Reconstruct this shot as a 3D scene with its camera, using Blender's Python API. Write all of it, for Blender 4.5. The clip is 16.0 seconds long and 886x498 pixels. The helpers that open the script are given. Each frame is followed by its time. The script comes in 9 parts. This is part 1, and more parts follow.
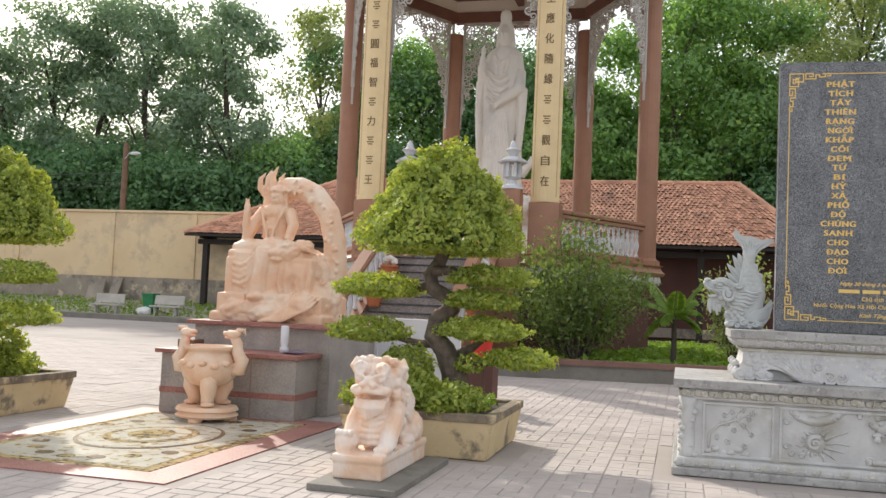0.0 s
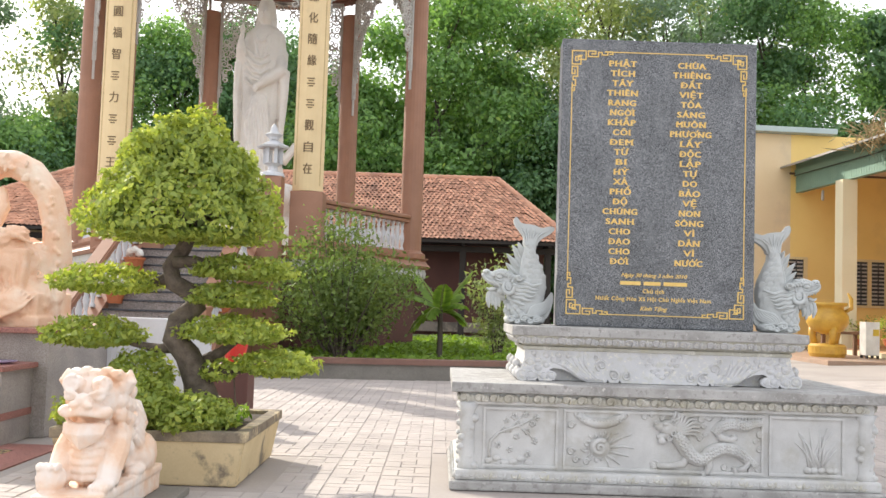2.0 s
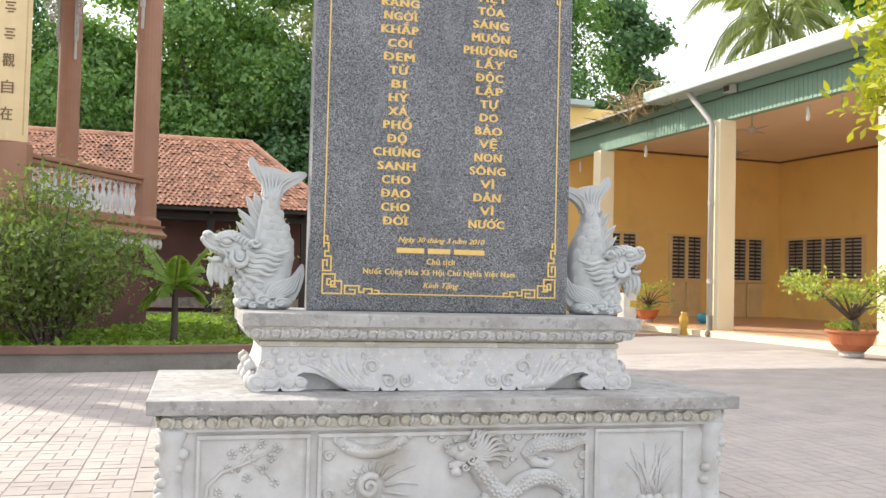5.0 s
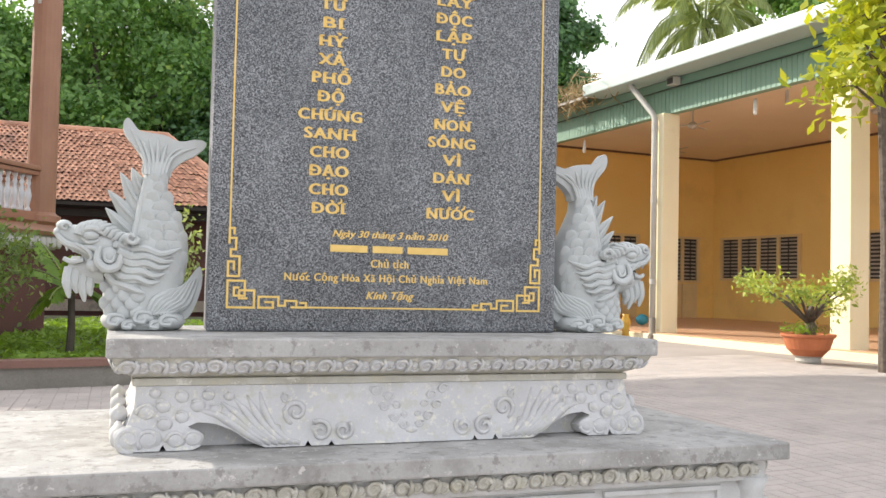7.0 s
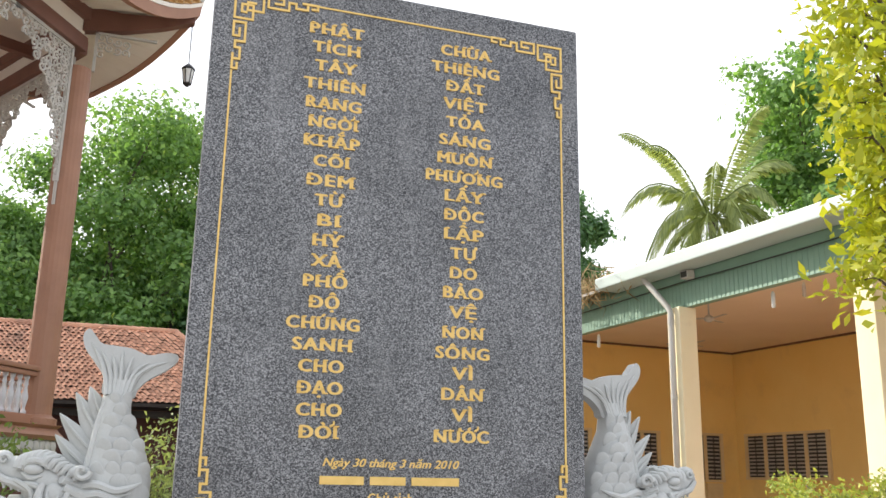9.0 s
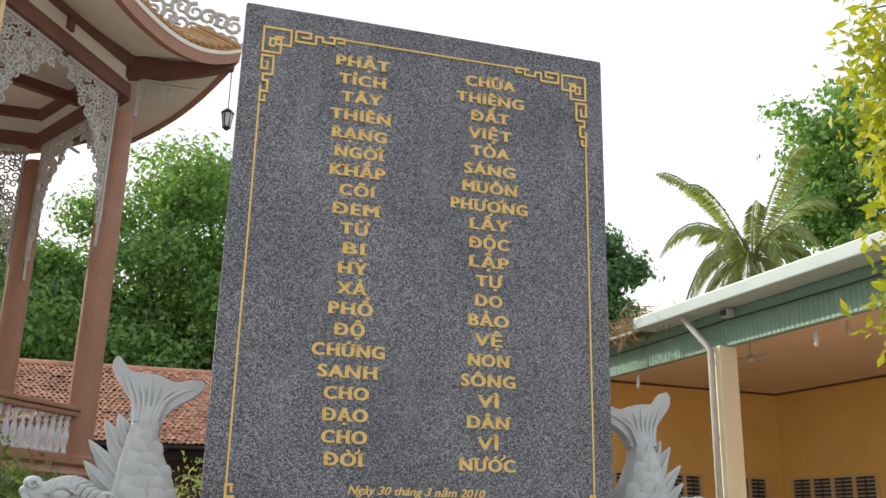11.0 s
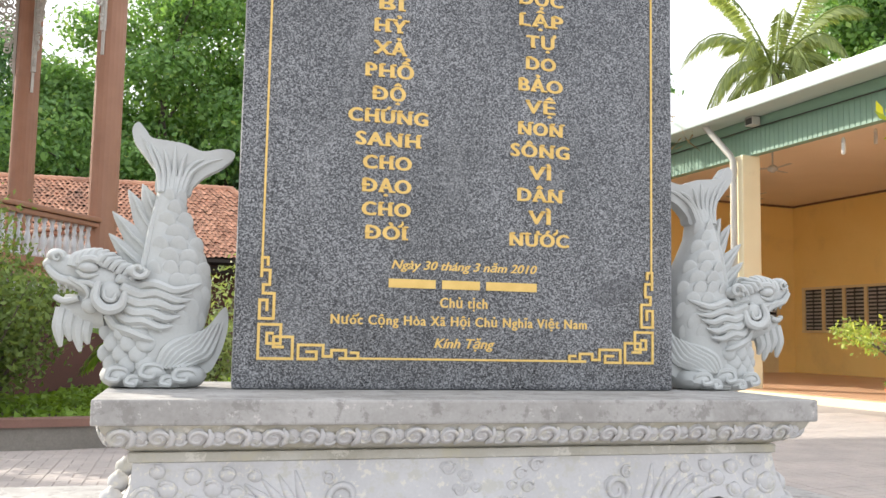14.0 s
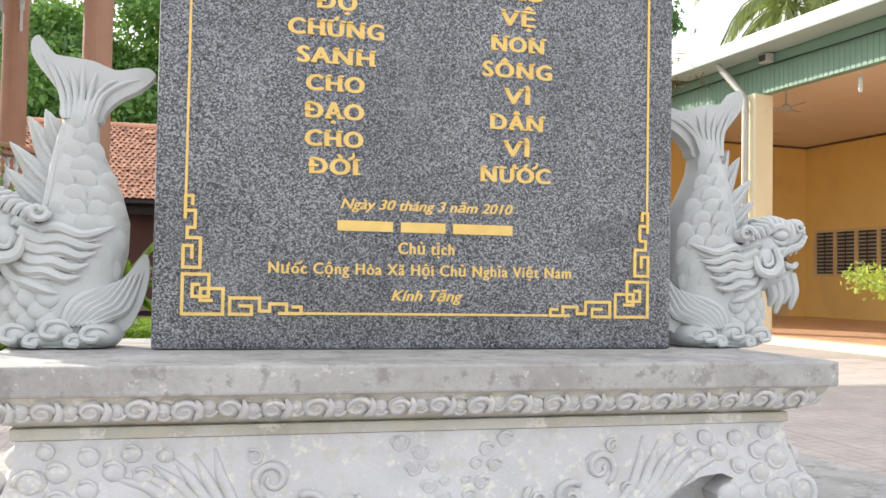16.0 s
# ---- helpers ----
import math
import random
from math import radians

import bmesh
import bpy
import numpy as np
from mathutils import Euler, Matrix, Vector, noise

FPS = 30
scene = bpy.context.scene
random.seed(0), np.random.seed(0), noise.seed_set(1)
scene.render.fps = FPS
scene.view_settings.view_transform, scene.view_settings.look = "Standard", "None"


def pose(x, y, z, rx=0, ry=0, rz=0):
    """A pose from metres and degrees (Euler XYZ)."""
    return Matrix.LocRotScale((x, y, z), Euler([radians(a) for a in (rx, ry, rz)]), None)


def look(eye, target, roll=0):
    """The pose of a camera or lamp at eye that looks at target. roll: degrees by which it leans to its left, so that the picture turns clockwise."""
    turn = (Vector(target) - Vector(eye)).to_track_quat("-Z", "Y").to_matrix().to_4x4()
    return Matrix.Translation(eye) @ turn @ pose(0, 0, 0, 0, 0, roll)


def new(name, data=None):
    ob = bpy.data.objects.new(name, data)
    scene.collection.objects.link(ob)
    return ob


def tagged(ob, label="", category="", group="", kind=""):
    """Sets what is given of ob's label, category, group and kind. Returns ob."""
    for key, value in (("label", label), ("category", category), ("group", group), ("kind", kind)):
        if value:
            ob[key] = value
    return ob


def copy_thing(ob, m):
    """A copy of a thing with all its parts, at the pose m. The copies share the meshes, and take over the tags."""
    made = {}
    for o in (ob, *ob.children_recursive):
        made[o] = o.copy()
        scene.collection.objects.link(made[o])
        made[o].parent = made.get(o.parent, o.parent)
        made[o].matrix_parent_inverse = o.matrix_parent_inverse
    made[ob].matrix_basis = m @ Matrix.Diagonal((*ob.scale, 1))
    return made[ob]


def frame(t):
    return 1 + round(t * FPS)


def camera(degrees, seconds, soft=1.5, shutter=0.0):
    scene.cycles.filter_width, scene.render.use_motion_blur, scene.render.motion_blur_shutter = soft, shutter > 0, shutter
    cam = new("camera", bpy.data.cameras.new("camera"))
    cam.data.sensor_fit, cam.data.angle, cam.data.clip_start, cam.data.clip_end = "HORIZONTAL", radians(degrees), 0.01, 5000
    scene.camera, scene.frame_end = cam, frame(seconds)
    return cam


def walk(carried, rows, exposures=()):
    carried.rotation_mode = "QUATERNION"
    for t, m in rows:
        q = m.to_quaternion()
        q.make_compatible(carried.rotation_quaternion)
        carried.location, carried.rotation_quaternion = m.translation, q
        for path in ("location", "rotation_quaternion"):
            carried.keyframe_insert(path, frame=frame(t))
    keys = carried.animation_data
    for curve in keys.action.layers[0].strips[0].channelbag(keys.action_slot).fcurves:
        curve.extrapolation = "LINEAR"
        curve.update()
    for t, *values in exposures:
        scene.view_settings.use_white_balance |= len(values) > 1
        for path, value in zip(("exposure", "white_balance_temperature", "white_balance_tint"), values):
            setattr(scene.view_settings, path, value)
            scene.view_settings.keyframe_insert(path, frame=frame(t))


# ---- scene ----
cam = camera(51.3, 16.0)
PATH = [
    (0, (0.932, -0.399, 1.384), (0.425, 1.532, 1.496), 2.5),
    (0.5, (0.87, -0.234, 1.405), (0.546, 1.736, 1.522), 2.3),
    (1, (0.79, 0.029, 1.414), (0.592, 2.015, 1.531), 2.3),
    (1.5, (0.795, 0.375, 1.384), (0.723, 2.37, 1.498), 2.0),
    (2, (0.771, 0.709, 1.397), (0.77, 2.705, 1.516), 1.9),
    (2.5, (0.704, 1.083, 1.413), (0.776, 3.078, 1.531), 1.9),
    (3, (0.743, 1.404, 1.391), (0.905, 3.394, 1.494), 1.7),
    (3.5, (0.824, 1.731, 1.377), (1.056, 3.715, 1.478), 1.7),
    (4, (0.896, 2.15, 1.393), (1.246, 4.117, 1.475), 1.7),
    (4.5, (1.007, 2.588, 1.406), (1.478, 4.53, 1.481), 1.7),
    (4.7, (1.044, 2.745, 1.417), (1.535, 4.683, 1.492), 1.6),
    (7, (1.359, 4.432, 1.473), (2.029, 6.315, 1.55), 1.3),
    (7.5, (1.516, 4.746, 1.545), (2.191, 6.623, 1.684), 1.2),
    (8, (1.551, 4.89, 1.582), (2.216, 6.757, 1.855), 1.1),
    (8.5, (1.544, 4.921, 1.603), (2.194, 6.771, 1.999), 1.1),
    (9, (1.552, 4.953, 1.632), (2.171, 6.791, 2.12), 1.0),
    (9.2, (1.566, 4.959, 1.632), (2.171, 6.797, 2.138), 1.4),
    (11.3, (1.608, 4.928, 1.561), (2.136, 6.769, 2.137), 1.2),
    (11.5, (1.596, 4.918, 1.554), (2.131, 6.759, 2.122), 1.0),
    (12, (1.602, 4.968, 1.501), (2.133, 6.822, 2.03), 1.1),
    (12.5, (1.605, 4.961, 1.483), (2.137, 6.839, 1.92), 1.1),
    (13, (1.605, 5.021, 1.467), (2.137, 6.915, 1.824), 1.1),
    (13.5, (1.573, 5.164, 1.46), (2.105, 7.073, 1.727), 1.2),
    (14, (1.58, 5.317, 1.434), (2.114, 7.235, 1.626), 1.1),
    (14.5, (1.757, 5.568, 1.438), (2.289, 7.492, 1.569), 1.0),
    (15, (1.859, 5.711, 1.453), (2.384, 7.638, 1.553), 1.1),
    (15.5, (1.855, 5.745, 1.454), (2.377, 7.674, 1.541), 1.0),
    (16, (1.864, 5.745, 1.461), (2.383, 7.676, 1.531), 1.0),
]
walk(cam, [(t, look(eye, target, roll)) for t, eye, target, roll in PATH],
     exposures=[(0, 0.42), (0.5, 0.65), (1, 0.85), (2, 0.93), (3, 1.02), (4.5, 1.0), (7, 0.93), (8, 1.0), (8.5, 0.95), (9, 0.82), (11.5, 0.32), (12.5, 0.68), (13.5, 0.93), (15, 1.10), (16, 1.10)])

# ---- light: low morning sun from behind the shrine, hazy bright sky ----
SUN_FROM = Vector((-0.60, 0.70, 0.54)).normalized()
elevation = math.asin(SUN_FROM.z)
azimuth = math.atan2(SUN_FROM.x, SUN_FROM.y)

world = bpy.data.worlds.new("hazy_sky")
scene.world = world
world.use_nodes = True
wn, wl = world.node_tree.nodes, world.node_tree.links
wn.clear()
w_out = wn.new("ShaderNodeOutputWorld")
w_bg = wn.new("ShaderNodeBackground")
w_sky = wn.new("ShaderNodeTexSky")
w_sky.sky_type = "NISHITA"
w_sky.sun_disc = False
w_sky.sun_elevation = elevation
w_sky.sun_rotation = azimuth
w_sky.air_density, w_sky.dust_density, w_sky.ozone_density = 1.0, 2.5, 1.0
w_co = wn.new("ShaderNodeTexCoord")
w_map = wn.new("ShaderNodeMapping")
w_map.inputs["Scale"].default_value = (1.0, 1.0, 2.2)
w_noise = wn.new("ShaderNodeTexNoise")
w_noise.inputs["Scale"].default_value = 1.6
w_noise.inputs["Detail"].default_value = 6.0
w_ramp = wn.new("ShaderNodeValToRGB")
w_ramp.color_ramp.elements[0].position, w_ramp.color_ramp.elements[1].position = 0.42, 0.66
w_ramp.color_ramp.elements[0].color = (0.45, 0.45, 0.45, 1)
w_ramp.color_ramp.elements[1].color = (0.97, 0.97, 0.97, 1)
w_mix = wn.new("ShaderNodeMix")
w_mix.data_type = "RGBA"
w_mix.inputs["B"].default_value = (7.5, 7.5, 7.7, 1)
wl.new(w_co.outputs["Generated"], w_map.inputs["Vector"])
wl.new(w_map.outputs["Vector"], w_noise.inputs["Vector"])
wl.new(w_noise.outputs["Fac"], w_ramp.inputs["Fac"])
wl.new(w_ramp.outputs["Color"], w_mix.inputs["Factor"])
wl.new(w_sky.outputs["Color"], w_mix.inputs["A"])
wl.new(w_mix.outputs["Result"], w_bg.inputs["Color"])
w_bg.inputs["Strength"].default_value = 0.14
wl.new(w_bg.outputs["Background"], w_out.inputs["Surface"])

sun_data = bpy.data.lights.new("sun", "SUN")
sun_data.energy = 3.2
sun_data.angle = radians(0.8)
sun_data.color = (1.0, 0.93, 0.82)
sun = new("sun", sun_data)
sun.matrix_world = look(SUN_FROM * 100, (0, 0, 0))

# ---- materials ----
def mat(name, color, color2=None, rough=0.7, scale=8.0, fine=60.0, bump=0.2, metal=0.0, dirt=None, dirt_scale=1.5, dirt_low=0.55,
        dirt_high=0.75, spread=0.0, island=False, spec=0.5, bump_dist=0.01, fine_mix=0.25, flake=None, flake_scale=9.0, flake_low=0.56, flake_high=0.59, film=None):
    """Two-scale varied surface: broad tone, fine grain with bump, stains, and a tone of its own for each piece."""
    m = bpy.data.materials.new(name)
    m.use_nodes = True
    n, l = m.node_tree.nodes, m.node_tree.links
    bsdf = n["Principled BSDF"]
    bsdf.inputs["Roughness"].default_value = rough
    bsdf.inputs["Metallic"].default_value = metal
    bsdf.inputs["Specular IOR Level"].default_value = spec
    geo = n.new("ShaderNodeNewGeometry")
    big = n.new("ShaderNodeTexNoise")
    big.inputs["Scale"].default_value, big.inputs["Detail"].default_value = scale, 5.0
    small = n.new("ShaderNodeTexNoise")
    small.inputs["Scale"].default_value, small.inputs["Detail"].default_value = fine, 3.0
    for t in (big, small):
        l.new(geo.outputs["Position"], t.inputs["Vector"])
    ramp = n.new("ShaderNodeValToRGB")
    ramp.color_ramp.elements[0].position, ramp.color_ramp.elements[1].position = 0.35, 0.68
    color2 = color2 or tuple(c * 0.72 for c in color)
    ramp.color_ramp.elements[0].color = (*color2, 1)
    ramp.color_ramp.elements[1].color = (*color, 1)
    add = n.new("ShaderNodeMix")
    add.data_type = "FLOAT"
    add.inputs["Factor"].default_value = fine_mix
    l.new(big.outputs["Fac"], add.inputs["A"])
    l.new(small.outputs["Fac"], add.inputs["B"])
    l.new(add.outputs["Result"], ramp.inputs["Fac"])
    out = ramp.outputs["Color"]
    if dirt:
        dn = n.new("ShaderNodeTexNoise")
        dn.inputs["Scale"].default_value, dn.inputs["Detail"].default_value = dirt_scale, 8.0
        dn.inputs["Roughness"].default_value = 0.65
        l.new(geo.outputs["Position"], dn.inputs["Vector"])
        dr = n.new("ShaderNodeMapRange")
        dr.inputs["From Min"].default_value, dr.inputs["From Max"].default_value = dirt_low, dirt_high
        l.new(dn.outputs["Fac"], dr.inputs["Value"])
        mx = n.new("ShaderNodeMix")
        mx.data_type = "RGBA"
        mx.inputs["B"].default_value = (*dirt, 1)
        l.new(dr.outputs["Result"], mx.inputs["Factor"])
        l.new(out, mx.inputs["A"])
        out = mx.outputs["Result"]
    for patch, size, lo, hi, seed in ((flake, flake_scale, flake_low, flake_high, 0.0), (film, flake_scale * 0.55, 0.535, 0.60, 17.0)):
        if patch:
            fm = n.new("ShaderNodeVectorMath")
            fm.inputs[1].default_value = (seed, seed, seed)
            l.new(geo.outputs["Position"], fm.inputs[0])
            fn = n.new("ShaderNodeTexNoise")
            fn.inputs["Scale"].default_value, fn.inputs["Detail"].default_value = size, 10.0
            fn.inputs["Roughness"].default_value = 0.72
            l.new(fm.outputs["Vector"], fn.inputs["Vector"])
            fr = n.new("ShaderNodeMapRange")
            fr.inputs["From Min"].default_value, fr.inputs["From Max"].default_value = lo, hi
            fr.inputs["To Max"].default_value = 0.8
            l.new(fn.outputs["Fac"], fr.inputs["Value"])
            fx = n.new("ShaderNodeMix")
            fx.data_type = "RGBA"
            fx.inputs["B"].default_value = (*patch, 1)
            l.new(fr.outputs["Result"], fx.inputs["Factor"])
            l.new(out, fx.inputs["A"])
            out = fx.outputs["Result"]
    if spread:
        if island:
            rnd = geo.outputs["Random Per Island"]
        else:
            rnd = n.new("ShaderNodeObjectInfo").outputs["Random"]
        mr = n.new("ShaderNodeMapRange")
        mr.inputs["To Min"].default_value, mr.inputs["To Max"].default_value = 1 - spread, 1 + spread
        l.new(rnd, mr.inputs["Value"])
        hs = n.new("ShaderNodeHueSaturation")
        l.new(mr.outputs["Result"], hs.inputs["Value"])
        l.new(out, hs.inputs["Color"])
        out = hs.outputs["Color"]
    l.new(out, bsdf.inputs["Base Color"])
    if bump:
        bp = n.new("ShaderNodeBump")
        bp.inputs["Strength"].default_value, bp.inputs["Distance"].default_value = bump, bump_dist
        l.new(add.outputs["Result"], bp.inputs["Height"])
        l.new(bp.outputs["Normal"], bsdf.inputs["Normal"])
    return m


def leaf_mat(name, color, color2, through_color, yellow=None, yellow_from=0.85, gloss=0.62):
    """Leaves: each one its own tone, light passing through."""
    m = bpy.data.materials.new(name)
    m.use_nodes = True
    n, l = m.node_tree.nodes, m.node_tree.links
    n.clear()
    out = n.new("ShaderNodeOutputMaterial")
    geo = n.new("ShaderNodeNewGeometry")
    ramp = n.new("ShaderNodeValToRGB")
    ramp.color_ramp.elements[0].color = (*color2, 1)
    ramp.color_ramp.elements[1].color = (*color, 1)
    ramp.color_ramp.elements[1].position = 0.8
    if yellow:
        e = ramp.color_ramp.elements.new(min(yellow_from + 0.08, 1.0))
        e.color = (*yellow, 1)
    noise_t = n.new("ShaderNodeTexNoise")
    noise_t.inputs["Scale"].default_value = 1.3
    l.new(geo.outputs["Position"], noise_t.inputs["Vector"])
    mix = n.new("ShaderNodeMix")
    mix.data_type = "FLOAT"
    mix.inputs["Factor"].default_value = 0.35
    l.new(geo.outputs["Random Per Island"], mix.inputs["A"])
    l.new(noise_t.outputs["Fac"], mix.inputs["B"])
    l.new(mix.outputs["Result"], ramp.inputs["Fac"])
    b = n.new("ShaderNodeBsdfPrincipled")
    b.inputs["Roughness"].default_value = gloss
    l.new(ramp.outputs["Color"], b.inputs["Base Color"])
    tr = n.new("ShaderNodeBsdfTranslucent")
    tint = n.new("ShaderNodeMix")
    tint.data_type, tint.blend_type = "RGBA", "MULTIPLY"
    tint.inputs["Factor"].default_value = 1.0
    tint.inputs["B"].default_value = (*through_color, 1)
    l.new(ramp.outputs["Color"], tint.inputs["A"])
    l.new(tint.outputs["Result"], tr.inputs["Color"])
    sh = n.new("ShaderNodeMixShader")
    sh.inputs["Fac"].default_value = 0.45
    l.new(b.outputs["BSDF"], sh.inputs[1])
    l.new(tr.outputs["BSDF"], sh.inputs[2])
    l.new(sh.outputs["Shader"], out.inputs["Surface"])
    return m


def granite_mat(name, base, dark, light, scale=170.0, rough=0.25):
    """Polished speckled granite."""
    m = bpy.data.materials.new(name)
    m.use_nodes = True
    n, l = m.node_tree.nodes, m.node_tree.links
    b = n["Principled BSDF"]
    geo = n.new("ShaderNodeNewGeometry")
    v = n.new("ShaderNodeTexVoronoi")
    v.inputs["Scale"].default_value = scale
    l.new(geo.outputs["Position"], v.inputs["Vector"])
    sep = n.new("ShaderNodeSeparateColor")
    l.new(v.outputs["Color"], sep.inputs["Color"])
    r = n.new("ShaderNodeValToRGB")
    r.color_ramp.elements[0].color = (*dark, 1)
    r.color_ramp.elements[1].color = (*light, 1)
    e = r.color_ramp.elements.new(0.45)
    e.color = (*base, 1)
    l.new(sep.outputs["Red"], r.inputs["Fac"])
    cloud = n.new("ShaderNodeTexNoise")
    cloud.inputs["Scale"].default_value, cloud.inputs["Detail"].default_value = 3.0, 6.0
    l.new(geo.outputs["Position"], cloud.inputs["Vector"])
    mr = n.new("ShaderNodeMapRange")
    mr.inputs["From Min"].default_value, mr.inputs["From Max"].default_value = 0.3, 0.7
    mr.inputs["To Min"].default_value, mr.inputs["To Max"].default_value = 0.8, 1.2
    l.new(cloud.outputs["Fac"], mr.inputs["Value"])
    hs = n.new("ShaderNodeHueSaturation")
    l.new(mr.outputs["Result"], hs.inputs["Value"])
    l.new(r.outputs["Color"], hs.inputs["Color"])
    stretch = n.new("ShaderNodeMapping")
    stretch.inputs["Rotation"].default_value = (0, radians(38), 0)
    stretch.inputs["Scale"].default_value = (4.5, 1.0, 1.3)
    l.new(geo.outputs["Position"], stretch.inputs["Vector"])
    scuff = n.new("ShaderNodeTexNoise")
    scuff.inputs["Scale"].default_value, scuff.inputs["Detail"].default_value = 1.6, 7.0
    l.new(stretch.outputs["Vector"], scuff.inputs["Vector"])
    sr = n.new("ShaderNodeMapRange")
    sr.inputs["From Min"].default_value, sr.inputs["From Max"].default_value = 0.56, 0.68
    sr.inputs["To Max"].default_value = 0.16
    l.new(scuff.outputs["Fac"], sr.inputs["Value"])
    worn = n.new("ShaderNodeMix")
    worn.data_type = "RGBA"
    worn.inputs["B"].default_value = (*light, 1)
    l.new(sr.outputs["Result"], worn.inputs["Factor"])
    l.new(hs.outputs["Color"], worn.inputs["A"])
    l.new(worn.outputs["Result"], b.inputs["Base Color"])
    rr = n.new("ShaderNodeMapRange")
    rr.inputs["To Min"].default_value, rr.inputs["To Max"].default_value = rough * 0.8, rough * 1.5
    l.new(cloud.outputs["Fac"], rr.inputs["Value"])
    l.new(rr.outputs["Result"], b.inputs["Roughness"])
    return m


M_tile = mat("paving_tile", (0.46, 0.405, 0.37), (0.36, 0.32, 0.295), 0.85, 2.0, 90, 0.25, dirt=(0.25, 0.22, 0.2), dirt_scale=0.8, dirt_low=0.58, dirt_high=0.85, spread=0.09)
M_ground = mat("courtyard_concrete", (0.40, 0.355, 0.325), (0.31, 0.275, 0.25), 0.9, 0.6, 40, 0.3, dirt=(0.24, 0.21, 0.19), dirt_scale=0.25)
M_slab = granite_mat("grey_black_granite", (0.082, 0.087, 0.096), (0.011, 0.012, 0.015), (0.30, 0.308, 0.317), 240, 0.26)
M_slab_damp = granite_mat("damp_granite", (0.066, 0.070, 0.078), (0.016, 0.017, 0.020), (0.20, 0.205, 0.215), 235, 0.3)
# slab sides: granite paled to carry the brightness of the sunlit edge
M_slab_side = granite_mat("sunlit_side_granite", (0.20, 0.205, 0.215), (0.11, 0.11, 0.12), (0.34, 0.34, 0.36), 240, 0.6)
M_gold = mat("gilt_lettering", (0.80, 0.56, 0.18), (0.70, 0.47, 0.13), 0.5, 20, 200, 0.1, spec=0.5)
M_marble = mat("carved_grey_stone", (0.60, 0.596, 0.58), (0.47, 0.467, 0.455), 0.8, 6, 110, 0.45, dirt=(0.36, 0.335, 0.275), dirt_scale=3.2, dirt_low=0.5, dirt_high=0.76, bump_dist=0.004)
M_marble_worn = mat("weathered_grey_stone", (0.46, 0.45, 0.435), (0.33, 0.32, 0.305), 0.85, 5, 90, 0.5, dirt=(0.24, 0.23, 0.215), dirt_scale=3.2, dirt_low=0.47, dirt_high=0.70, bump_dist=0.004, flake=(0.58, 0.55, 0.53), flake_scale=24.0, flake_low=0.60, flake_high=0.63, film=(0.235, 0.225, 0.21))
M_marble_stain = mat("yellow_stained_grey_stone", (0.54, 0.53, 0.48), (0.44, 0.42, 0.36), 0.85, 6, 100, 0.4, dirt=(0.34, 0.32, 0.25), dirt_scale=5.0, dirt_low=0.5, dirt_high=0.72, bump_dist=0.004, flake=(0.66, 0.64, 0.58), flake_scale=14.0, flake_low=0.56, flake_high=0.60, film=(0.50, 0.475, 0.375))
# statue stone, with the cool cast of sky-lit shade put into its colour
M_statue = mat("skylight_tinted_carved_stone", (0.515, 0.535, 0.525), (0.435, 0.45, 0.442), 0.78, 5, 120, 0.35, dirt=(0.38, 0.375, 0.345), dirt_scale=4.0, dirt_low=0.52, dirt_high=0.8, bump_dist=0.003)
M_marble_peel = mat("peeling_lime_washed_stone", (0.60, 0.595, 0.60), (0.49, 0.485, 0.485), 0.82, 6, 110, 0.5, dirt=(0.44, 0.43, 0.41), dirt_scale=3.0, dirt_low=0.5, dirt_high=0.78, bump_dist=0.004, flake=(0.68, 0.65, 0.57), flake_scale=30.0, flake_low=0.555, flake_high=0.60, film=(0.50, 0.49, 0.44))
M_pink = mat("pink_orange_stone", (0.80, 0.56, 0.39), (0.70, 0.42, 0.27), 0.65, 3.5, 60, 0.3, dirt=(0.79, 0.66, 0.53), dirt_scale=2.4, dirt_low=0.45, dirt_high=0.7, bump_dist=0.004)
M_pink_pale = mat("pale_cream_pink_stone", (0.82, 0.63, 0.48), (0.74, 0.49, 0.33), 0.65, 3.0, 70, 0.3, dirt=(0.80, 0.70, 0.62), dirt_scale=3.0, dirt_low=0.42, dirt_high=0.62, bump_dist=0.004)
M_white_stone = mat("white_stone", (0.80, 0.77, 0.71), (0.70, 0.67, 0.61), 0.6, 1.2, 30, 0.15, dirt=(0.52, 0.5, 0.47), dirt_scale=0.8)
M_ped = granite_mat("grey_pink_granite", (0.32, 0.285, 0.26), (0.22, 0.195, 0.18), (0.42, 0.385, 0.36), 170, 0.3)
M_redgran = granite_mat("red_brown_granite", (0.30, 0.125, 0.10), (0.17, 0.07, 0.058), (0.42, 0.20, 0.165), 130, 0.5)
M_brown = mat("brown_painted_plaster", (0.36, 0.185, 0.115), (0.29, 0.145, 0.088), 0.55, 2.0, 50, 0.1, dirt=(0.17, 0.09, 0.065), dirt_scale=1.0, dirt_low=0.6, dirt_high=0.85)
M_brown_dark = mat("dark_brown_beam", (0.19, 0.085, 0.06), (0.15, 0.065, 0.045), 0.55, 2.0, 50, 0.1)
M_lace = mat("grey_white_fretwork", (0.56, 0.545, 0.51), (0.44, 0.43, 0.40), 0.7, 3, 50, 0.2)
M_soffit = mat("cream_soffit_paint", (0.82, 0.77, 0.69), (0.75, 0.69, 0.61), 0.8, 1.0, 30, 0.05)
M_scroll = mat("cream_yellow_scroll_board", (0.74, 0.58, 0.33), (0.68, 0.52, 0.29), 0.6, 3, 80, 0.1, dirt=(0.55, 0.43, 0.25), dirt_scale=2, dirt_low=0.6, dirt_high=0.85)
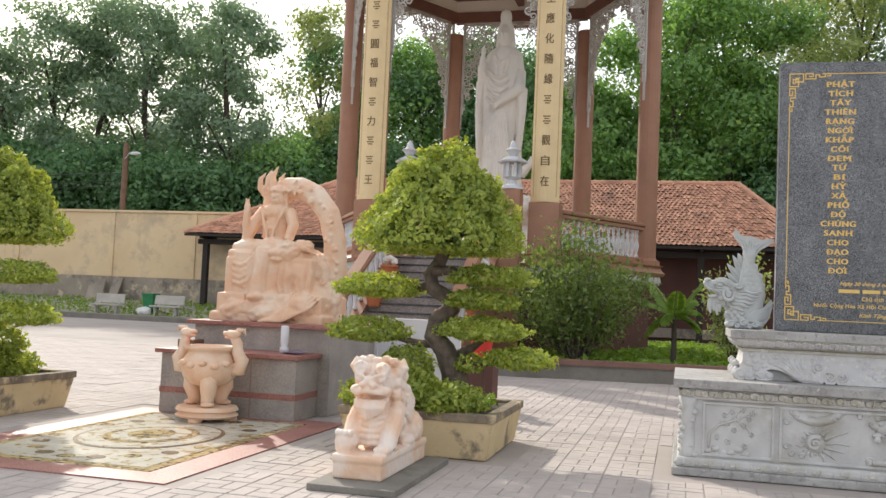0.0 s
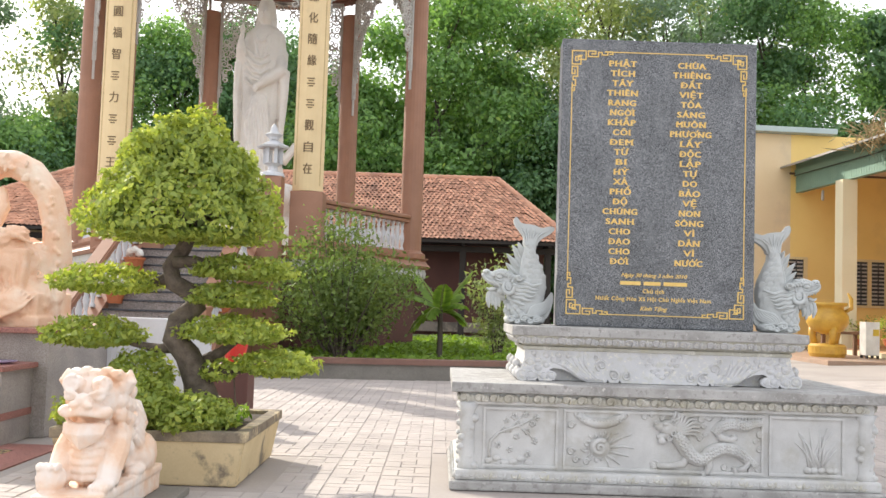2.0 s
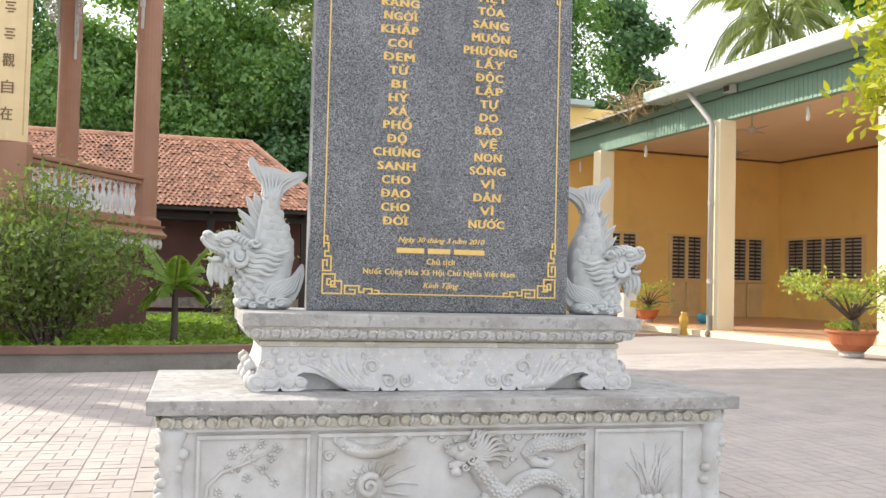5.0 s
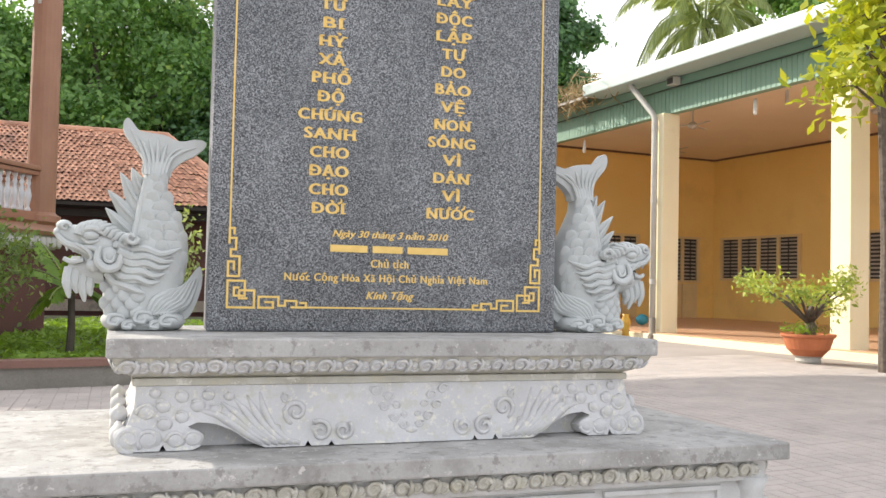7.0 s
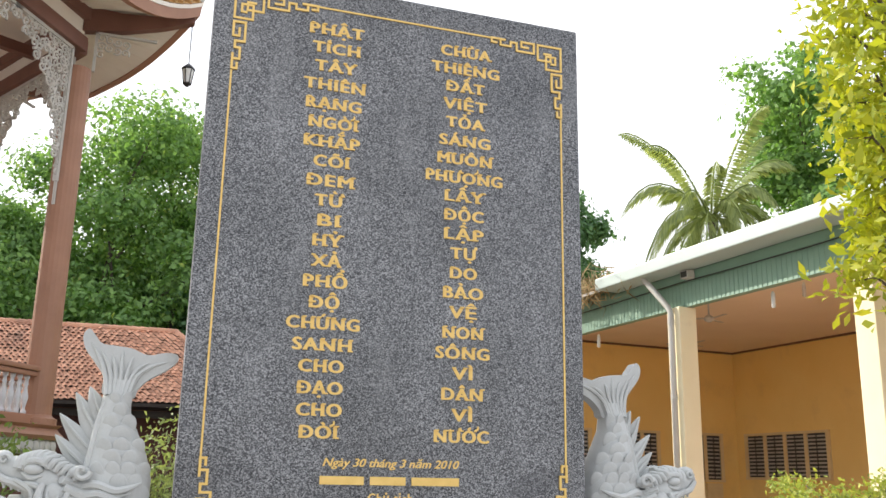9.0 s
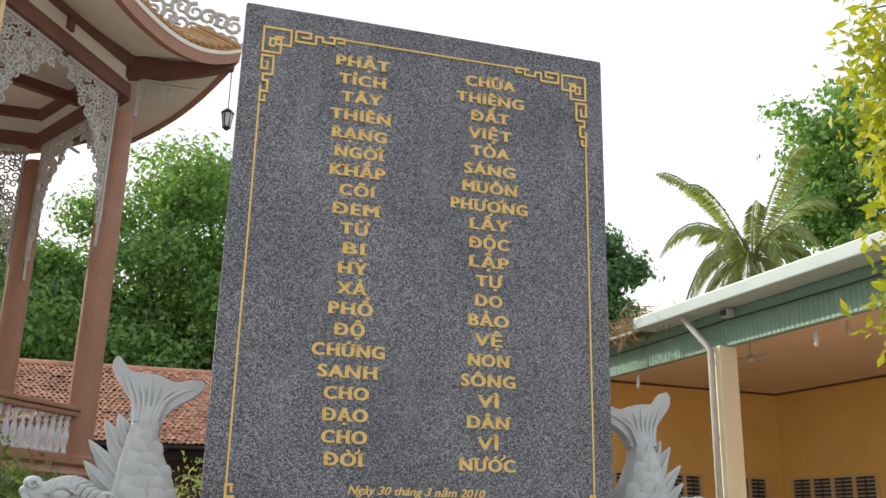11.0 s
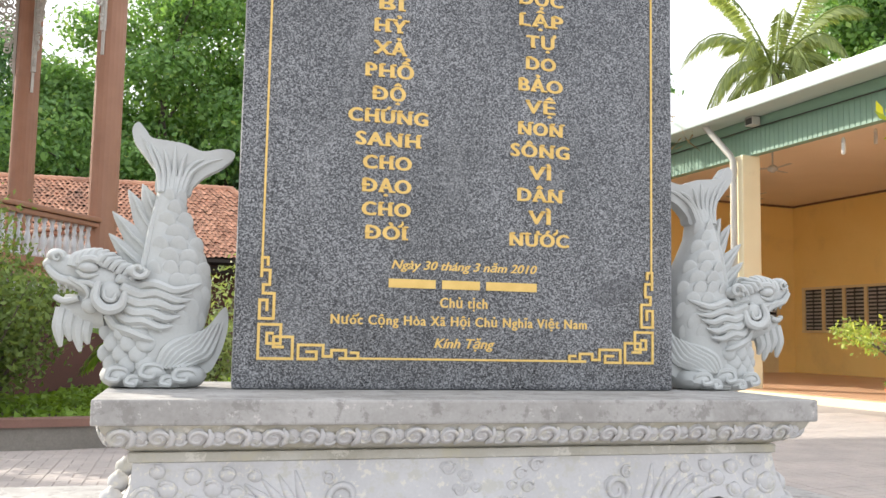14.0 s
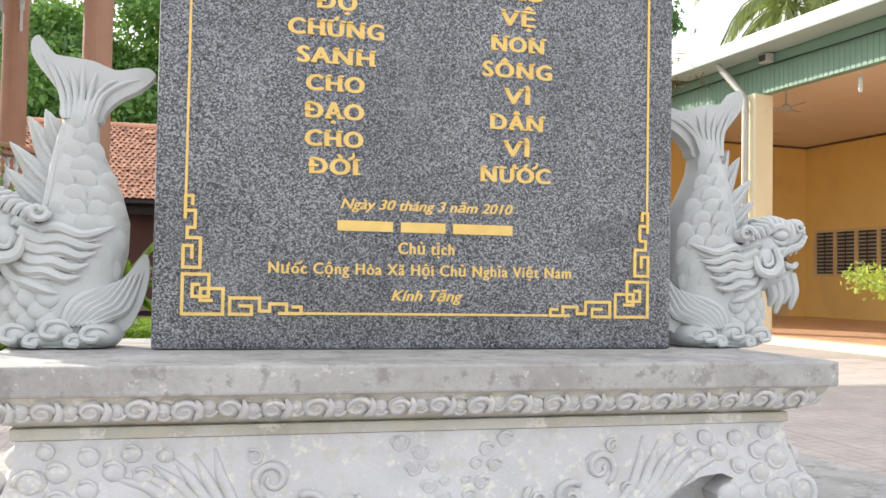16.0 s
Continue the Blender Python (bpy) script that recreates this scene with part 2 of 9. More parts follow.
M_ink = mat("brown_ink", (0.20, 0.13, 0.06), None, 0.6, 30, 100, 0.05)
M_baluster = mat("pale_grey_baluster_paint", (0.60, 0.61, 0.63), (0.48, 0.49, 0.51), 0.6, 4, 60, 0.1)
M_step = granite_mat("grey_step_granite", (0.25, 0.205, 0.18), (0.15, 0.12, 0.105), (0.36, 0.30, 0.27), 60, 0.35)
M_step_dark = granite_mat("black_step_granite", (0.03, 0.032, 0.04), (0.015, 0.015, 0.02), (0.08, 0.085, 0.1), 60, 0.2)
M_rooftile = mat("terracotta_roof_tile", (0.66, 0.37, 0.245), (0.50, 0.26, 0.17), 0.85, 1.5, 30, 0.3, dirt=(0.14, 0.10, 0.085), dirt_scale=0.7, dirt_low=0.55, dirt_high=0.8, spread=0.30, island=True)
M_yellowtile = mat("yellow_glazed_tile", (0.50, 0.30, 0.11), (0.36, 0.19, 0.07), 0.5, 4, 40, 0.1)
M_planter = mat("cream_yellow_planter_plaster", (0.66, 0.53, 0.32), (0.56, 0.44, 0.25), 0.85, 3, 60, 0.35, dirt=(0.22, 0.18, 0.13), dirt_scale=3.6, dirt_low=0.54, dirt_high=0.64)
M_planter_rim = mat("weathered_planter_rim", (0.30, 0.245, 0.17), (0.13, 0.105, 0.08), 0.9, 6, 60, 0.5, dirt=(0.55, 0.44, 0.27), dirt_scale=4.0, dirt_low=0.52, dirt_high=0.62)
M_soil = mat("dark_soil", (0.09, 0.065, 0.045), (0.05, 0.036, 0.026), 0.95, 12, 80, 0.8)
M_bark = mat("grey_brown_bark", (0.17, 0.135, 0.105), (0.075, 0.058, 0.045), 0.9, 14, 70, 0.9, bump_dist=0.02)
M_bark_far = mat("dark_tree_bark", (0.12, 0.095, 0.075), (0.06, 0.05, 0.04), 0.9, 2, 20, 0.4)
M_bonsai = leaf_mat("bright_bonsai_leaf", (0.47, 0.54, 0.13), (0.16, 0.25, 0.055), (1.3, 1.2, 0.55), (0.60, 0.58, 0.15), 0.85)
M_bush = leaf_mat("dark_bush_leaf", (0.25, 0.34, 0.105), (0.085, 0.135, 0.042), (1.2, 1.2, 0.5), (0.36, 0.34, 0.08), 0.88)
# the yellow-green share of this ramp stands in for sunlit leaves
M_tree_a = leaf_mat("tree_leaf_mid_green", (0.26, 0.43, 0.13), (0.075, 0.17, 0.06), (1.25, 1.3, 0.6), (0.44, 0.52, 0.15), 0.80)
M_tree_b = leaf_mat("tree_leaf_dark_green", (0.18, 0.33, 0.145), (0.065, 0.14, 0.07), (1.15, 1.2, 0.7), (0.36, 0.46, 0.15), 0.84)
M_tree_c = leaf_mat("tree_leaf_olive", (0.36, 0.42, 0.17), (0.18, 0.25, 0.10), (1.15, 1.15, 0.6), (0.42, 0.42, 0.19), 0.86)
# haze over the far trees is mixed into this paler, bluer leaf colour
M_tree_d = leaf_mat("tree_leaf_hazed_green", (0.27, 0.38, 0.25), (0.13, 0.20, 0.145), (1.1, 1.15, 0.7))
M_yleaf = leaf_mat("yellow_green_tree_leaf", (0.50, 0.52, 0.055), (0.22, 0.31, 0.035), (1.3, 1.22, 0.42), (0.68, 0.60, 0.08), 0.82)
M_palm = leaf_mat("coconut_frond_leaf", (0.39, 0.45, 0.18), (0.17, 0.23, 0.085), (1.1, 1.1, 0.55), (0.48, 0.42, 0.17), 0.9)
M_grass = leaf_mat("ground_cover_leaf", (0.26, 0.40, 0.06), (0.11, 0.20, 0.03), (1.2, 1.2, 0.5))
M_lawn = mat("earth_under_plants", (0.10, 0.11, 0.04), (0.06, 0.06, 0.03), 0.95, 2, 30, 0.5)
M_ywall = mat("yellow_ochre_wall_paint", (0.94, 0.68, 0.25), (0.90, 0.63, 0.215), 0.8, 0.7, 30, 0.06, dirt=(0.76, 0.53, 0.21), dirt_scale=0.5, dirt_low=0.55, dirt_high=0.8)
M_outer = mat("paler_yellow_outer_wall", (0.80, 0.64, 0.42), (0.74, 0.57, 0.34), 0.85, 0.7, 30, 0.08, dirt=(0.60, 0.48, 0.33), dirt_scale=0.6, dirt_low=0.55, dirt_high=0.8)
M_ycol = mat("pale_yellow_column_paint", (0.86, 0.78, 0.56), (0.80, 0.71, 0.48), 0.8, 1.0, 40, 0.06, dirt=(0.6, 0.52, 0.34), dirt_scale=1.0, dirt_low=0.6, dirt_high=0.85)
M_green = mat("grey_green_sheet_metal", (0.215, 0.35, 0.265), (0.185, 0.305, 0.23), 0.5, 1.0, 20, 0.05)
M_gutter = mat("pale_green_white_metal", (0.45, 0.53, 0.51), (0.39, 0.47, 0.45), 0.45, 0.8, 20, 0.05)
M_pvc = mat("grey_white_plastic_pipe", (0.52, 0.51, 0.48), (0.44, 0.43, 0.40), 0.5, 2, 30, 0.05)
M_louver = mat("dark_louvre_metal", (0.045, 0.045, 0.045), (0.03, 0.03, 0.03), 0.5, 4, 30, 0.05)
M_winframe = mat("yellow_window_frame_paint", (0.80, 0.63, 0.34), (0.72, 0.55, 0.28), 0.6, 3, 30, 0.05)
M_floor_red = mat("reddish_floor_tile", (0.64, 0.40, 0.26), (0.57, 0.34, 0.21), 0.35, 1.0, 30, 0.05)
M_terracotta = mat("orange_terracotta_pot", (0.50, 0.16, 0.06), (0.40, 0.12, 0.045), 0.6, 4, 50, 0.1)
M_wall_far = mat("ochre_boundary_wall_plaster", (0.76, 0.60, 0.38), (0.66, 0.50, 0.30), 0.9, 0.5, 15, 0.2, dirt=(0.44, 0.35, 0.24), dirt_scale=0.5, dirt_low=0.52, dirt_high=0.72, film=(0.55, 0.43, 0.28), flake_scale=1.6)
M_wall_base = mat("grey_stained_wall_base", (0.36, 0.31, 0.25), (0.22, 0.19, 0.155), 0.9, 0.8, 15, 0.3, flake=(0.55, 0.45, 0.30), flake_scale=1.4, flake_low=0.55, flake_high=0.60, film=(0.13, 0.12, 0.10))
M_kerb = mat("brown_cap_stone", (0.25, 0.135, 0.10), (0.17, 0.09, 0.07), 0.7, 1.5, 40, 0.2, dirt=(0.10, 0.075, 0.06), dirt_scale=1.5)
M_kerb_side = mat("grey_mossy_kerb_wall", (0.27, 0.25, 0.22), (0.15, 0.14, 0.12), 0.9, 1.5, 40, 0.3, dirt=(0.07, 0.075, 0.05), dirt_scale=1.5)
M_redwall = mat("dark_red_brown_wall", (0.13, 0.055, 0.045), (0.09, 0.04, 0.033), 0.8, 0.8, 20, 0.1)
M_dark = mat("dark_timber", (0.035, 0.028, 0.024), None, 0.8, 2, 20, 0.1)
M_greywhite = mat("pale_grey_board", (0.68, 0.68, 0.70), (0.60, 0.60, 0.62), 0.7, 1.0, 30, 0.05)
M_red = mat("red_plastic", (0.62, 0.03, 0.02), (0.52, 0.025, 0.018), 0.4, 4, 30, 0.05)
M_bin = mat("green_plastic", (0.02, 0.22, 0.08), (0.018, 0.17, 0.06), 0.45, 4, 30, 0.05)
M_bench = mat("pale_concrete_bench", (0.50, 0.47, 0.42), (0.38, 0.36, 0.32), 0.85, 2, 40, 0.2)
M_black = mat("black_metal", (0.02, 0.02, 0.02), None, 0.45, 4, 40, 0.05)
M_glass_white = mat("frosted_lamp_glass", (0.75, 0.75, 0.72), None, 0.3, 4, 40, 0.0)
M_mosaic_bg = mat("pale_mosaic_tile", (0.66, 0.62, 0.52), (0.50, 0.47, 0.39), 0.2, 3.5, 30, 0.03, dirt=(0.36, 0.26, 0.12), dirt_scale=9, dirt_low=0.56, dirt_high=0.59, spec=0.25)
M_mosaic_gold = mat("ochre_mosaic_border", (0.62, 0.50, 0.27), (0.42, 0.30, 0.13), 0.16, 9, 60, 0.03, dirt=(0.12, 0.08, 0.05), dirt_scale=14, dirt_low=0.5, dirt_high=0.58, spec=0.25)
M_mosaic_brown = mat("brown_mosaic_ring", (0.20, 0.11, 0.055), (0.12, 0.07, 0.04), 0.22, 9, 60, 0.03)
M_urn = mat("gold_painted_urn", (0.66, 0.40, 0.06), (0.50, 0.28, 0.04), 0.45, 5, 40, 0.1)
M_wood = mat("brown_wood", (0.22, 0.12, 0.07), (0.14, 0.075, 0.045), 0.6, 4, 50, 0.15)
M_thatch = mat("dry_straw", (0.45, 0.34, 0.18), (0.30, 0.22, 0.11), 0.9, 5, 40, 0.2, spread=0.2, island=True)
M_metal_roof = mat("rusty_sheet_roof", (0.42, 0.40, 0.37), (0.28, 0.25, 0.22), 0.6, 0.7, 15, 0.1)

# ---- building helpers ----
rng = np.random.default_rng(7)


def thing(name, label, category, at=(0, 0, 0), group="", kind="", turn=0.0):
    ob = new(name)
    ob.empty_display_size = 0.1
    ob.matrix_basis = pose(*at, 0, 0, turn)
    return tagged(ob, label, category, group, kind)


def part(name, bm, material, parent=None, label="", smooth=False, matrix=None):
    """Links a bmesh as one mesh object under a thing or a part; its coordinates are the parent's."""
    me = bpy.data.meshes.new(name)
    bm.to_mesh(me)
    bm.free()
    me.materials.append(material)
    if smooth:
        me.shade_smooth()
    ob = new(name, me)
    if parent:
        ob.parent = parent
    if matrix is not None:
        ob.matrix_basis = matrix
    if label:
        tagged(ob, label)
    return ob


def piece(name, me, parent, matrix):
    """One more object on a mesh that alike pieces share."""
    ob = new(name, me)
    ob.parent = parent
    ob.matrix_basis = matrix
    return ob


def quads_mesh(name, verts, k, material):
    """A mesh of separate k-gons from an array of corners (n, k, 3)."""
    n = len(verts)
    me = bpy.data.meshes.new(name)
    me.vertices.add(n * k)
    me.vertices.foreach_set("co", np.ascontiguousarray(verts, np.float32).ravel())
    me.loops.add(n * k)
    me.loops.foreach_set("vertex_index", np.arange(n * k, dtype=np.int32))
    me.polygons.add(n)
    me.polygons.foreach_set("loop_start", np.arange(0, n * k, k, dtype=np.int32))
    me.update(calc_edges=True)
    me.materials.append(material)
    return me


def box(bm, x0, y0, z0, x1, y1, z1, bevel=0.0):
    r = bmesh.ops.create_cube(bm, size=1.0)
    vs = r["verts"]
    bmesh.ops.scale(bm, vec=(x1 - x0, y1 - y0, z1 - z0), verts=vs)
    bmesh.ops.translate(bm, vec=((x0 + x1) / 2, (y0 + y1) / 2, (z0 + z1) / 2), verts=vs)
    if bevel:
        es = list({e for v in vs for e in v.link_edges})
        bmesh.ops.bevel(bm, geom=es, offset=bevel, segments=2, affect="EDGES", profile=0.6)
    return bm


def boxed(*a, bevel=0.0):
    return box(bmesh.new(), *a, bevel=bevel)


def loft(bm, rings, close=True, caps=True):
    """Skins a list of rings of points."""
    rows = [[bm.verts.new(p) for p in r] for r in rings]
    n = len(rows[0])
    for a, b in zip(rows, rows[1:]):
        for i in range(n if close else n - 1):
            j = (i + 1) % n
            bm.faces.new((a[i], a[j], b[j], b[i]))
    if caps and close:
        bm.faces.new(list(reversed(rows[0])))
        bm.faces.new(rows[-1])
    return bm


def lathe(bm, profile, n=24, at=(0, 0, 0)):
    """Turns a profile of (radius, height)."""
    rings = []
    for r, z in profile:
        rings.append([(at[0] + max(r, 1e-4) * math.cos(2 * math.pi * i / n), at[1] + max(r, 1e-4) * math.sin(2 * math.pi * i / n), at[2] + z) for i in range(n)])
    return loft(bm, rings)


def tube(bm, points, radii, n=8, squash=1.0):
    """A round limb along points."""
    pts = [Vector(p) for p in points]
    rings = []
    side = None
    for i, p in enumerate(pts):
        d = (pts[min(i + 1, len(pts) - 1)] - pts[max(i - 1, 0)]).normalized()
        if side is None:
            side = d.cross(Vector((0.3, 1, 0.2))).normalized()
        side = (side - d * side.dot(d)).normalized()
        up = d.cross(side)
        r = radii[i] if hasattr(radii, "__len__") else radii
        rings.append([p + (side * math.cos(2 * math.pi * k / n) + up * math.sin(2 * math.pi * k / n) * squash) * r for k in range(n)])
    return loft(bm, rings)


def rounded(points, steps=5):
    """A closed smooth outline through the points."""
    out = []
    n = len(points)
    for i in range(n):
        p0, p1, p2, p3 = (Vector(points[(i + k - 1) % n]) for k in range(4))
        for k in range(steps):
            t = k / steps
            out.append(tuple(0.5 * (2 * p1 + (p2 - p0) * t + (2 * p0 - 5 * p1 + 4 * p2 - p3) * t * t + (3 * p1 - p0 - 3 * p2 + p3) * t ** 3)))
    return out


def smooth_path(points, steps=4):
    """A smooth open run through the points."""
    pts = [Vector(p) for p in points]
    out = []
    for i in range(len(pts) - 1):
        p0, p1, p2, p3 = pts[max(i - 1, 0)], pts[i], pts[i + 1], pts[min(i + 2, len(pts) - 1)]
        for k in range(steps):
            t = k / steps
            out.append(0.5 * (2 * p1 + (p2 - p0) * t + (2 * p0 - 5 * p1 + 4 * p2 - p3) * t * t + (3 * p1 - p0 - 3 * p2 + p3) * t ** 3))
    return out + [pts[-1]]


def slab_of(bm, outline, y0, y1):
    """An outline in x and z given thickness along y."""
    a = [bm.verts.new((x, y0, z)) for x, z in outline]
    b = [bm.verts.new((x, y1, z)) for x, z in outline]
    n = len(a)
    bm.faces.new(a)
    bm.faces.new(list(reversed(b)))
    for i in range(n):
        j = (i + 1) % n
        bm.faces.new((a[j], a[i], b[i], b[j]))
    bmesh.ops.recalc_face_normals(bm, faces=bm.faces)
    return bm


def blob(bm, at, size, detail=2, rough=0.0, freq=3.0, turn=None):
    """A rounded lump, with an uneven skin where wanted."""
    r = bmesh.ops.create_icosphere(bm, subdivisions=detail, radius=1.0)
    for v in r["verts"]:
        c = v.co.copy()
        if rough:
            c *= 1 + rough * noise.noise(c * freq + Vector(at) * 3.1)
        c = Vector((c.x * size[0], c.y * size[1], c.z * size[2]))
        if turn is not None:
            c = turn @ c
        v.co = c + Vector(at)
    return bm


def curl(bm, at, r, turns=1.35, thick=0.3, n=22, flip=1, y_out=0.6, start=0.0, normal="y"):
    """A spiral cloud curl in relief on a face that looks along -y (or -x)."""
    pts, rad = [], []
    for i in range(n):
        f = i / (n - 1)
        a = start + flip * f * turns * 2 * math.pi
        q = r * (1 - 0.82 * f)
        u, w = q * math.cos(a), q * math.sin(a)
        pts.append((at[0] + u, at[1] - r * 0.12 * f * y_out, at[2] + w) if normal == "y" else (at[0] - r * 0.12 * f * y_out, at[1] + u, at[2] + w))
        rad.append(r * thick * (1 - 0.45 * f))
    return tube(bm, pts, rad, 6)


def carved(ob, voxel, smooth=3, rough=0.0, grain=0.12):
    """Melts the lumps of a statue into one carved skin with an uneven hewn surface."""
    m = ob.modifiers.new("one_skin", "REMESH")
    m.mode, m.voxel_size, m.use_smooth_shade = "VOXEL", voxel, True
    m = ob.modifiers.new("soften", "SMOOTH")
    m.factor, m.iterations = 0.5, smooth
    if rough:
        tex = bpy.data.textures.new("hewn", "CLOUDS")
        tex.noise_scale = grain
        m = ob.modifiers.new("hewn", "DISPLACE")
        m.texture, m.strength, m.mid_level = tex, rough, 0.5
    return ob


def leaf_quads(centres, size, normals=None, lean=0.6, aspect=0.5, spread=0.35):
    """Diamond leaves at the centres (n, 3)."""
    n = len(centres)
    d = rng.normal(size=(n, 3))
    if normals is not None:
        d = normals + d * lean
    d /= np.linalg.norm(d, axis=1, keepdims=True) + 1e-9
    a = np.cross(d, rng.normal(size=(n, 3)))
    a /= np.linalg.norm(a, axis=1, keepdims=True) + 1e-9
    b = np.cross(d, a)
    s = size * (1 + spread * rng.normal(size=(n, 1)).clip(-2, 2))
    return np.stack([centres - a * s, centres + b * s * aspect + d * s * 0.15, centres + a * s, centres - b * s * aspect + d * s * 0.15], axis=1)


def leaf_part(name, centres, size, material, parent, label="", **k):
    ob = new(name, quads_mesh(name, leaf_quads(np.asarray(centres, float), size, **k), 4, material))
    ob.parent = parent
    if label:
        tagged(ob, label)
    return ob


def clumps(n, per, centre, radii, clump, shell=0.55, low=-1.0):
    """Leaf places gathered in clumps through an ellipsoid, thicker towards its skin."""
    out = []
    while len(out) < n:
        v = rng.normal(size=3)
        v /= np.linalg.norm(v)
        if v[2] < low:
            continue
        r = shell + (1 - shell) * rng.random()
        out.append(v * r * (0.85 + 0.3 * rng.random()))
    c = np.array(out) * radii + centre
    w = rng.normal(size=(n, per, 3)) * clump
    w[..., 2] *= 0.6
    facing = w / clump + (0, 0, 0.6) + 0.5 * np.array(out)[:, None, :]
    return (c[:, None, :] + w).reshape(-1, 3), facing.reshape(-1, 3)

# ---- ground, walls and bed edging ----
def east_rise(x):
    return 0.24 * min(max((x - 6.0) / 6.5, 0.0), 1.0)


def ground_height(x, y):
    rise = min(max((y - 34.5) / 6.0, 0.0), 1.0) * 0.75
    west = min(max((-12.0 - x) / 6.0, 0.0), 1.0)
    return -0.006 + rise * west + east_rise(x)


bm = bmesh.new()
xs = [-600, -200, -90, -60, -45, -38, -32, -26, -20, -18, -16, -14, -12, -6, 0, 6, 12.5, 18, 26, 40, 80, 200, 600]
ys = [-600, -150, -40, -10, 0, 6, 12, 18, 24, 30, 34.4, 35.5, 37, 38.5, 40.5, 46, 60, 90, 160, 300, 900]
grid = [[bm.verts.new((x, y, ground_height(x, y))) for x in xs] for y in ys]
for j in range(len(ys) - 1):
    for i in range(len(xs) - 1):
        bm.faces.new((grid[j][i], grid[j][i + 1], grid[j + 1][i + 1], grid[j + 1][i]))
ground = part("ground", bm, M_ground)
tagged(ground, "pale grey concrete temple courtyard ground", "ground", kind="structure")

# grass verge before the boundary wall
verge = thing("grass_verge", "rough green grass verge before the boundary wall", "grass", (0, 0, 0), kind="stuff")
g = rng.random((9000, 3)) * (26, 5.4, 0.15) + (-42, 34.9, 0)
g[:, 2] += np.array([ground_height(x, y) for x, y, _ in g])
g = g[rng.random(len(g)) < 0.75]
leaf_part("grass_blades", g, 0.10, M_grass, verge, aspect=0.25)

# boundary wall with pilasters
wall = thing("boundary_wall", "tall stained ochre plaster boundary wall with pilasters", "wall", (0, 40.6, 0), kind="structure")
part("wall_body", boxed(-75, 0, 1.9, -7.5, 0.3, 5.15, bevel=0.02), M_wall_far, wall)
part("wall_base", boxed(-75, -0.06, 0.3, -7.5, 0.36, 1.9, bevel=0.02), M_wall_base, wall, "grey damp-stained lower wall")
part("coping", boxed(-75, -0.08, 5.15, -7.5, 0.38, 5.27, bevel=0.02), M_wall_far, wall)
for x in (-68, -62, -56, -50, -44, -38.4, -32.8, -27.2, -22.6, -17):
    part("pilaster", boxed(x - 0.13, -0.07, 1.9, x + 0.13, 0.0, 5.13, bevel=0.01), M_wall_far, wall)

kerb = thing("kerb", "long grey concrete kerb along the courtyard", "kerb", (0, 0, 0), kind="structure")
part("kerb_run", boxed(-60, 33.9, -0.05, -11.5, 34.5, 0.22, bevel=0.03), M_kerb_side, kerb)

# planting bed edge in front of the pavilion: low wall with brown cap
bed = thing("planting_bed", "low grey bed wall with a red-brown cap", "planting bed", (0, 0, 0), kind="structure")
line = [(-2.9, 17.15), (-1.9, 17.3), (-0.5, 17.5), (0.8, 17.75), (2.2, 18.15), (3.6, 18.8), (5.2, 20.0), (6.4, 22.0), (7.0, 25.0), (7.0, 31.0)]
for name, off, half, z0, z1, mtl in (("bed_wall", 0.0, 0.12, -0.05, 0.27, M_kerb_side), ("bed_cap", 0.0, 0.17, 0.274, 0.37, M_kerb)):
    b = bmesh.new()
    rings = []
    for i, (x, y) in enumerate(line):
        a, c = line[max(i - 1, 0)], line[min(i + 1, len(line) - 1)]
        d = Vector((c[0] - a[0], c[1] - a[1])).normalized()
        nx, ny = -d.y * half, d.x * half
        rings.append([(x + nx, y + ny, z0), (x - nx, y - ny, z0), (x - nx, y - ny, z1), (x + nx, y + ny, z1)])
    loft(b, rings)
    bmesh.ops.recalc_face_normals(b, faces=b.faces)
    part(name, b, mtl, bed)
b = bmesh.new()
f = [b.verts.new((x, y, 0.22)) for x, y in line] + [b.verts.new(p) for p in ((7.0, 36, 0.22), (-2.9, 36, 0.22))]
b.faces.new(f)
part("bed_soil", b, M_lawn, bed)
cover = thing("ground_cover", "low bright green ground cover plants in the bed", "ground cover", (0, 0, 0), kind="stuff")
pts = rng.random((16000, 3)) * (9.0, 12.5, 0.0) + (-2.7, 17.6, 0.25)
keep = pts[:, 1] > 17.75 + 0.35 * np.maximum(pts[:, 0] - 0.2, 0) + 0.09 * np.maximum(pts[:, 0] - 2, 0) ** 2
pts = pts[keep & (pts[:, 0] < 6.6)]
pts[:, 2] += rng.random(len(pts)) * 0.22 * (0.5 + 0.5 * np.sin(pts[:, 0] * 1.7) * np.cos(pts[:, 1] * 1.1)) + 0.02
leaf_part("cover_leaves", pts, 0.065, M_grass, cover, lean=0.7, normals=np.tile((0, 0, 1.0), (len(pts), 1)))

# ---- stele: stone plinths, granite slab, fish-dragons ----
LX0, LX1, LY0, LY1 = 0.90, 4.17, 7.82, 9.35
low = thing("carved_plinth", "large carved grey stone plinth with relief panels", "plinth")
part("foot_course", boxed(LX0 - 0.03, LY0 - 0.06, 0.0, LX1 + 0.03, LY1 + 0.05, 0.07, bevel=0.015), M_marble_worn, low)
part("foot_moulding", boxed(LX0 + 0.01, LY0 - 0.02, 0.07, LX1 - 0.01, LY1, 0.15, bevel=0.02), M_marble, low)
part("core", boxed(LX0 + 0.09, LY0 + 0.06, 0.15, LX1 - 0.09, LY1 - 0.06, 0.70), M_marble, low)
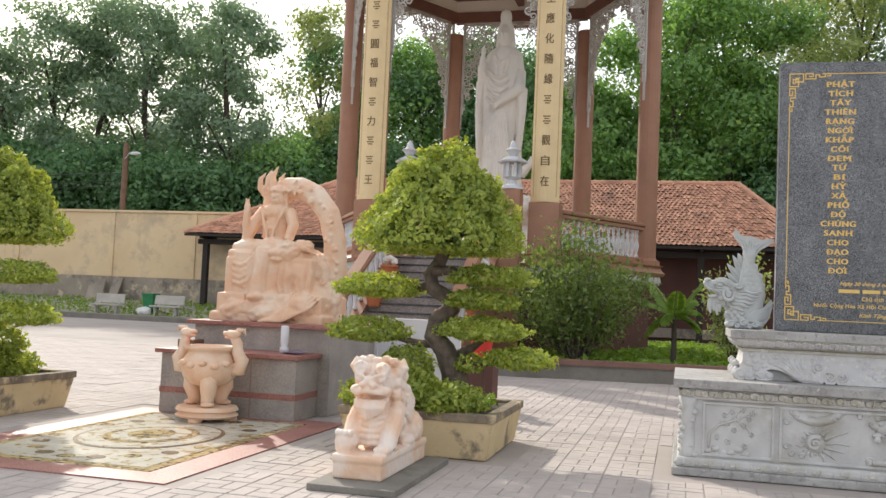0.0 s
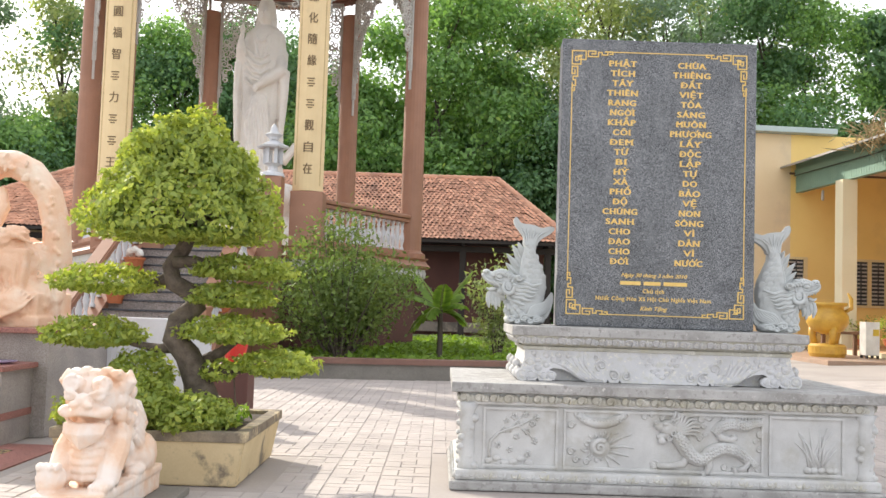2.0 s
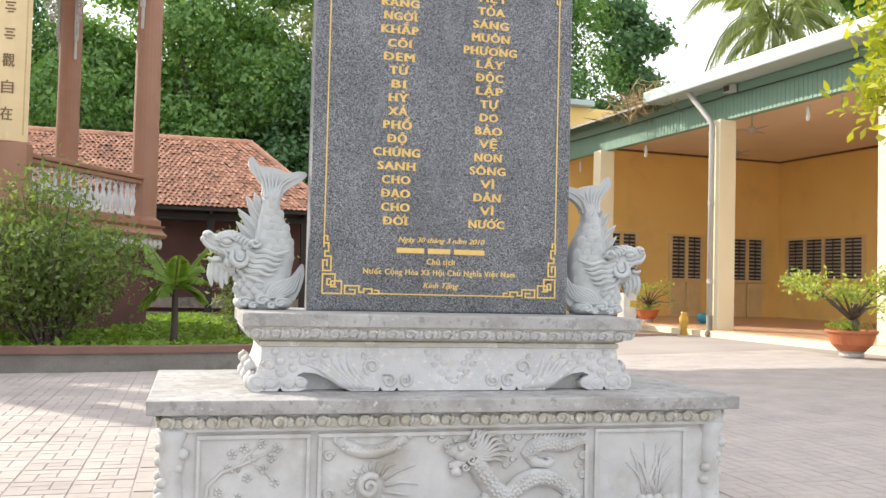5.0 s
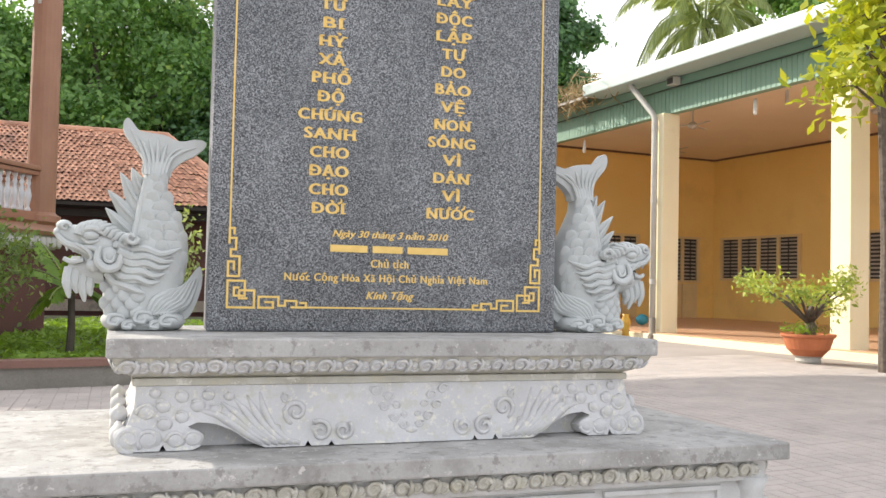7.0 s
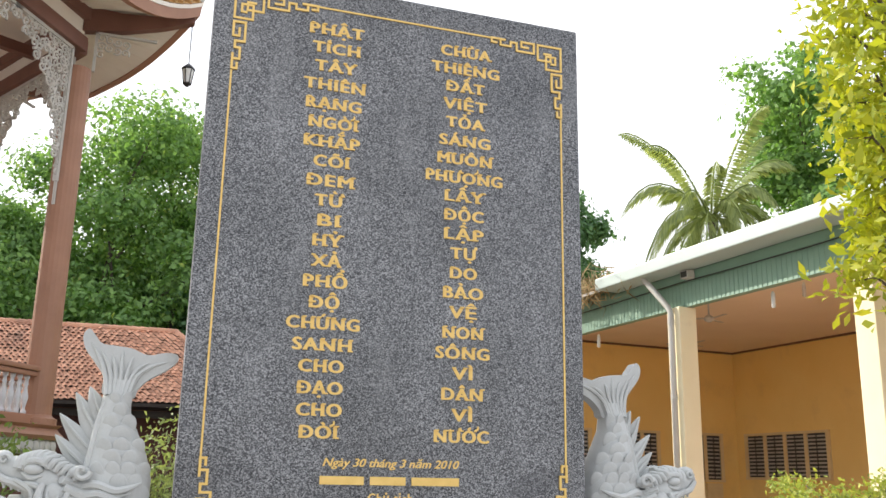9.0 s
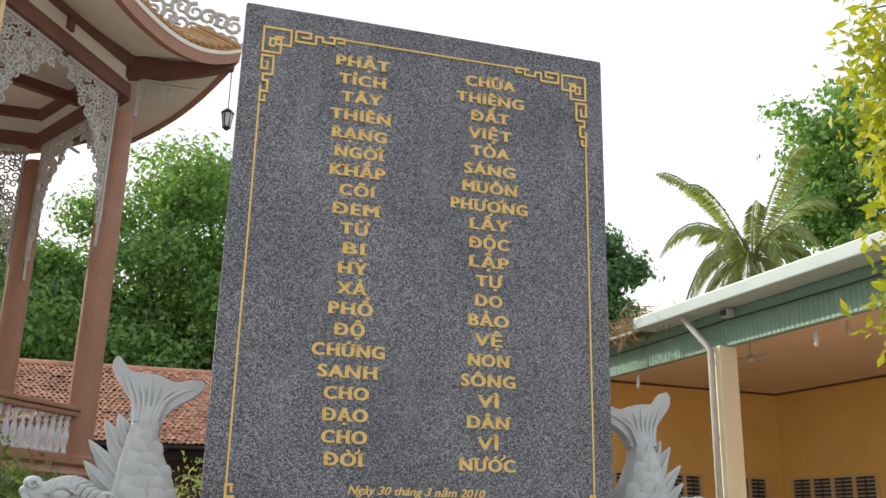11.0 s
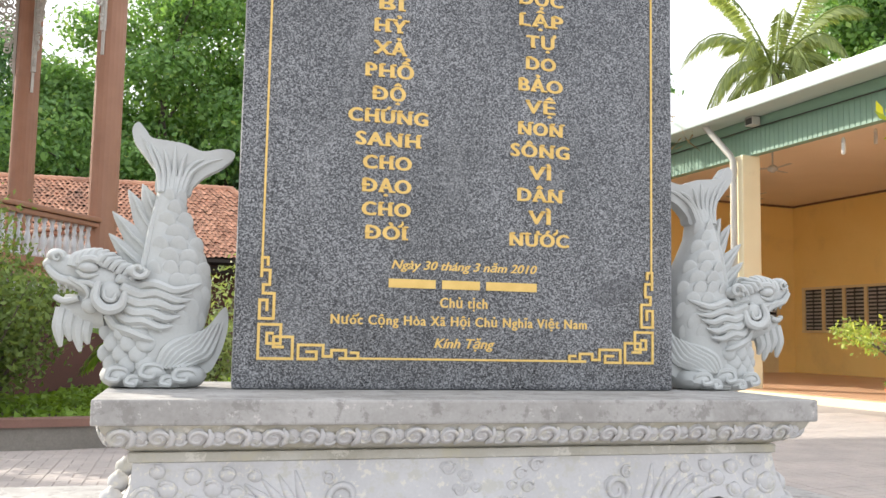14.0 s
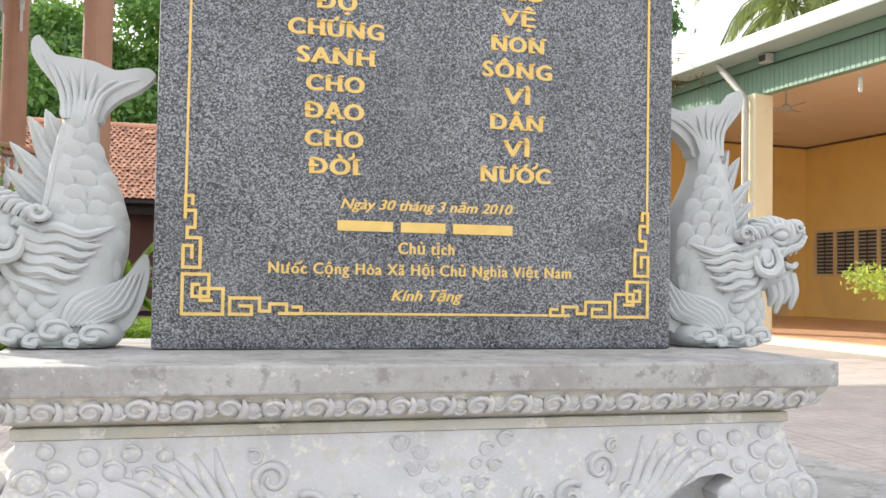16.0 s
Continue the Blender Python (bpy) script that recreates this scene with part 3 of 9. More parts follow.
part("top_slab", boxed(LX0 - 0.03, LY0 - 0.04, 0.735, LX1 + 0.03, LY1 + 0.04, 0.81, bevel=0.008), M_marble_worn, low, "weather-stained top slab")
part("cornice", boxed(LX0 + 0.05, LY0 + 0.02, 0.64, LX1 - 0.05, LY1 - 0.03, 0.735, bevel=0.012), M_marble, low)

# leafy scroll course: a large curl, a small one and a leaf in each unit
def scroll_unit(k):
    b = bmesh.new()
    e = 1 + 0.12 * math.sin(k * 2.3)
    curl(b, (-0.024, -0.012, 0.002), 0.031 * e, 1.35, 0.27, 18)
    blob(b, (-0.024, 0.004, 0.0), (0.033 * e, 0.02, 0.034), 2)
    curl(b, (0.034, -0.010, -0.006), 0.021, 1.2, 0.27, 14, flip=-1)
    blob(b, (0.034, 0.004, -0.004), (0.025, 0.017, 0.026 * e), 2)
    tube(b, [(-0.002, -0.008, -0.03), (0.012, -0.016, -0.012), (0.016, -0.014, 0.014), (0.008, -0.006, 0.034)], [0.006, 0.012, 0.010, 0.004], 6)
    for v in b.verts:
        v.co.y *= 0.62
    return b


units = [part("cornice_scroll", scroll_unit(k), M_marble_stain, low, smooth=True, matrix=pose(LX0 + 0.09 + k * 0.112, LY0 + 0.005, 0.692, 14)) for k in range(3)]
for i in range(3, int((LX1 - LX0 - 0.1) / 0.112)):
    piece("cornice_scroll", units[(i * 7 + i // 3) % 3].data, low, pose(LX0 + 0.09 + i * 0.112, LY0 + 0.005, 0.692, 14 + 3 * math.sin(i * 2.1), 5 * math.sin(i * 3.7)))
for i in range(int((LY1 - LY0) / 0.112) - 1):
    piece("cornice_scroll", units[i % 3].data, low, pose(LX0 + 0.03, LY0 + 0.10 + i * 0.112, 0.692, 14, 0, -90))
    piece("cornice_scroll", units[i % 3].data, low, pose(LX1 - 0.03, LY0 + 0.10 + i * 0.112, 0.692, 14, 0, 90))
foot = part("foot_scroll", scroll_unit(5), M_marble, low, smooth=True, matrix=pose(LX0 + 0.06, LY0 - 0.01, 0.112, -12))
for i in range(1, int((LX1 - LX0 - 0.04) / 0.108)):
    piece("foot_scroll", (foot if i % 2 else units[1]).data, low, pose(LX0 + 0.06 + i * 0.108, LY0 - 0.01, 0.112, -12, 4 * math.sin(i * 2.3)))
for i in range(int((LY1 - LY0) / 0.108)):
    piece("foot_scroll", foot.data, low, pose(LX0 + 0.003, LY0 + 0.05 + i * 0.108, 0.112, -12, 0, -90))

# corner posts with leaf knots
for cx in (LX0 + 0.10, LX1 - 0.10):
    b = bmesh.new()
    tube(b, [(cx, LY0 + 0.08, z) for z in (0.13, 0.2, 0.3, 0.4, 0.5, 0.58, 0.65)], [0.085, 0.06, 0.066, 0.058, 0.066, 0.06, 0.09], 12)
    for k in range(7):
        z = 0.17 + k * 0.072
        a = k * 1.3
        blob(b, (cx + 0.055 * math.cos(a), LY0 + 0.045, z), (0.034, 0.028, 0.03), 2, 0.25, 4)
        blob(b, (cx - 0.06 * math.copysign(1, 2.5 - cx), LY0 + 0.09, z + 0.03), (0.026, 0.03, 0.026), 2, 0.25, 4)
    part("corner_post", b, M_marble, low, smooth=True)

# raised frames round the three front panels
YP = LY0 + 0.06
for x0, x1 in ((1.12, 1.70), (1.74, 3.28), (3.32, 3.90)):
    for bx in ((x0, 0.60, x1, 0.622), (x0, 0.165, x1, 0.187), (x0, 0.187, x0 + 0.02, 0.60), (x1 - 0.02, 0.187, x1, 0.60)):
        part("panel_frame", boxed(bx[0], YP - 0.018, bx[1], bx[2], YP + 0.002, bx[3], bevel=0.004), M_marble, low)

# upper plinth
UX0, UX1, UY0, UY1 = 1.34, 3.71, 8.08, 9.12
up = thing("stele_plinth", "carved grey stone plinth with curling scroll feet", "plinth", (0, 0, 0.811))
Z = -0.811
part("top_slab", boxed(UX0, UY0, 1.17 + Z, UX1, UY1, 1.245 + Z, bevel=0.008), M_marble_worn, up, "chipped weather-stained top slab")
b = bmesh.new()
loft(b, [[(UX0 + i, UY0 + i, z + Z), (UX1 - i, UY0 + i, z + Z), (UX1 - i, UY1 - i, z + Z), (UX0 + i, UY1 - i, z + Z)] for i, z in ((0.12, 1.085), (0.085, 1.10), (0.03, 1.15), (0.02, 1.17))])
part("cornice", b, M_marble_stain, up)
part("fillet", boxed(UX0 + 0.10, UY0 + 0.10, 1.055 + Z, UX1 - 0.10, UY1 - 0.10, 1.085 + Z, bevel=0.006), M_marble_stain, up)
b = bmesh.new()
rings = []
for i, z in ((0.12, 1.055), (0.115, 1.0), (0.10, 0.95), (0.06, 0.88), (0.04, 0.845), (0.05, 0.812)):
    rings.append([(UX0 + i, UY0 + 0.15, z + Z), (UX1 - i, UY0 + 0.15, z + Z), (UX1 - i, UY1 - i, z + Z), (UX0 + i, UY1 - i, z + Z)])
loft(b, list(reversed(rings)))
bmesh.ops.recalc_face_normals(b, faces=b.faces)
part("waist", b, M_marble_peel, up)
curls = [part("cornice_scroll", scroll_unit(k + 6), M_marble_peel, up, smooth=True, matrix=pose(UX0 + 0.10 + k * 0.108, UY0 + 0.038, 1.133 + Z, 35)) for k in range(3)]
for i in range(3, int((UX1 - UX0 - 0.1) / 0.108)):
    piece("cornice_scroll", curls[(i * 5 + i // 4) % 3].data, up, pose(UX0 + 0.10 + i * 0.108, UY0 + 0.038, 1.133 + Z, 35, 6 * math.sin(i * 2.7)))
for i in range(int((UY1 - UY0 - 0.1) / 0.108)):
    piece("cornice_scroll", curls[i % 3].data, up, pose(UX0 + 0.038, UY0 + 0.10 + i * 0.108, 1.133 + Z, 35, 0, -90))
    piece("cornice_scroll", curls[i % 3].data, up, pose(UX1 - 0.038, UY0 + 0.10 + i * 0.108, 1.133 + Z, 35, 0, 90))

# scroll feet and waves on the waist
YW = UY0 + 0.055
mid = (UX0 + UX1) / 2


def scroll(x, y, z, r, flip, normal="y"):
    b = bmesh.new()
    curl(b, (x, y - 0.03, z) if normal == "y" else (x, y, z), r, 1.4, 0.33, 20, flip=flip, normal=normal)
    blob(b, (x, y, z), (r * 1.02, 0.035, r * 1.02) if normal == "y" else (0.035, r, r), 2)
    part("scroll_carving", b, M_marble_peel, up, smooth=True)


# flaring apron with an arched and notched lower edge
half = [(0.30, 0.003), (0.312, 0.022), (0.325, 0.003), (0.395, 0.003), (0.408, 0.024), (0.421, 0.003), (0.58, 0.003), (0.645, 0.03), (0.70, 0.068), (0.77, 0.098), (0.84, 0.105), (0.875, 0.09), (0.85, 0.07),
        (0.822, 0.045), (0.83, 0.015), (0.86, 0.003), (0.955, 0.003), (0.968, 0.026), (0.982, 0.003), (1.115, 0.003), (1.135, 0.03), (1.10, 0.10), (1.075, 0.17), (1.07, 0.243)]
outline = [(mid - x, z) for x, z in reversed(half)] + [(mid + x, z) for x, z in half]
b = slab_of(bmesh.new(), outline, 0.0, 0.12)
for v in b.verts:
    v.co.y += YW - 0.012 + 0.26 * v.co.z
part("apron", b, M_marble_peel, up)


def YA(z):
    return YW - 0.012 + 0.26 * z


for s in (-1, 1):
    b = bmesh.new()
    for dx, z, r, t0 in ((0.262, 0.058, 0.040, 2.2), (0.358, 0.058, 0.046, 0.9), (0.455, 0.135, 0.050, -1.2), (0.53, 0.075, 0.02, 0.0), (0.50, 0.19, 0.022, 1.0)):
        curl(b, (mid + s * dx, YA(z) - 0.004, z), r, 1.3, 0.24, 20, flip=s, start=t0 if s > 0 else math.pi - t0)
        blob(b, (mid + s * dx, YA(z) + 0.006, z), (r * 0.95, 0.012, r * 0.95), 2)
    part("scroll_carving", b, M_marble_peel, up, smooth=True)
    for k in range(6):
        b = bmesh.new()
        pts = [(0.44 + 0.030 * k, 0.014), (0.50 + 0.032 * k, 0.028 + 0.006 * k), (0.555 + 0.034 * k, 0.085 + 0.004 * k), (0.585 + 0.036 * k, 0.15 - 0.004 * k), (0.60 + 0.05 * k, 0.215 - 0.012 * k)]
        tube(b, [(mid + s * x, YA(z) + 0.002, z) for x, z in pts], [0.010, 0.016, 0.019, 0.016, 0.005], 7, 0.75)
        part("wave_carving", b, M_marble_peel, up, smooth=True)
    b = bmesh.new()
    for dx, z, r in ((0.855, 0.045, 0.036), (0.92, 0.04, 0.036), (0.965, 0.10, 0.03), (1.02, 0.045, 0.044), (1.09, 0.05, 0.055), (0.90, 0.125, 0.026), (0.97, 0.165, 0.028), (1.03, 0.145, 0.036), (0.84, 0.165, 0.028), (0.90, 0.20, 0.026), (0.77, 0.15, 0.026), (0.80, 0.205, 0.024), (1.0, 0.215, 0.022), (0.72, 0.20, 0.02)):
        b = bmesh.new()
        curl(b, (mid + s * dx, YA(z) - 0.004, z), r, 1.2, 0.24, 18, flip=s, start=r * 90)
        blob(b, (mid + s * dx, YA(z) + 0.004, z), (r * 1.12, 0.018, r * 0.98), 2, 0.15, 3)
        part("corner_carving", b, M_marble_peel, up, smooth=True)
    for k in range(3):
        for dy, z, r in ((0, 0.055, 0.05), (0.1, 0.045, 0.04), (0.05, 0.13, 0.036)):
            scroll(mid + s * (mid - UX0 - 0.055), UY0 + 0.12 + k * 0.34 + dy, z, r, 1, "x")
b = bmesh.new()
for s in (-1, 1):
    for dx, z, r in ((0.150, 0.215, 0.024), (0.095, 0.190, 0.022), (0.115, 0.150, 0.022), (0.062, 0.155, 0.018), (0.075, 0.105, 0.022), (0.036, 0.075, 0.020), (0.03, 0.115, 0.014)):
        curl(b, (mid + 0.03 + s * dx, YA(z) - 0.002, z), r, 1.2, 0.27, 16, flip=s, start=0.5)
        blob(b, (mid + 0.03 + s * dx, YA(z) + 0.004, z), (r * 1.25, 0.010, r * 0.85), 2)
blob(b, (mid + 0.03, YA(0.05) + 0.004, 0.052), (0.03, 0.012, 0.016), 2)
part("cloud_carving", b, M_marble_peel, up, smooth=True)

# the slab, its sides flaring a little to the back
SX0, SX1, SY0, SY1, SZ0, SZ1 = 1.745, 3.428, 8.572, 8.84, 1.246, 3.73
stele = thing("stele", "tall speckled grey-black granite stele with gilt inscription", "stele", (0, SY0, SZ0))
b = bmesh.new()
H = SZ1 - SZ0
D = SY1 - SY0
loft(b, [[(SX0, 0, z), (SX1, 0, z), (SX1 - 0.012, D, z), (SX0 + 0.012, D, z)] for z in (0, H)])
bmesh.ops.bevel(b, geom=b.edges[:], offset=0.012, segments=2, affect="EDGES", profile=0.6)
bmesh.ops.recalc_face_normals(b, faces=b.faces)
for f in b.faces:
    if abs(f.normal.x) > 0.9:
        f.material_index = 1
slab_ob = part("slab", b, M_slab, stele)
slab_ob.data.materials.append(M_slab_side)


FORM = {}
for base, forms in (("A", "ÂẬẠẮẢẤÁÀÃĂ"), ("E", "ÊẾỆẸỀ"), ("I", "ÍÌỈỊ"), ("O", "ÔỔỘÕỎÓÒƠỜỚ"), ("U", "ÚỪƯỨỤÙ"), ("Y", "ỶỲÝ"), ("D", "Đ")):
    FORM.update({f: base for f in forms})
# where each capital carries slab serifs: left, centre, right at the foot and at the head
SERIFS = {"A": ("lr", ""), "B": ("l", "l"), "D": ("l", "l"), "E": ("l", "l"), "H": ("lr", "lr"), "I": ("c", "c"), "K": ("lr", "lr"), "L": ("l", "l"), "M": ("lr", "lr"), "N": ("l", "lr"),
          "P": ("l", "l"), "R": ("lr", "l"), "T": ("c", ""), "U": ("", "lr"), "V": ("", "lr"), "X": ("lr", "lr"), "Y": ("c", "lr")}


def lettering(name, text, x, z, cap, width, parent, material, slant=0.0, bold=0.0, y=-0.0005, label=""):
    """Letters as thin gilt relief, centred on x, cap height and width as given."""
    cu = bpy.data.curves.new(name, "FONT")
    barred = text[0] == "Đ"
    body = ("D" + text[1:] if barred else text)
    horns = [i for i, ch in enumerate(body) if ch in "ƠỜỚơờớ"]
    body = body.translate(str.maketrans("ƠỜỚơờớ", "OÒÓoòó"))
    cu.body = body
    cu.size = 1.0
    cu.align_x = "CENTER"
    cu.shear = slant
    cu.extrude = 0.012
    cu.space_character = 1.0 if slant else 1.13
    cu.resolution_u = 3
    tmp = bpy.data.objects.new(name, cu)
    ends = []
    slabs = []
    edges = []
    for i, ch in enumerate(body):
        feet, heads = SERIFS.get(FORM.get(ch, ch), ("", ""))
        if slant or not text.isupper():
            break
        cu.align_x, cu.body = "LEFT", body[:i + 1]
        run = bpy.data.meshes.new_from_object(tmp)
        hi = max(v.co.x for v in run.vertices)
        cu.body = ch
        one = bpy.data.meshes.new_from_object(tmp)
        lo = hi - max(v.co.x for v in one.vertices) + min(v.co.x for v in one.vertices)
        bpy.data.meshes.remove(run)
        bpy.data.meshes.remove(one)
        edges.append((lo, hi))
        where = {"l": lo + 0.05, "c": (lo + hi) / 2, "r": hi - 0.05}
        slabs += [(where[q], 0.0) for q in feet] + [(where[q], 1.0) for q in heads]
    for i in horns:
        cu.align_x, cu.body = "LEFT", body[:i + 1]
        part_me = bpy.data.meshes.new_from_object(tmp)
        ends.append(max(v.co.x for v in part_me.vertices))
        bpy.data.meshes.remove(part_me)
    cu.align_x, cu.body = "CENTER", body
    scene.collection.objects.link(tmp)
    me = bpy.data.meshes.new_from_object(tmp.evaluated_get(bpy.context.evaluated_depsgraph_get()))
    bpy.data.objects.remove(tmp)
    bpy.data.curves.remove(cu)
    co = np.empty(len(me.vertices) * 3, np.float32)
    me.vertices.foreach_get("co", co)
    co = co.reshape(-1, 3)
    w = max(co[:, 0].max() - co[:, 0].min(), 1e-4)
    sx = width / w
    sz = cap / 0.73
    out = np.stack([x + (co[:, 0] - (co[:, 0].max() + co[:, 0].min()) / 2) * sx, y - co[:, 2] * sz * 0.5, z + (co[:, 1] - 0.36) * sz], axis=1)
    me.vertices.foreach_set("co", np.ascontiguousarray(out, np.float32).ravel())
    me.update()
    b = bmesh.new()
    b.from_mesh(me)
    if bold:
        w0 = bold * cap
        for i, (dx, dz) in enumerate(((w0, 0.0), (-w0, 0.0), (0.0, w0 * 0.6))):
            n0 = len(b.verts)
            b.from_mesh(me)
            b.verts.ensure_lookup_table()
            bmesh.ops.translate(b, verts=b.verts[n0:], vec=(dx, -0.0005 * (i + 1), dz))
    if barred:
        xl = out[:, 0].min()
        box(b, xl - 0.006, y - 0.006, z - 0.004, xl + 0.024, y, z + 0.004)
    for e in ends:
        xe = out[:, 0].min() + e * sx
        tall = cap if text.isupper() else cap * 0.74
        tube(b, [(xe - 0.20 * cap, y - 0.003, z + tall * 0.42), (xe - 0.02 * cap, y - 0.003, z + tall * 0.50), (xe + 0.12 * cap, y - 0.003, z + tall * 0.62), (xe + 0.10 * cap, y - 0.003, z + tall * 0.84)], [0.08 * cap, 0.10 * cap, 0.10 * cap, 0.06 * cap], 6)
    for q, head in slabs:
        xq = out[:, 0].min() + q * sx
        zq = z + (head - 0.5) * cap * 0.98
        box(b, xq - 0.155 * cap, y - 0.0074, min(zq, zq + (0.5 - head) * 0.22 * cap), xq + 0.155 * cap, y, max(zq, zq + (0.5 - head) * 0.22 * cap))
    if not edges:
        b.to_mesh(me)
        b.free()
        me.materials.clear()
        me.materials.append(material)
        ob = new(name, me)
        ob.parent = parent
        return ob
    bpy.data.meshes.remove(me)
    word = new(name)
    word.empty_display_size = 0.05
    word.parent = parent
    cuts = [out[:, 0].min() + (p[1] + q[0]) / 2 * sx for p, q in zip(edges, edges[1:])]
    left = set(b.verts)
    letters = [([], []) for _ in edges]
    while left:
        stack, island = [left.pop()], []
        while stack:
            v = stack.pop()
            island.append(v)
            for e in v.link_edges:
                o = e.other_vert(v)
                if o in left:
                    left.discard(o)
                    stack.append(o)
        middle = (min(v.co.x for v in island) + max(v.co.x for v in island)) / 2
        places, faces = letters[sum(middle > c for c in cuts)]
        index = {v: len(places) + k for k, v in enumerate(island)}
        places.extend(tuple(v.co) for v in island)
        faces.extend(tuple(index[v] for v in f.verts) for f in {f for v in island for f in v.link_faces})
    b.free()
    for places, faces in letters:
        one = bpy.data.meshes.new("carved_letter")
        one.from_pydata(places, [], faces)
        one.materials.append(material)
        ob = new("carved_letter", one)
        ob.parent = word
    return word


COLUMN_A = "PHẬT TÍCH TÂY THIÊN RẠNG NGỜI KHẮP CÕI ĐEM TỪ BI HỶ XẢ PHỔ ĐỘ CHÚNG SANH CHO ĐẠO CHO ĐỜI".split()
COLUMN_B = "CHÙA THIÊNG ĐẤT VIỆT TỎA SÁNG MUÔN PHƯƠNG LẤY ĐỘC LẬP TỰ DO BẢO VỆ NON SÔNG VÌ DÂN VÌ NƯỚC".split()
WIDE = {"I": 0.45, "M": 1.25, "Í": 0.45, "Ì": 0.45, "Ị": 0.45}
for words, cx in ((COLUMN_A, 2.27), (COLUMN_B, 2.865)):
    for i, word in enumerate(words):
        wid = 0.0585 * sum(WIDE.get(ch, 1.0) for ch in word)
        lettering("carved_word", word, cx, 3.52 - i * 0.0855 - SZ0, 0.051, wid, stele, M_gold, bold=0.078)
lettering("carved_line", "Ngày 30 tháng 3 năm 2010", 2.575, 1.697 - SZ0, 0.033, 0.56, stele, M_gold, slant=0.3, bold=0.045)
lettering("carved_line", "Chủ tịch", 2.57, 1.563 - SZ0, 0.038, 0.18, stele, M_gold, bold=0.045)
lettering("carved_line", "Nước Cộng Hòa Xã Hội Chủ Nghĩa Việt Nam", 2.57, 1.495 - SZ0, 0.036, 0.98, stele, M_gold, bold=0.045)
lettering("carved_line", "Kính Tặng", 2.575, 1.415 - SZ0, 0.036, 0.23, stele, M_gold, slant=0.3, bold=0.045)
for x0, x1 in ((2.285, 2.46), (2.485, 2.63), (2.655, 2.855)):
    part("carved_bar", boxed(x0, -0.004, 1.612 - SZ0, x1, 0.001, 1.644 - SZ0), M_gold, stele)

# damp smudge near the lower corner
ring = []
for k in range(40):
    a = 2 * math.pi * k / 40
    r = 1 + 0.30 * noise.noise(Vector((2.2 * math.cos(a), 2.2 * math.sin(a), 3.0)))
    ring.append((3.185 + 0.125 * r * math.cos(a), 1.625 - SZ0 + (0.052 * math.sin(a) + 0.035 * math.cos(a)) * r))
part("damp_stain", slab_of(bmesh.new(), ring, -0.0012, 0.004), M_slab_damp, stele, "dark damp smudge on the granite")

# gilt border line and meander corners
FX0, FX1, FZ0, FZ1 = 1.83, 3.338, 1.352 - SZ0, 3.622 - SZ0
T = 0.0075
part("border_line", boxed(FX0 + 0.345, -0.004, FZ0, FX1 - 0.345, 0.001, FZ0 + T), M_gold, stele)
part("border_line", boxed(FX0 + 0.345, -0.004, FZ1 - T, FX1 - 0.345, 0.001, FZ1), M_gold, stele)
part("border_line", boxed(FX0, -0.004, FZ0 + 0.345, FX0 + T, 0.001, FZ1 - 0.345), M_gold, stele)
part("border_line", boxed(FX1 - T, -0.004, FZ0 + 0.345, FX1, 0.001, FZ1 - 0.345), M_gold, stele)
ARM = [[(8.2, 2.9), (8.2, 0), (12.0, 0), (12.0, 1.5), (10.0, 1.5)], [(8.2, 2.9), (13.4, 2.9), (13.4, 0.6), (15.2, 0.6), (15.2, 1.9), (18.2, 1.9), (18.2, 0.8)], [(17.0, 0.2), (20.8, 0.2), (20.8, 1.4), (19.4, 1.4)]]
KNOT = [[(0, 0), (7, 0), (7, 4.5), (3.1, 4.5), (3.1, 2.4), (5.0, 2.4)], [(0, 0), (0, 7), (4.5, 7), (4.5, 3.1), (1.7, 3.1), (1.7, 5.2), (2.8, 5.2)]]
U = 0.0168
for cx, cz, sx, sz in ((FX0, FZ0, 1, 1), (FX1, FZ0, -1, 1), (FX0, FZ1, 1, -1), (FX1, FZ1, -1, -1)):
    b = bmesh.new()
    paths = KNOT + ARM + [[(q, p) for p, q in path] for path in ARM]
    lift = 0
    for path in paths:
        for (p0, q0), (p1, q1) in zip(path, path[1:]):
            lift += 1
            xa, xb = sorted((cx + sx * p0 * U, cx + sx * p1 * U))
            za, zb = sorted((cz + sz * q0 * U, cz + sz * q1 * U))
            box(b, xa - 0.0048, -0.004 - 0.00012 * lift, za - 0.0048, xb + 0.0048, 0.001, zb + 0.0048)
    part("meander_corner", b, M_gold, stele, "gilt key-pattern corner")


# ---- carved panels on the base ----
def rel(b, pts, radii, n=6):
    return tube(b, [(x, YP - y, z) for x, y, z in pts], radii, n, 1.0)


# plum branch panel
b = bmesh.new()
rel(b, [(1.17, 0, 0.22), (1.18, 0.006, 0.36), (1.25, 0.006, 0.43), (1.36, 0.006, 0.47), (1.55, 0.004, 0.56)], [0.013, 0.012, 0.010, 0.008, 0.004])
rel(b, [(1.33, 0, 0.43), (1.36, 0.005, 0.50), (1.43, 0.004, 0.56)], [0.009, 0.007, 0.004])
rel(b, [(1.42, 0, 0.455), (1.48, 0.005, 0.42), (1.52, 0.004, 0.36)], [0.008, 0.006, 0.003])
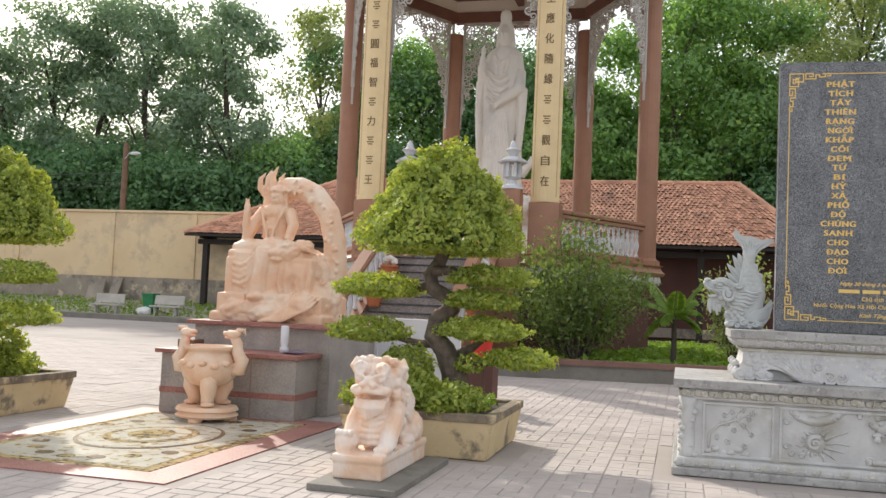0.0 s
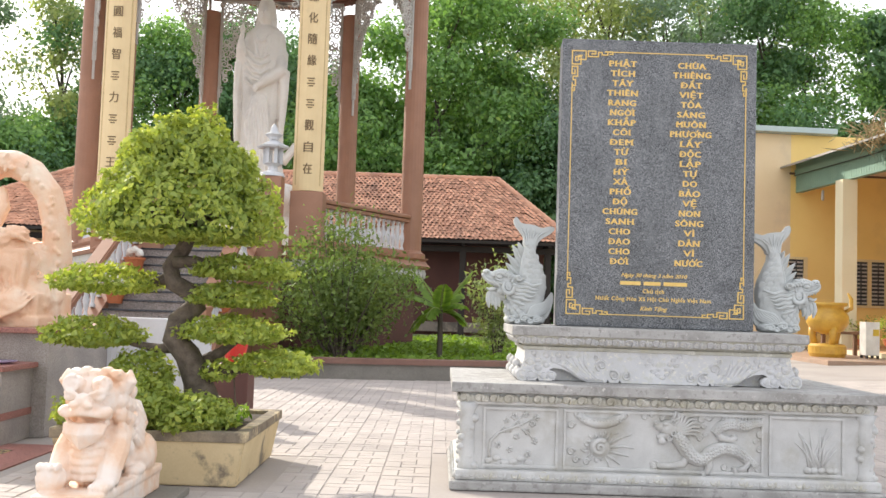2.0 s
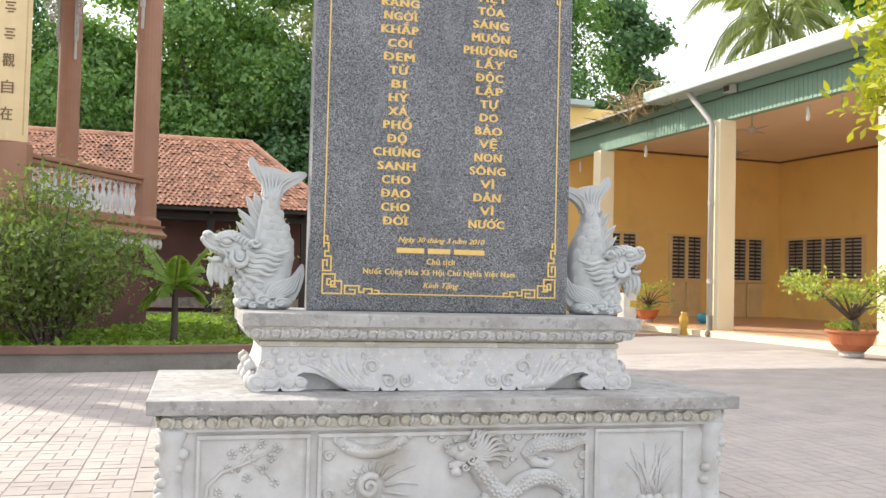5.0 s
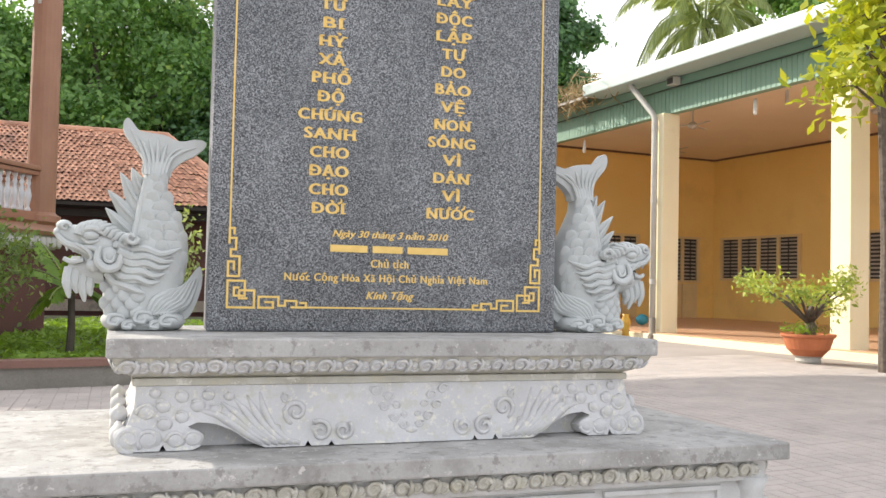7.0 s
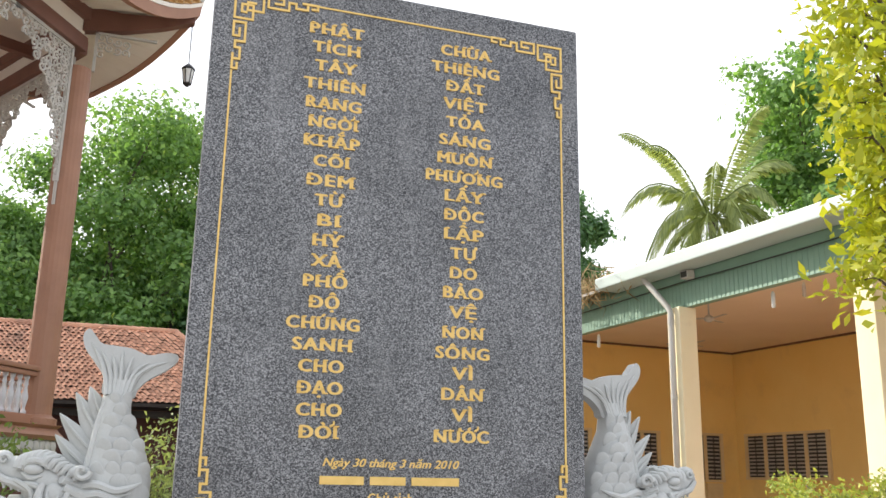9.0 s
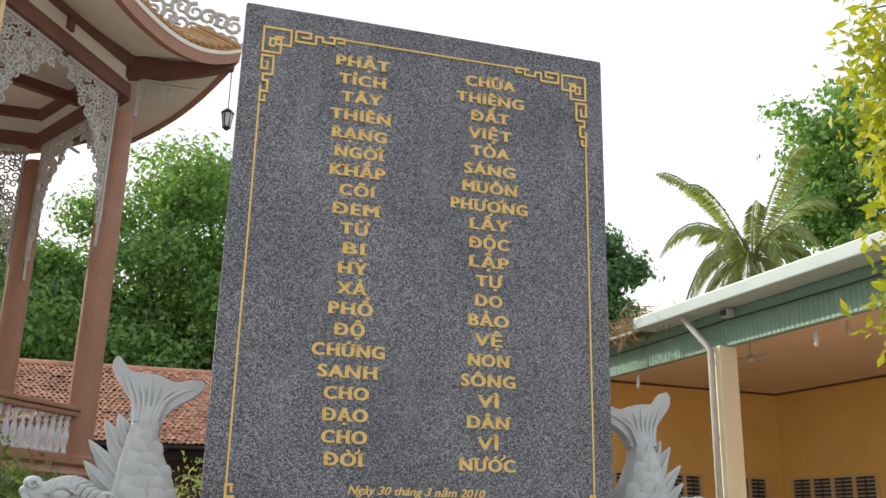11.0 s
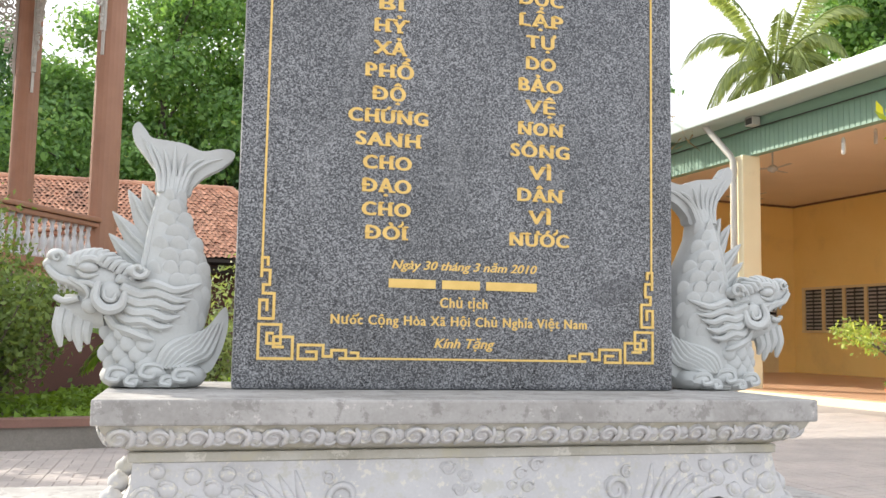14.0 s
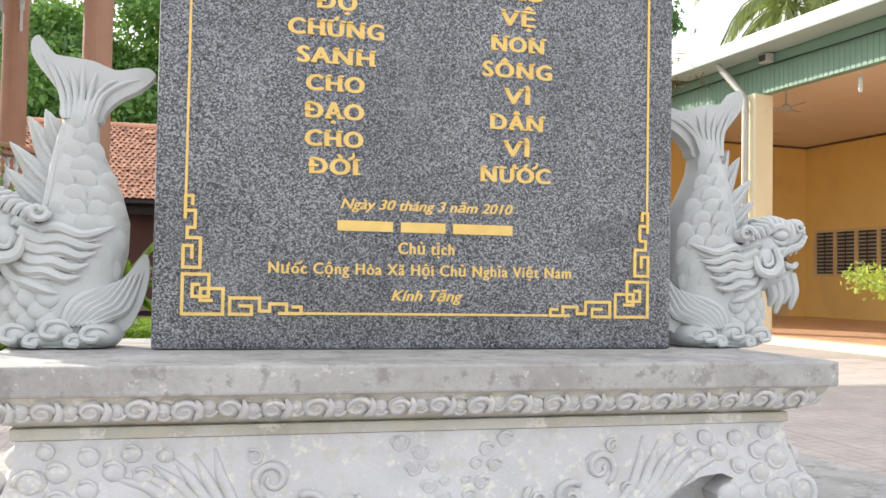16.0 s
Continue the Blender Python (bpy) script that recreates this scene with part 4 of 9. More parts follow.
for x, z in ((1.30, 0.52), (1.36, 0.55), (1.45, 0.57), (1.53, 0.55), (1.40, 0.49), (1.29, 0.45), (1.46, 0.44), (1.52, 0.37), (1.38, 0.40), (1.24, 0.33), (1.50, 0.50), (1.33, 0.30), (1.47, 0.27)):
    for k in range(5):
        a = 2 * math.pi * k / 5 + x * 9
        blob(b, (x + 0.017 * math.cos(a), YP - 0.004, z + 0.017 * math.sin(a)), (0.012, 0.009, 0.012), 1)
    blob(b, (x, YP - 0.010, z), (0.007, 0.006, 0.007), 1)
for k in range(6):
    blob(b, (1.17 + k * 0.062, YP - 0.002, 0.212 + 0.02 * math.sin(k * 2.0)), (0.036, 0.016, 0.026), 2, 0.3, 4)
part("plum_relief", b, M_marble, low, "blossoming branch in relief", smooth=True)

# moon, clouds and flames
b = bmesh.new()
curl(b, (2.02, YP - 0.012, 0.335), 0.062, 1.5, 0.36, 28, start=0.8)
blob(b, (2.02, YP, 0.335), (0.075, 0.016, 0.075), 3)
for k in range(17):
    a = 2 * math.pi * k / 17
    r0, r1 = 0.085, 0.13 + 0.02 * math.sin(k * 2.3)
    if math.cos(a) > 0.2:
        r1 += 0.20 * (math.cos(a) - 0.3)
    w = 0.02 * math.sin(k * 1.7)
    rel(b, [(2.02 + r0 * math.cos(a), 0, 0.335 + r0 * math.sin(a)), (2.02 + (r0 + r1) / 2 * math.cos(a + 0.1), 0.006, 0.335 + (r0 + r1) / 2 * math.sin(a + 0.1)), (2.02 + r1 * math.cos(a), 0.002, 0.335 + r1 * math.sin(a) * 0.9 + w)], [0.012, 0.009, 0.003])
for x, z, r in ((1.85, 0.585, 0.034), (2.20, 0.585, 0.036), (1.93, 0.555, 0.022), (2.12, 0.555, 0.022), (2.36, 0.585, 0.022), (1.80, 0.30, 0.03), (1.80, 0.50, 0.028), (1.84, 0.24, 0.028), (1.92, 0.225, 0.024), (2.44, 0.20, 0.02)):
    curl(b, (x, YP - 0.008, z), r, 1.4, 0.34, 16, flip=-1 if x > 2.2 else 1)
    blob(b, (x, YP, z), (r, 0.012, r), 2)
rel(b, [(1.85, 0.0, 0.585), (1.90, 0.006, 0.545), (1.98, 0.008, 0.52), (2.06, 0.008, 0.52), (2.14, 0.006, 0.545), (2.20, 0.0, 0.59)], [0.028, 0.036, 0.038, 0.038, 0.036, 0.028], 10)
for k in range(26):
    u = 1.87 + 0.30 * (k % 13) / 12
    blob(b, (u, YP - 0.036, 0.515 + 0.9 * (u - 2.02) ** 2 + 0.02 * (k // 13) + 0.006), (0.013, 0.008, 0.011), 1)
part("moon_relief", b, M_marble, low, "flaming moon and cloud relief", smooth=True)

# dragon among clouds
b = bmesh.new()
def coil(run, radii, rows=3):
    """A scaly length of body in relief."""
    pts = smooth_path(run, 5)
    rr = [float(np.interp(k, np.linspace(0, len(pts) - 1, len(radii)), radii)) for k in range(len(pts))]
    rel(b, [tuple(p) for p in pts], rr, 12)
    for i in range(1, len(pts) - 1):
        d = (pts[i + 1] - pts[i - 1]).normalized()
        for k in range(rows):
            o = (k - (rows - 1) / 2) * 1.25 / rows + 0.12 * (i % 2)
            q = pts[i] + Vector((-d.z, 0, d.x)) * rr[i] * o
            blob(b, (q.x, YP - q.y - rr[i] * (1 - o * o) ** 0.5 + 0.002, q.z), (0.014, 0.008, 0.014), 1)


coil([(2.60, 0.0, 0.46), (2.66, 0.010, 0.38), (2.72, 0.012, 0.30), (2.80, 0.012, 0.27), (2.88, 0.012, 0.33), (2.97, 0.012, 0.36), (3.07, 0.012, 0.34), (3.15, 0.010, 0.29), (3.23, 0.0, 0.23)], [0.05, 0.06, 0.056, 0.05, 0.055, 0.052, 0.046, 0.036, 0.02])
coil([(2.90, 0.0, 0.47), (2.95, 0.010, 0.525), (3.03, 0.010, 0.545), (3.13, 0.010, 0.535), (3.20, 0.008, 0.555), (3.26, 0.0, 0.56)], [0.035, 0.045, 0.046, 0.044, 0.038, 0.025])
for k in range(13):
    f = k / 12
    rel(b, [(2.95 + 0.30 * f, 0.01, 0.565 + 0.01 * math.sin(6 * f)), (2.965 + 0.30 * f, 0.012, 0.592), (2.985 + 0.30 * f, 0.004, 0.612)], [0.011, 0.008, 0.002])
# head with open jaws, bulging eye, horns and mane
blob(b, (2.545, YP - 0.012, 0.505), (0.07, 0.045, 0.062), 3, 0.15, 4)
rel(b, [(2.53, 0.01, 0.52), (2.48, 0.016, 0.515), (2.435, 0.014, 0.53)], [0.042, 0.034, 0.022], 9)
rel(b, [(2.54, 0.01, 0.46), (2.50, 0.014, 0.44), (2.46, 0.012, 0.435)], [0.034, 0.026, 0.016], 9)
blob(b, (2.515, YP - 0.052, 0.535), (0.020, 0.014, 0.016), 2)
blob(b, (2.495, YP - 0.03, 0.405), (0.030, 0.02, 0.028), 2, 0.3, 4)
for x, z, r in ((2.44, 0.55, 0.018), (2.575, 0.555, 0.026), (2.58, 0.47, 0.030), (2.545, 0.43, 0.022)):
    curl(b, (x, YP - 0.044, z), r, 1.3, 0.32, 14, flip=-1)
for x1, z1, x2, z2 in ((2.59, 0.60, 2.61, 0.665), (2.62, 0.58, 2.665, 0.635)):
    rel(b, [(2.56, 0.02, 0.55), (x1, 0.026, z1), (x2, 0.012, z2)], [0.017, 0.013, 0.004])
for k in range(8):
    a = -0.7 + 2.0 * k / 7
    rel(b, [tuple(p) for p in smooth_path([(2.58, 0.02, 0.50), (2.60 + 0.07 * math.cos(a), 0.026, 0.505 + 0.06 * math.sin(a)), (2.62 + 0.12 * math.cos(a + 0.3), 0.018, 0.505 + 0.10 * math.sin(a + 0.3)), (2.63 + 0.17 * math.cos(a + 0.15), 0.004, 0.505 + 0.12 * math.sin(a + 0.15))], 3)], [0.014] * 4 + [0.012] * 3 + [0.008, 0.006, 0.003])
for leg in ([(2.70, 0.0, 0.31), (2.66, 0.014, 0.235), (2.55, 0.014, 0.215), (2.46, 0.008, 0.215)], [(2.84, 0.0, 0.28), (2.86, 0.014, 0.23), (2.85, 0.014, 0.19), (2.84, 0.008, 0.165)], [(3.10, 0.0, 0.32), (3.16, 0.014, 0.26), (3.13, 0.014, 0.215), (3.08, 0.008, 0.20)], [(2.92, 0.0, 0.49), (2.96, 0.014, 0.44), (3.02, 0.014, 0.43), (3.07, 0.008, 0.445)]):
    rel(b, leg, [0.040, 0.032, 0.024, 0.022], 8)
    x, _, z = leg[-1]
    for c in (-1, 0, 1):
        rel(b, [(x, 0.008, z), (x - 0.024, 0.016, z + 0.016 * c), (x - 0.05, 0.004, z + 0.024 * c - 0.006)], [0.014, 0.011, 0.003])
for x, z, r in ((2.80, 0.575, 0.03), (2.86, 0.585, 0.026), (2.74, 0.545, 0.022), (2.82, 0.52, 0.022), (3.25, 0.47, 0.028), (3.22, 0.42, 0.022), (3.25, 0.36, 0.026), (2.98, 0.215, 0.026), (3.19, 0.20, 0.03), (3.24, 0.205, 0.026), (2.44, 0.225, 0.032), (2.50, 0.575, 0.022), (2.42, 0.60, 0.024), (2.79, 0.43, 0.024), (2.83, 0.46, 0.02)):
    curl(b, (x, YP - 0.006, z), r, 1.4, 0.30, 16)
    blob(b, (x, YP + 0.002, z), (r * 1.1, 0.012, r), 2)
part("dragon_relief", b, M_marble, low, "dragon among clouds in relief", smooth=True)

# orchid panel
b = bmesh.new()
for k in range(15):
    a = -1.05 + 2.1 * k / 14
    h = 0.30 + 0.08 * math.sin(k * 2.2)
    x0 = 3.68 + 0.05 * math.sin(k)
    rel(b, [(x0, 0, 0.22), (x0 + 0.35 * h * math.sin(a), 0.006, 0.22 + 0.6 * h * math.cos(a * 0.6)), (x0 + 0.62 * h * math.sin(a), 0.002, 0.22 + (0.95 - 0.25 * abs(a)) * h)], [0.008, 0.008, 0.002])
for x in (3.62, 3.67, 3.73, 3.79, 3.83):
    blob(b, (x, YP - 0.002, 0.215), (0.032, 0.018, 0.026), 2, 0.3, 4)
part("orchid_relief", b, M_marble, low, "orchid in relief", smooth=True)


# ---- fish-dragon statues beside the slab ----
def fish_dragon(s):
    """Carved fish standing on its dragon's head, tail in the air, facing away from the slab; s mirrors it."""
    b = bmesh.new()
    heights = [1.25, 1.33, 1.40, 1.46, 1.53, 1.62, 1.71, 1.79, 1.865, 1.93, 1.985]
    west = [1.335, 1.318, 1.315, 1.335, 1.38, 1.412, 1.430, 1.443, 1.457, 1.468, 1.468]
    east = [1.640, 1.642, 1.645, 1.652, 1.668, 1.670, 1.645, 1.607, 1.575, 1.570, 1.598]
    depth = [0.125, 0.125, 0.125, 0.125, 0.125, 0.122, 0.112, 0.098, 0.082, 0.066, 0.050]

    def P(x, z, dy=0.0):
        return (s * (x - 1.48), dy, z - 1.246)

    def skin(x, z):
        """Depth of the body's front at a place."""
        lo, hi, d = (float(np.interp(z, heights, q)) for q in (west, east, depth))
        u = (x - (lo + hi) / 2) / max((hi - lo) / 2, 0.01)
        q = ((x - 1.325) / 0.115) ** 2 + ((z - 1.585) / 0.115) ** 2
        return min(-d * max(1 - abs(u) ** 2.6, 0.0) ** 0.5, -0.01 - 0.105 * max(1 - q, 0.0) ** 0.5)

    def limb(pts, rad, n=8, sq=1.0, steps=4):
        run = smooth_path([P(*p) for p in pts], steps)
        f = np.linspace(0, len(rad) - 1, len(run))
        tube(b, run, [float(np.interp(q, range(len(rad)), rad)) for q in f], n, sq)

    def strand(pts, rad, off=0.0):
        """A lock of hair or a whisker that lies on the body."""
        limb([(x, z, skin(x, z) + off) for x, z in pts], rad, 7)

    def plate(points, half, y=0.0):
        """A fin cut from stone, its edges softened."""
        t = bmesh.new()
        slab_of(t, [(s * (px - 1.48), pz - 1.246) for px, pz in rounded(points)], y - half, y + half)
        me = bpy.data.meshes.new("fin")
        t.to_mesh(me)
        t.free()
        b.from_mesh(me)
        bpy.data.meshes.remove(me)

    rings = []
    for z, lo, hi, d in zip(heights, west, east, depth):
        c = P((lo + hi) / 2, z)
        rings.append([(c[0] + (hi - lo) / 2 * math.copysign(abs(math.cos(a)) ** 0.8, math.cos(a)), d * math.copysign(abs(math.sin(a)) ** 0.8, math.sin(a)), c[2]) for a in (2 * math.pi * k / 24 for k in range(24))])
    loft(b, rings)
    bmesh.ops.recalc_face_normals(b, faces=b.faces)
    # tail: two lobes, and rays that run into them
    plate([(1.468, 1.93), (1.462, 1.997), (1.427, 2.049), (1.385, 2.105), (1.376, 2.15), (1.395, 2.175), (1.42, 2.15), (1.445, 2.122), (1.50, 2.115), (1.555, 2.108), (1.618, 2.086), (1.68, 2.098), (1.722, 2.094), (1.73, 2.07), (1.688, 2.03), (1.63, 1.995), (1.592, 1.955), (1.572, 1.92)], 0.032)
    for x0, x1, x2, z2 in ((1.480, 1.468, 1.405, 2.125), (1.492, 1.487, 1.44, 2.10), (1.506, 1.506, 1.485, 2.085), (1.520, 1.524, 1.524, 2.10), (1.534, 1.545, 1.565, 2.075), (1.546, 1.565, 1.625, 2.055), (1.558, 1.582, 1.69, 2.062)):
        limb([(x0, 1.925, -0.058), (x1, 2.0, -0.040), ((x1 + x2) / 2, (2.0 + z2) / 2 + 0.012, -0.034), (x2, z2, -0.030)], [0.009, 0.0095, 0.008, 0.003], 6)
    # back fin: overlapping flame spikes along the outer edge
    def blade(pts, widths, half):
        """A pointed fin leaf with a soft lens-shaped section."""
        run = smooth_path([P(*p) for p in pts], 4)
        rings = []
        for i, p in enumerate(run):
            d = (run[min(i + 1, len(run) - 1)] - run[max(i - 1, 0)]).normalized()
            across = Vector((-d.z, 0, d.x))
            f = i / (len(run) - 1)
            w = float(np.interp(f * (len(widths) - 1), range(len(widths)), widths))
            h = half * (1 - 0.75 * f)
            rings.append([p + across * w * math.cos(a) + Vector((0, h * math.sin(a), 0)) for a in (2 * math.pi * k / 10 for k in range(10))])
        loft(b, rings)

    for x, z, tx, tz in ((1.468, 1.87, 1.418, 1.958), (1.458, 1.81, 1.371, 1.934), (1.450, 1.74, 1.322, 1.854), (1.440, 1.68, 1.314, 1.776), (1.43, 1.625, 1.335, 1.705)):
        mx, mz = (x + tx) / 2 + 0.004, (z + tz) / 2 - 0.020
        blade([(x + 0.035, z - 0.055), (x - 0.004, z - 0.018), (mx, mz), (tx, tz)], [0.050, 0.046, 0.034, 0.002], 0.034)
        limb([(x + 0.01, z - 0.03, -0.034), (mx, mz, -0.026), (tx + 0.012, tz - 0.012, -0.012)], [0.009, 0.007, 0.002], 6)
    # ridge between fin and body
    limb([(1.475, 1.90, -0.05), (1.458, 1.80, -0.062), (1.445, 1.70, -0.072), (1.43, 1.62, -0.08)], [0.008, 0.012, 0.013, 0.010], 7)
    # large flat scales, their rounded edges towards the tail
    for r in range(11):
        z = 1.47 + r * 0.043
        lo, hi = float(np.interp(z, heights, west)) + 0.03, float(np.interp(z, heights, east))
        m = max(int(round((hi - lo) / 0.060)), 2)
        for c in range(-1, m + 1):
            x = lo + (hi - lo) * (c + 0.5 + 0.5 * (r % 2)) / m
            if not lo < x < hi - 0.008 or (z < 1.60 and x < 1.50):
                continue
            u = (x - (lo + hi) / 2) / ((hi - lo) / 2)
            w = (hi - lo) / m
            blob(b, P(x, z, skin(x, z) + 0.0045), (w * 0.55, 0.0058, 0.042), 3, turn=Matrix.Rotation(s * u * 0.7, 3, "Z") @ Matrix.Rotation(radians(13), 3, "X"))
    # skull, snout and open jaws
    blob(b, P(1.315, 1.60, -0.01), (0.10, 0.098, 0.09), 3, 0.04, 3)
    limb([(1.32, 1.625, -0.01), (1.235, 1.630, -0.01), (1.175, 1.648, -0.01), (1.135, 1.668, -0.01)], [0.085, 0.066, 0.052, 0.034], 12)
    blob(b, P(1.150, 1.690, -0.01), (0.034, 0.052, 0.026), 2)
    blob(b, P(1.128, 1.662, -0.01), (0.022, 0.04, 0.022), 2)
    curl(b, P(1.158, 1.682, -0.062), 0.020, 1.1, 0.34, 12, flip=s)
    limb([(1.125, 1.65, -0.05), (1.16, 1.615, -0.064), (1.21, 1.598, -0.072), (1.26, 1.572, -0.085)], [0.010, 0.014, 0.014, 0.012], 7)
    limb([(1.31, 1.515, -0.01), (1.24, 1.508, -0.01), (1.175, 1.525, -0.01)], [0.078, 0.056, 0.036], 12)
    limb([(1.156, 1.548, -0.04), (1.19, 1.535, -0.062), (1.235, 1.545, -0.078)], [0.010, 0.012, 0.010], 7)
    for k in range(3):
        limb([(1.165 + 0.026 * k, 1.612 - 0.006 * k, -0.050 - 0.006 * k), (1.168 + 0.026 * k, 1.582 - 0.006 * k, -0.052 - 0.006 * k)], [0.011, 0.004], 6)
    # eye under a flaming brow
    blob(b, P(1.262, 1.648, -0.088), (0.034, 0.026, 0.021), 3)
    limb([(1.222, 1.648, -0.082), (1.245, 1.676, -0.094), (1.285, 1.676, -0.100), (1.312, 1.652, -0.100)], [0.009, 0.013, 0.013, 0.006], 7)
    limb([(1.225, 1.636, -0.082), (1.255, 1.618, -0.096), (1.295, 1.628, -0.100)], [0.007, 0.010, 0.005], 7)
    for k in range(9):
        a = k / 8
        x, z = 1.212 + 0.165 * a, 1.682 + 0.022 * math.sin(math.pi * a) - 0.045 * a * a
        for dy in (-0.065, 0.045):
            limb([(x - 0.004, z - 0.03, dy - 0.02), (x + 0.004, z + 0.002, dy - 0.016), (x + 0.028, z + 0.024 - 0.012 * a, dy)], [0.017, 0.016, 0.004], 7)
    for pts in (((1.235, 1.60, -0.088), (1.275, 1.592, -0.104), (1.30, 1.568, -0.112), (1.292, 1.545, -0.116)), ((1.20, 1.612, -0.078), (1.25, 1.585, -0.094), (1.268, 1.555, -0.100), (1.25, 1.535, -0.096))):
        limb(pts, [0.008, 0.011, 0.011, 0.005], 7)
    for k in range(6):
        x, z = 1.29 + 0.022 * k, 1.668 - 0.010 * k
        limb([(x, z - 0.006, -0.098), (x + 0.016, z + 0.018, -0.100), (x + 0.044, z + 0.026, -0.084)], [0.012, 0.013, 0.004], 7)
    # ear curl and round cheek
    blob(b, P(1.415, 1.640, -0.080), (0.045, 0.05, 0.026), 2)
    curl(b, P(1.425, 1.645, -0.132), 0.030, 1.0, 0.40, 14, flip=-s)
    blob(b, P(1.338, 1.560, -0.100), (0.046, 0.030, 0.044), 3)
    limb([(1.318, 1.575, -0.126), (1.322, 1.545, -0.134), (1.348, 1.538, -0.134), (1.356, 1.565, -0.130)], [0.004, 0.008, 0.008, 0.004], 6)
    limb([(1.300, 1.600, -0.12), (1.29, 1.545, -0.132), (1.325, 1.508, -0.134), (1.372, 1.520, -0.13), (1.385, 1.570, -0.124)], [0.010, 0.017, 0.019, 0.018, 0.009], 8)
    blob(b, P(1.275, 1.520, -0.095), (0.030, 0.028, 0.028), 2)
    # long wavy locks swept back over the body
    for pts in (((1.36, 1.615), (1.42, 1.592), (1.48, 1.598), (1.54, 1.578), (1.59, 1.588), (1.632, 1.606)),
                ((1.37, 1.588), (1.43, 1.560), (1.49, 1.566), (1.55, 1.545), (1.60, 1.548)),
                ((1.375, 1.555), (1.43, 1.530), (1.49, 1.534), (1.54, 1.517), (1.585, 1.527)),
                ((1.375, 1.525), (1.42, 1.498), (1.47, 1.500), (1.52, 1.482), (1.566, 1.492)),
                ((1.36, 1.500), (1.40, 1.472), (1.45, 1.472), (1.50, 1.452), (1.545, 1.458)),
                ((1.33, 1.492), (1.36, 1.452), (1.40, 1.438), (1.45, 1.418), (1.485, 1.408))):
        strand(pts, [0.016, 0.019, 0.017, 0.015, 0.012, 0.003], -0.013)
        strand([(x + 0.012, z - 0.018) for x, z in pts[:-1]], [0.007, 0.009, 0.008, 0.003], -0.008)
    # beard
    for x, z, l in ((1.178, 1.51, 0.13), (1.208, 1.50, 0.10), (1.240, 1.49, 0.125), (1.265, 1.47, 0.08)):
        limb([(x, z, -0.035), (x - 0.006, z - l * 0.5, -0.045), (x + 0.004, z - l, -0.04)], [0.022, 0.023, 0.006], 8)
    # breast plates like overlapping leaves
    for row in range(4):
        for k in range(3):
            x, z = 1.335 + 0.052 * k + 0.022 * (row % 2), 1.435 - 0.036 * row
            blob(b, P(x, z, skin(x, z) + 0.002), (0.034, 0.013, 0.036), 2, turn=Matrix.Rotation(s * radians(35), 3, "Y") @ Matrix.Rotation(radians(-14), 3, "X"))
    # side fin rays and the wing towards the slab
    plate([(1.575, 1.29), (1.595, 1.36), (1.625, 1.425), (1.668, 1.465), (1.718, 1.528), (1.732, 1.48), (1.724, 1.415), (1.70, 1.345), (1.665, 1.295)], 0.024, -0.03)
    for k in range(7):
        f = k / 6
        limb([(1.50 + 0.012 * k, 1.315, -0.128), (1.525 + 0.016 * k, 1.375 - 0.006 * k, -0.130 + 0.05 * f * f), (1.565 + 0.018 * k, 1.405 - 0.006 * k, -0.116 + 0.06 * f), (1.62 + 0.016 * k, 1.43 + 0.008 * k, -0.085 + 0.035 * f)], [0.012, 0.016, 0.015, 0.005], 7)
    # low bank of clouds
    for x, z, rx, rz in ((1.375, 1.287, 0.064, 0.046), (1.485, 1.298, 0.072, 0.050), (1.592, 1.286, 0.072, 0.044), (1.43, 1.268, 0.05, 0.03), (1.54, 1.268, 0.05, 0.03)):
        blob(b, P(x, z, -0.03), (rx, 0.125, rz), 3, 0.08, 3)
        limb([(x + 0.5 * rx, z - 0.3 * rz, -0.128), (x + 0.35 * rx, z + 0.45 * rz, -0.140), (x - 0.35 * rx, z + 0.5 * rz, -0.142), (x - 0.5 * rx, z - 0.15 * rz, -0.148), (x, z - 0.3 * rz, -0.152), (x + 0.1 * rx, z + 0.1 * rz, -0.152)], [0.004, 0.009, 0.010, 0.010, 0.009, 0.005], 6)
    blob(b, P(1.485, 1.268, 0.0), (0.168, 0.14, 0.03), 3)
    bmesh.ops.recalc_face_normals(b, faces=b.faces)
    ob = part("fish_dragon_statue", b, M_statue, None, smooth=True)
    ob.data.set_sharp_from_angle(angle=radians(42))
    ob.matrix_basis = pose(1.48 if s > 0 else 3.68, 8.73, 1.246)
    return tagged(ob, "pale grey carved stone fish-dragon statue on the plinth", "statue", group="fish-dragons beside the stele")


fish_dragon(1)
fish_dragon(-1)

# ---- hexagonal pavilion on its podium ----
PC, PR = (-4.47, 25.14), 4.355
FLOOR_Z, RAIL_Z, BEAM_Z = 2.57, 3.70, 9.80
pav = thing("pavilion", "hexagonal open pavilion with brown columns and white fretwork", "pavilion", (PC[0], PC[1], 0))


def hexring(r, z, turn=0.0):
    return [(r * math.cos(radians(60 * i + turn)), r * math.sin(radians(60 * i + turn)), z) for i in range(6)]


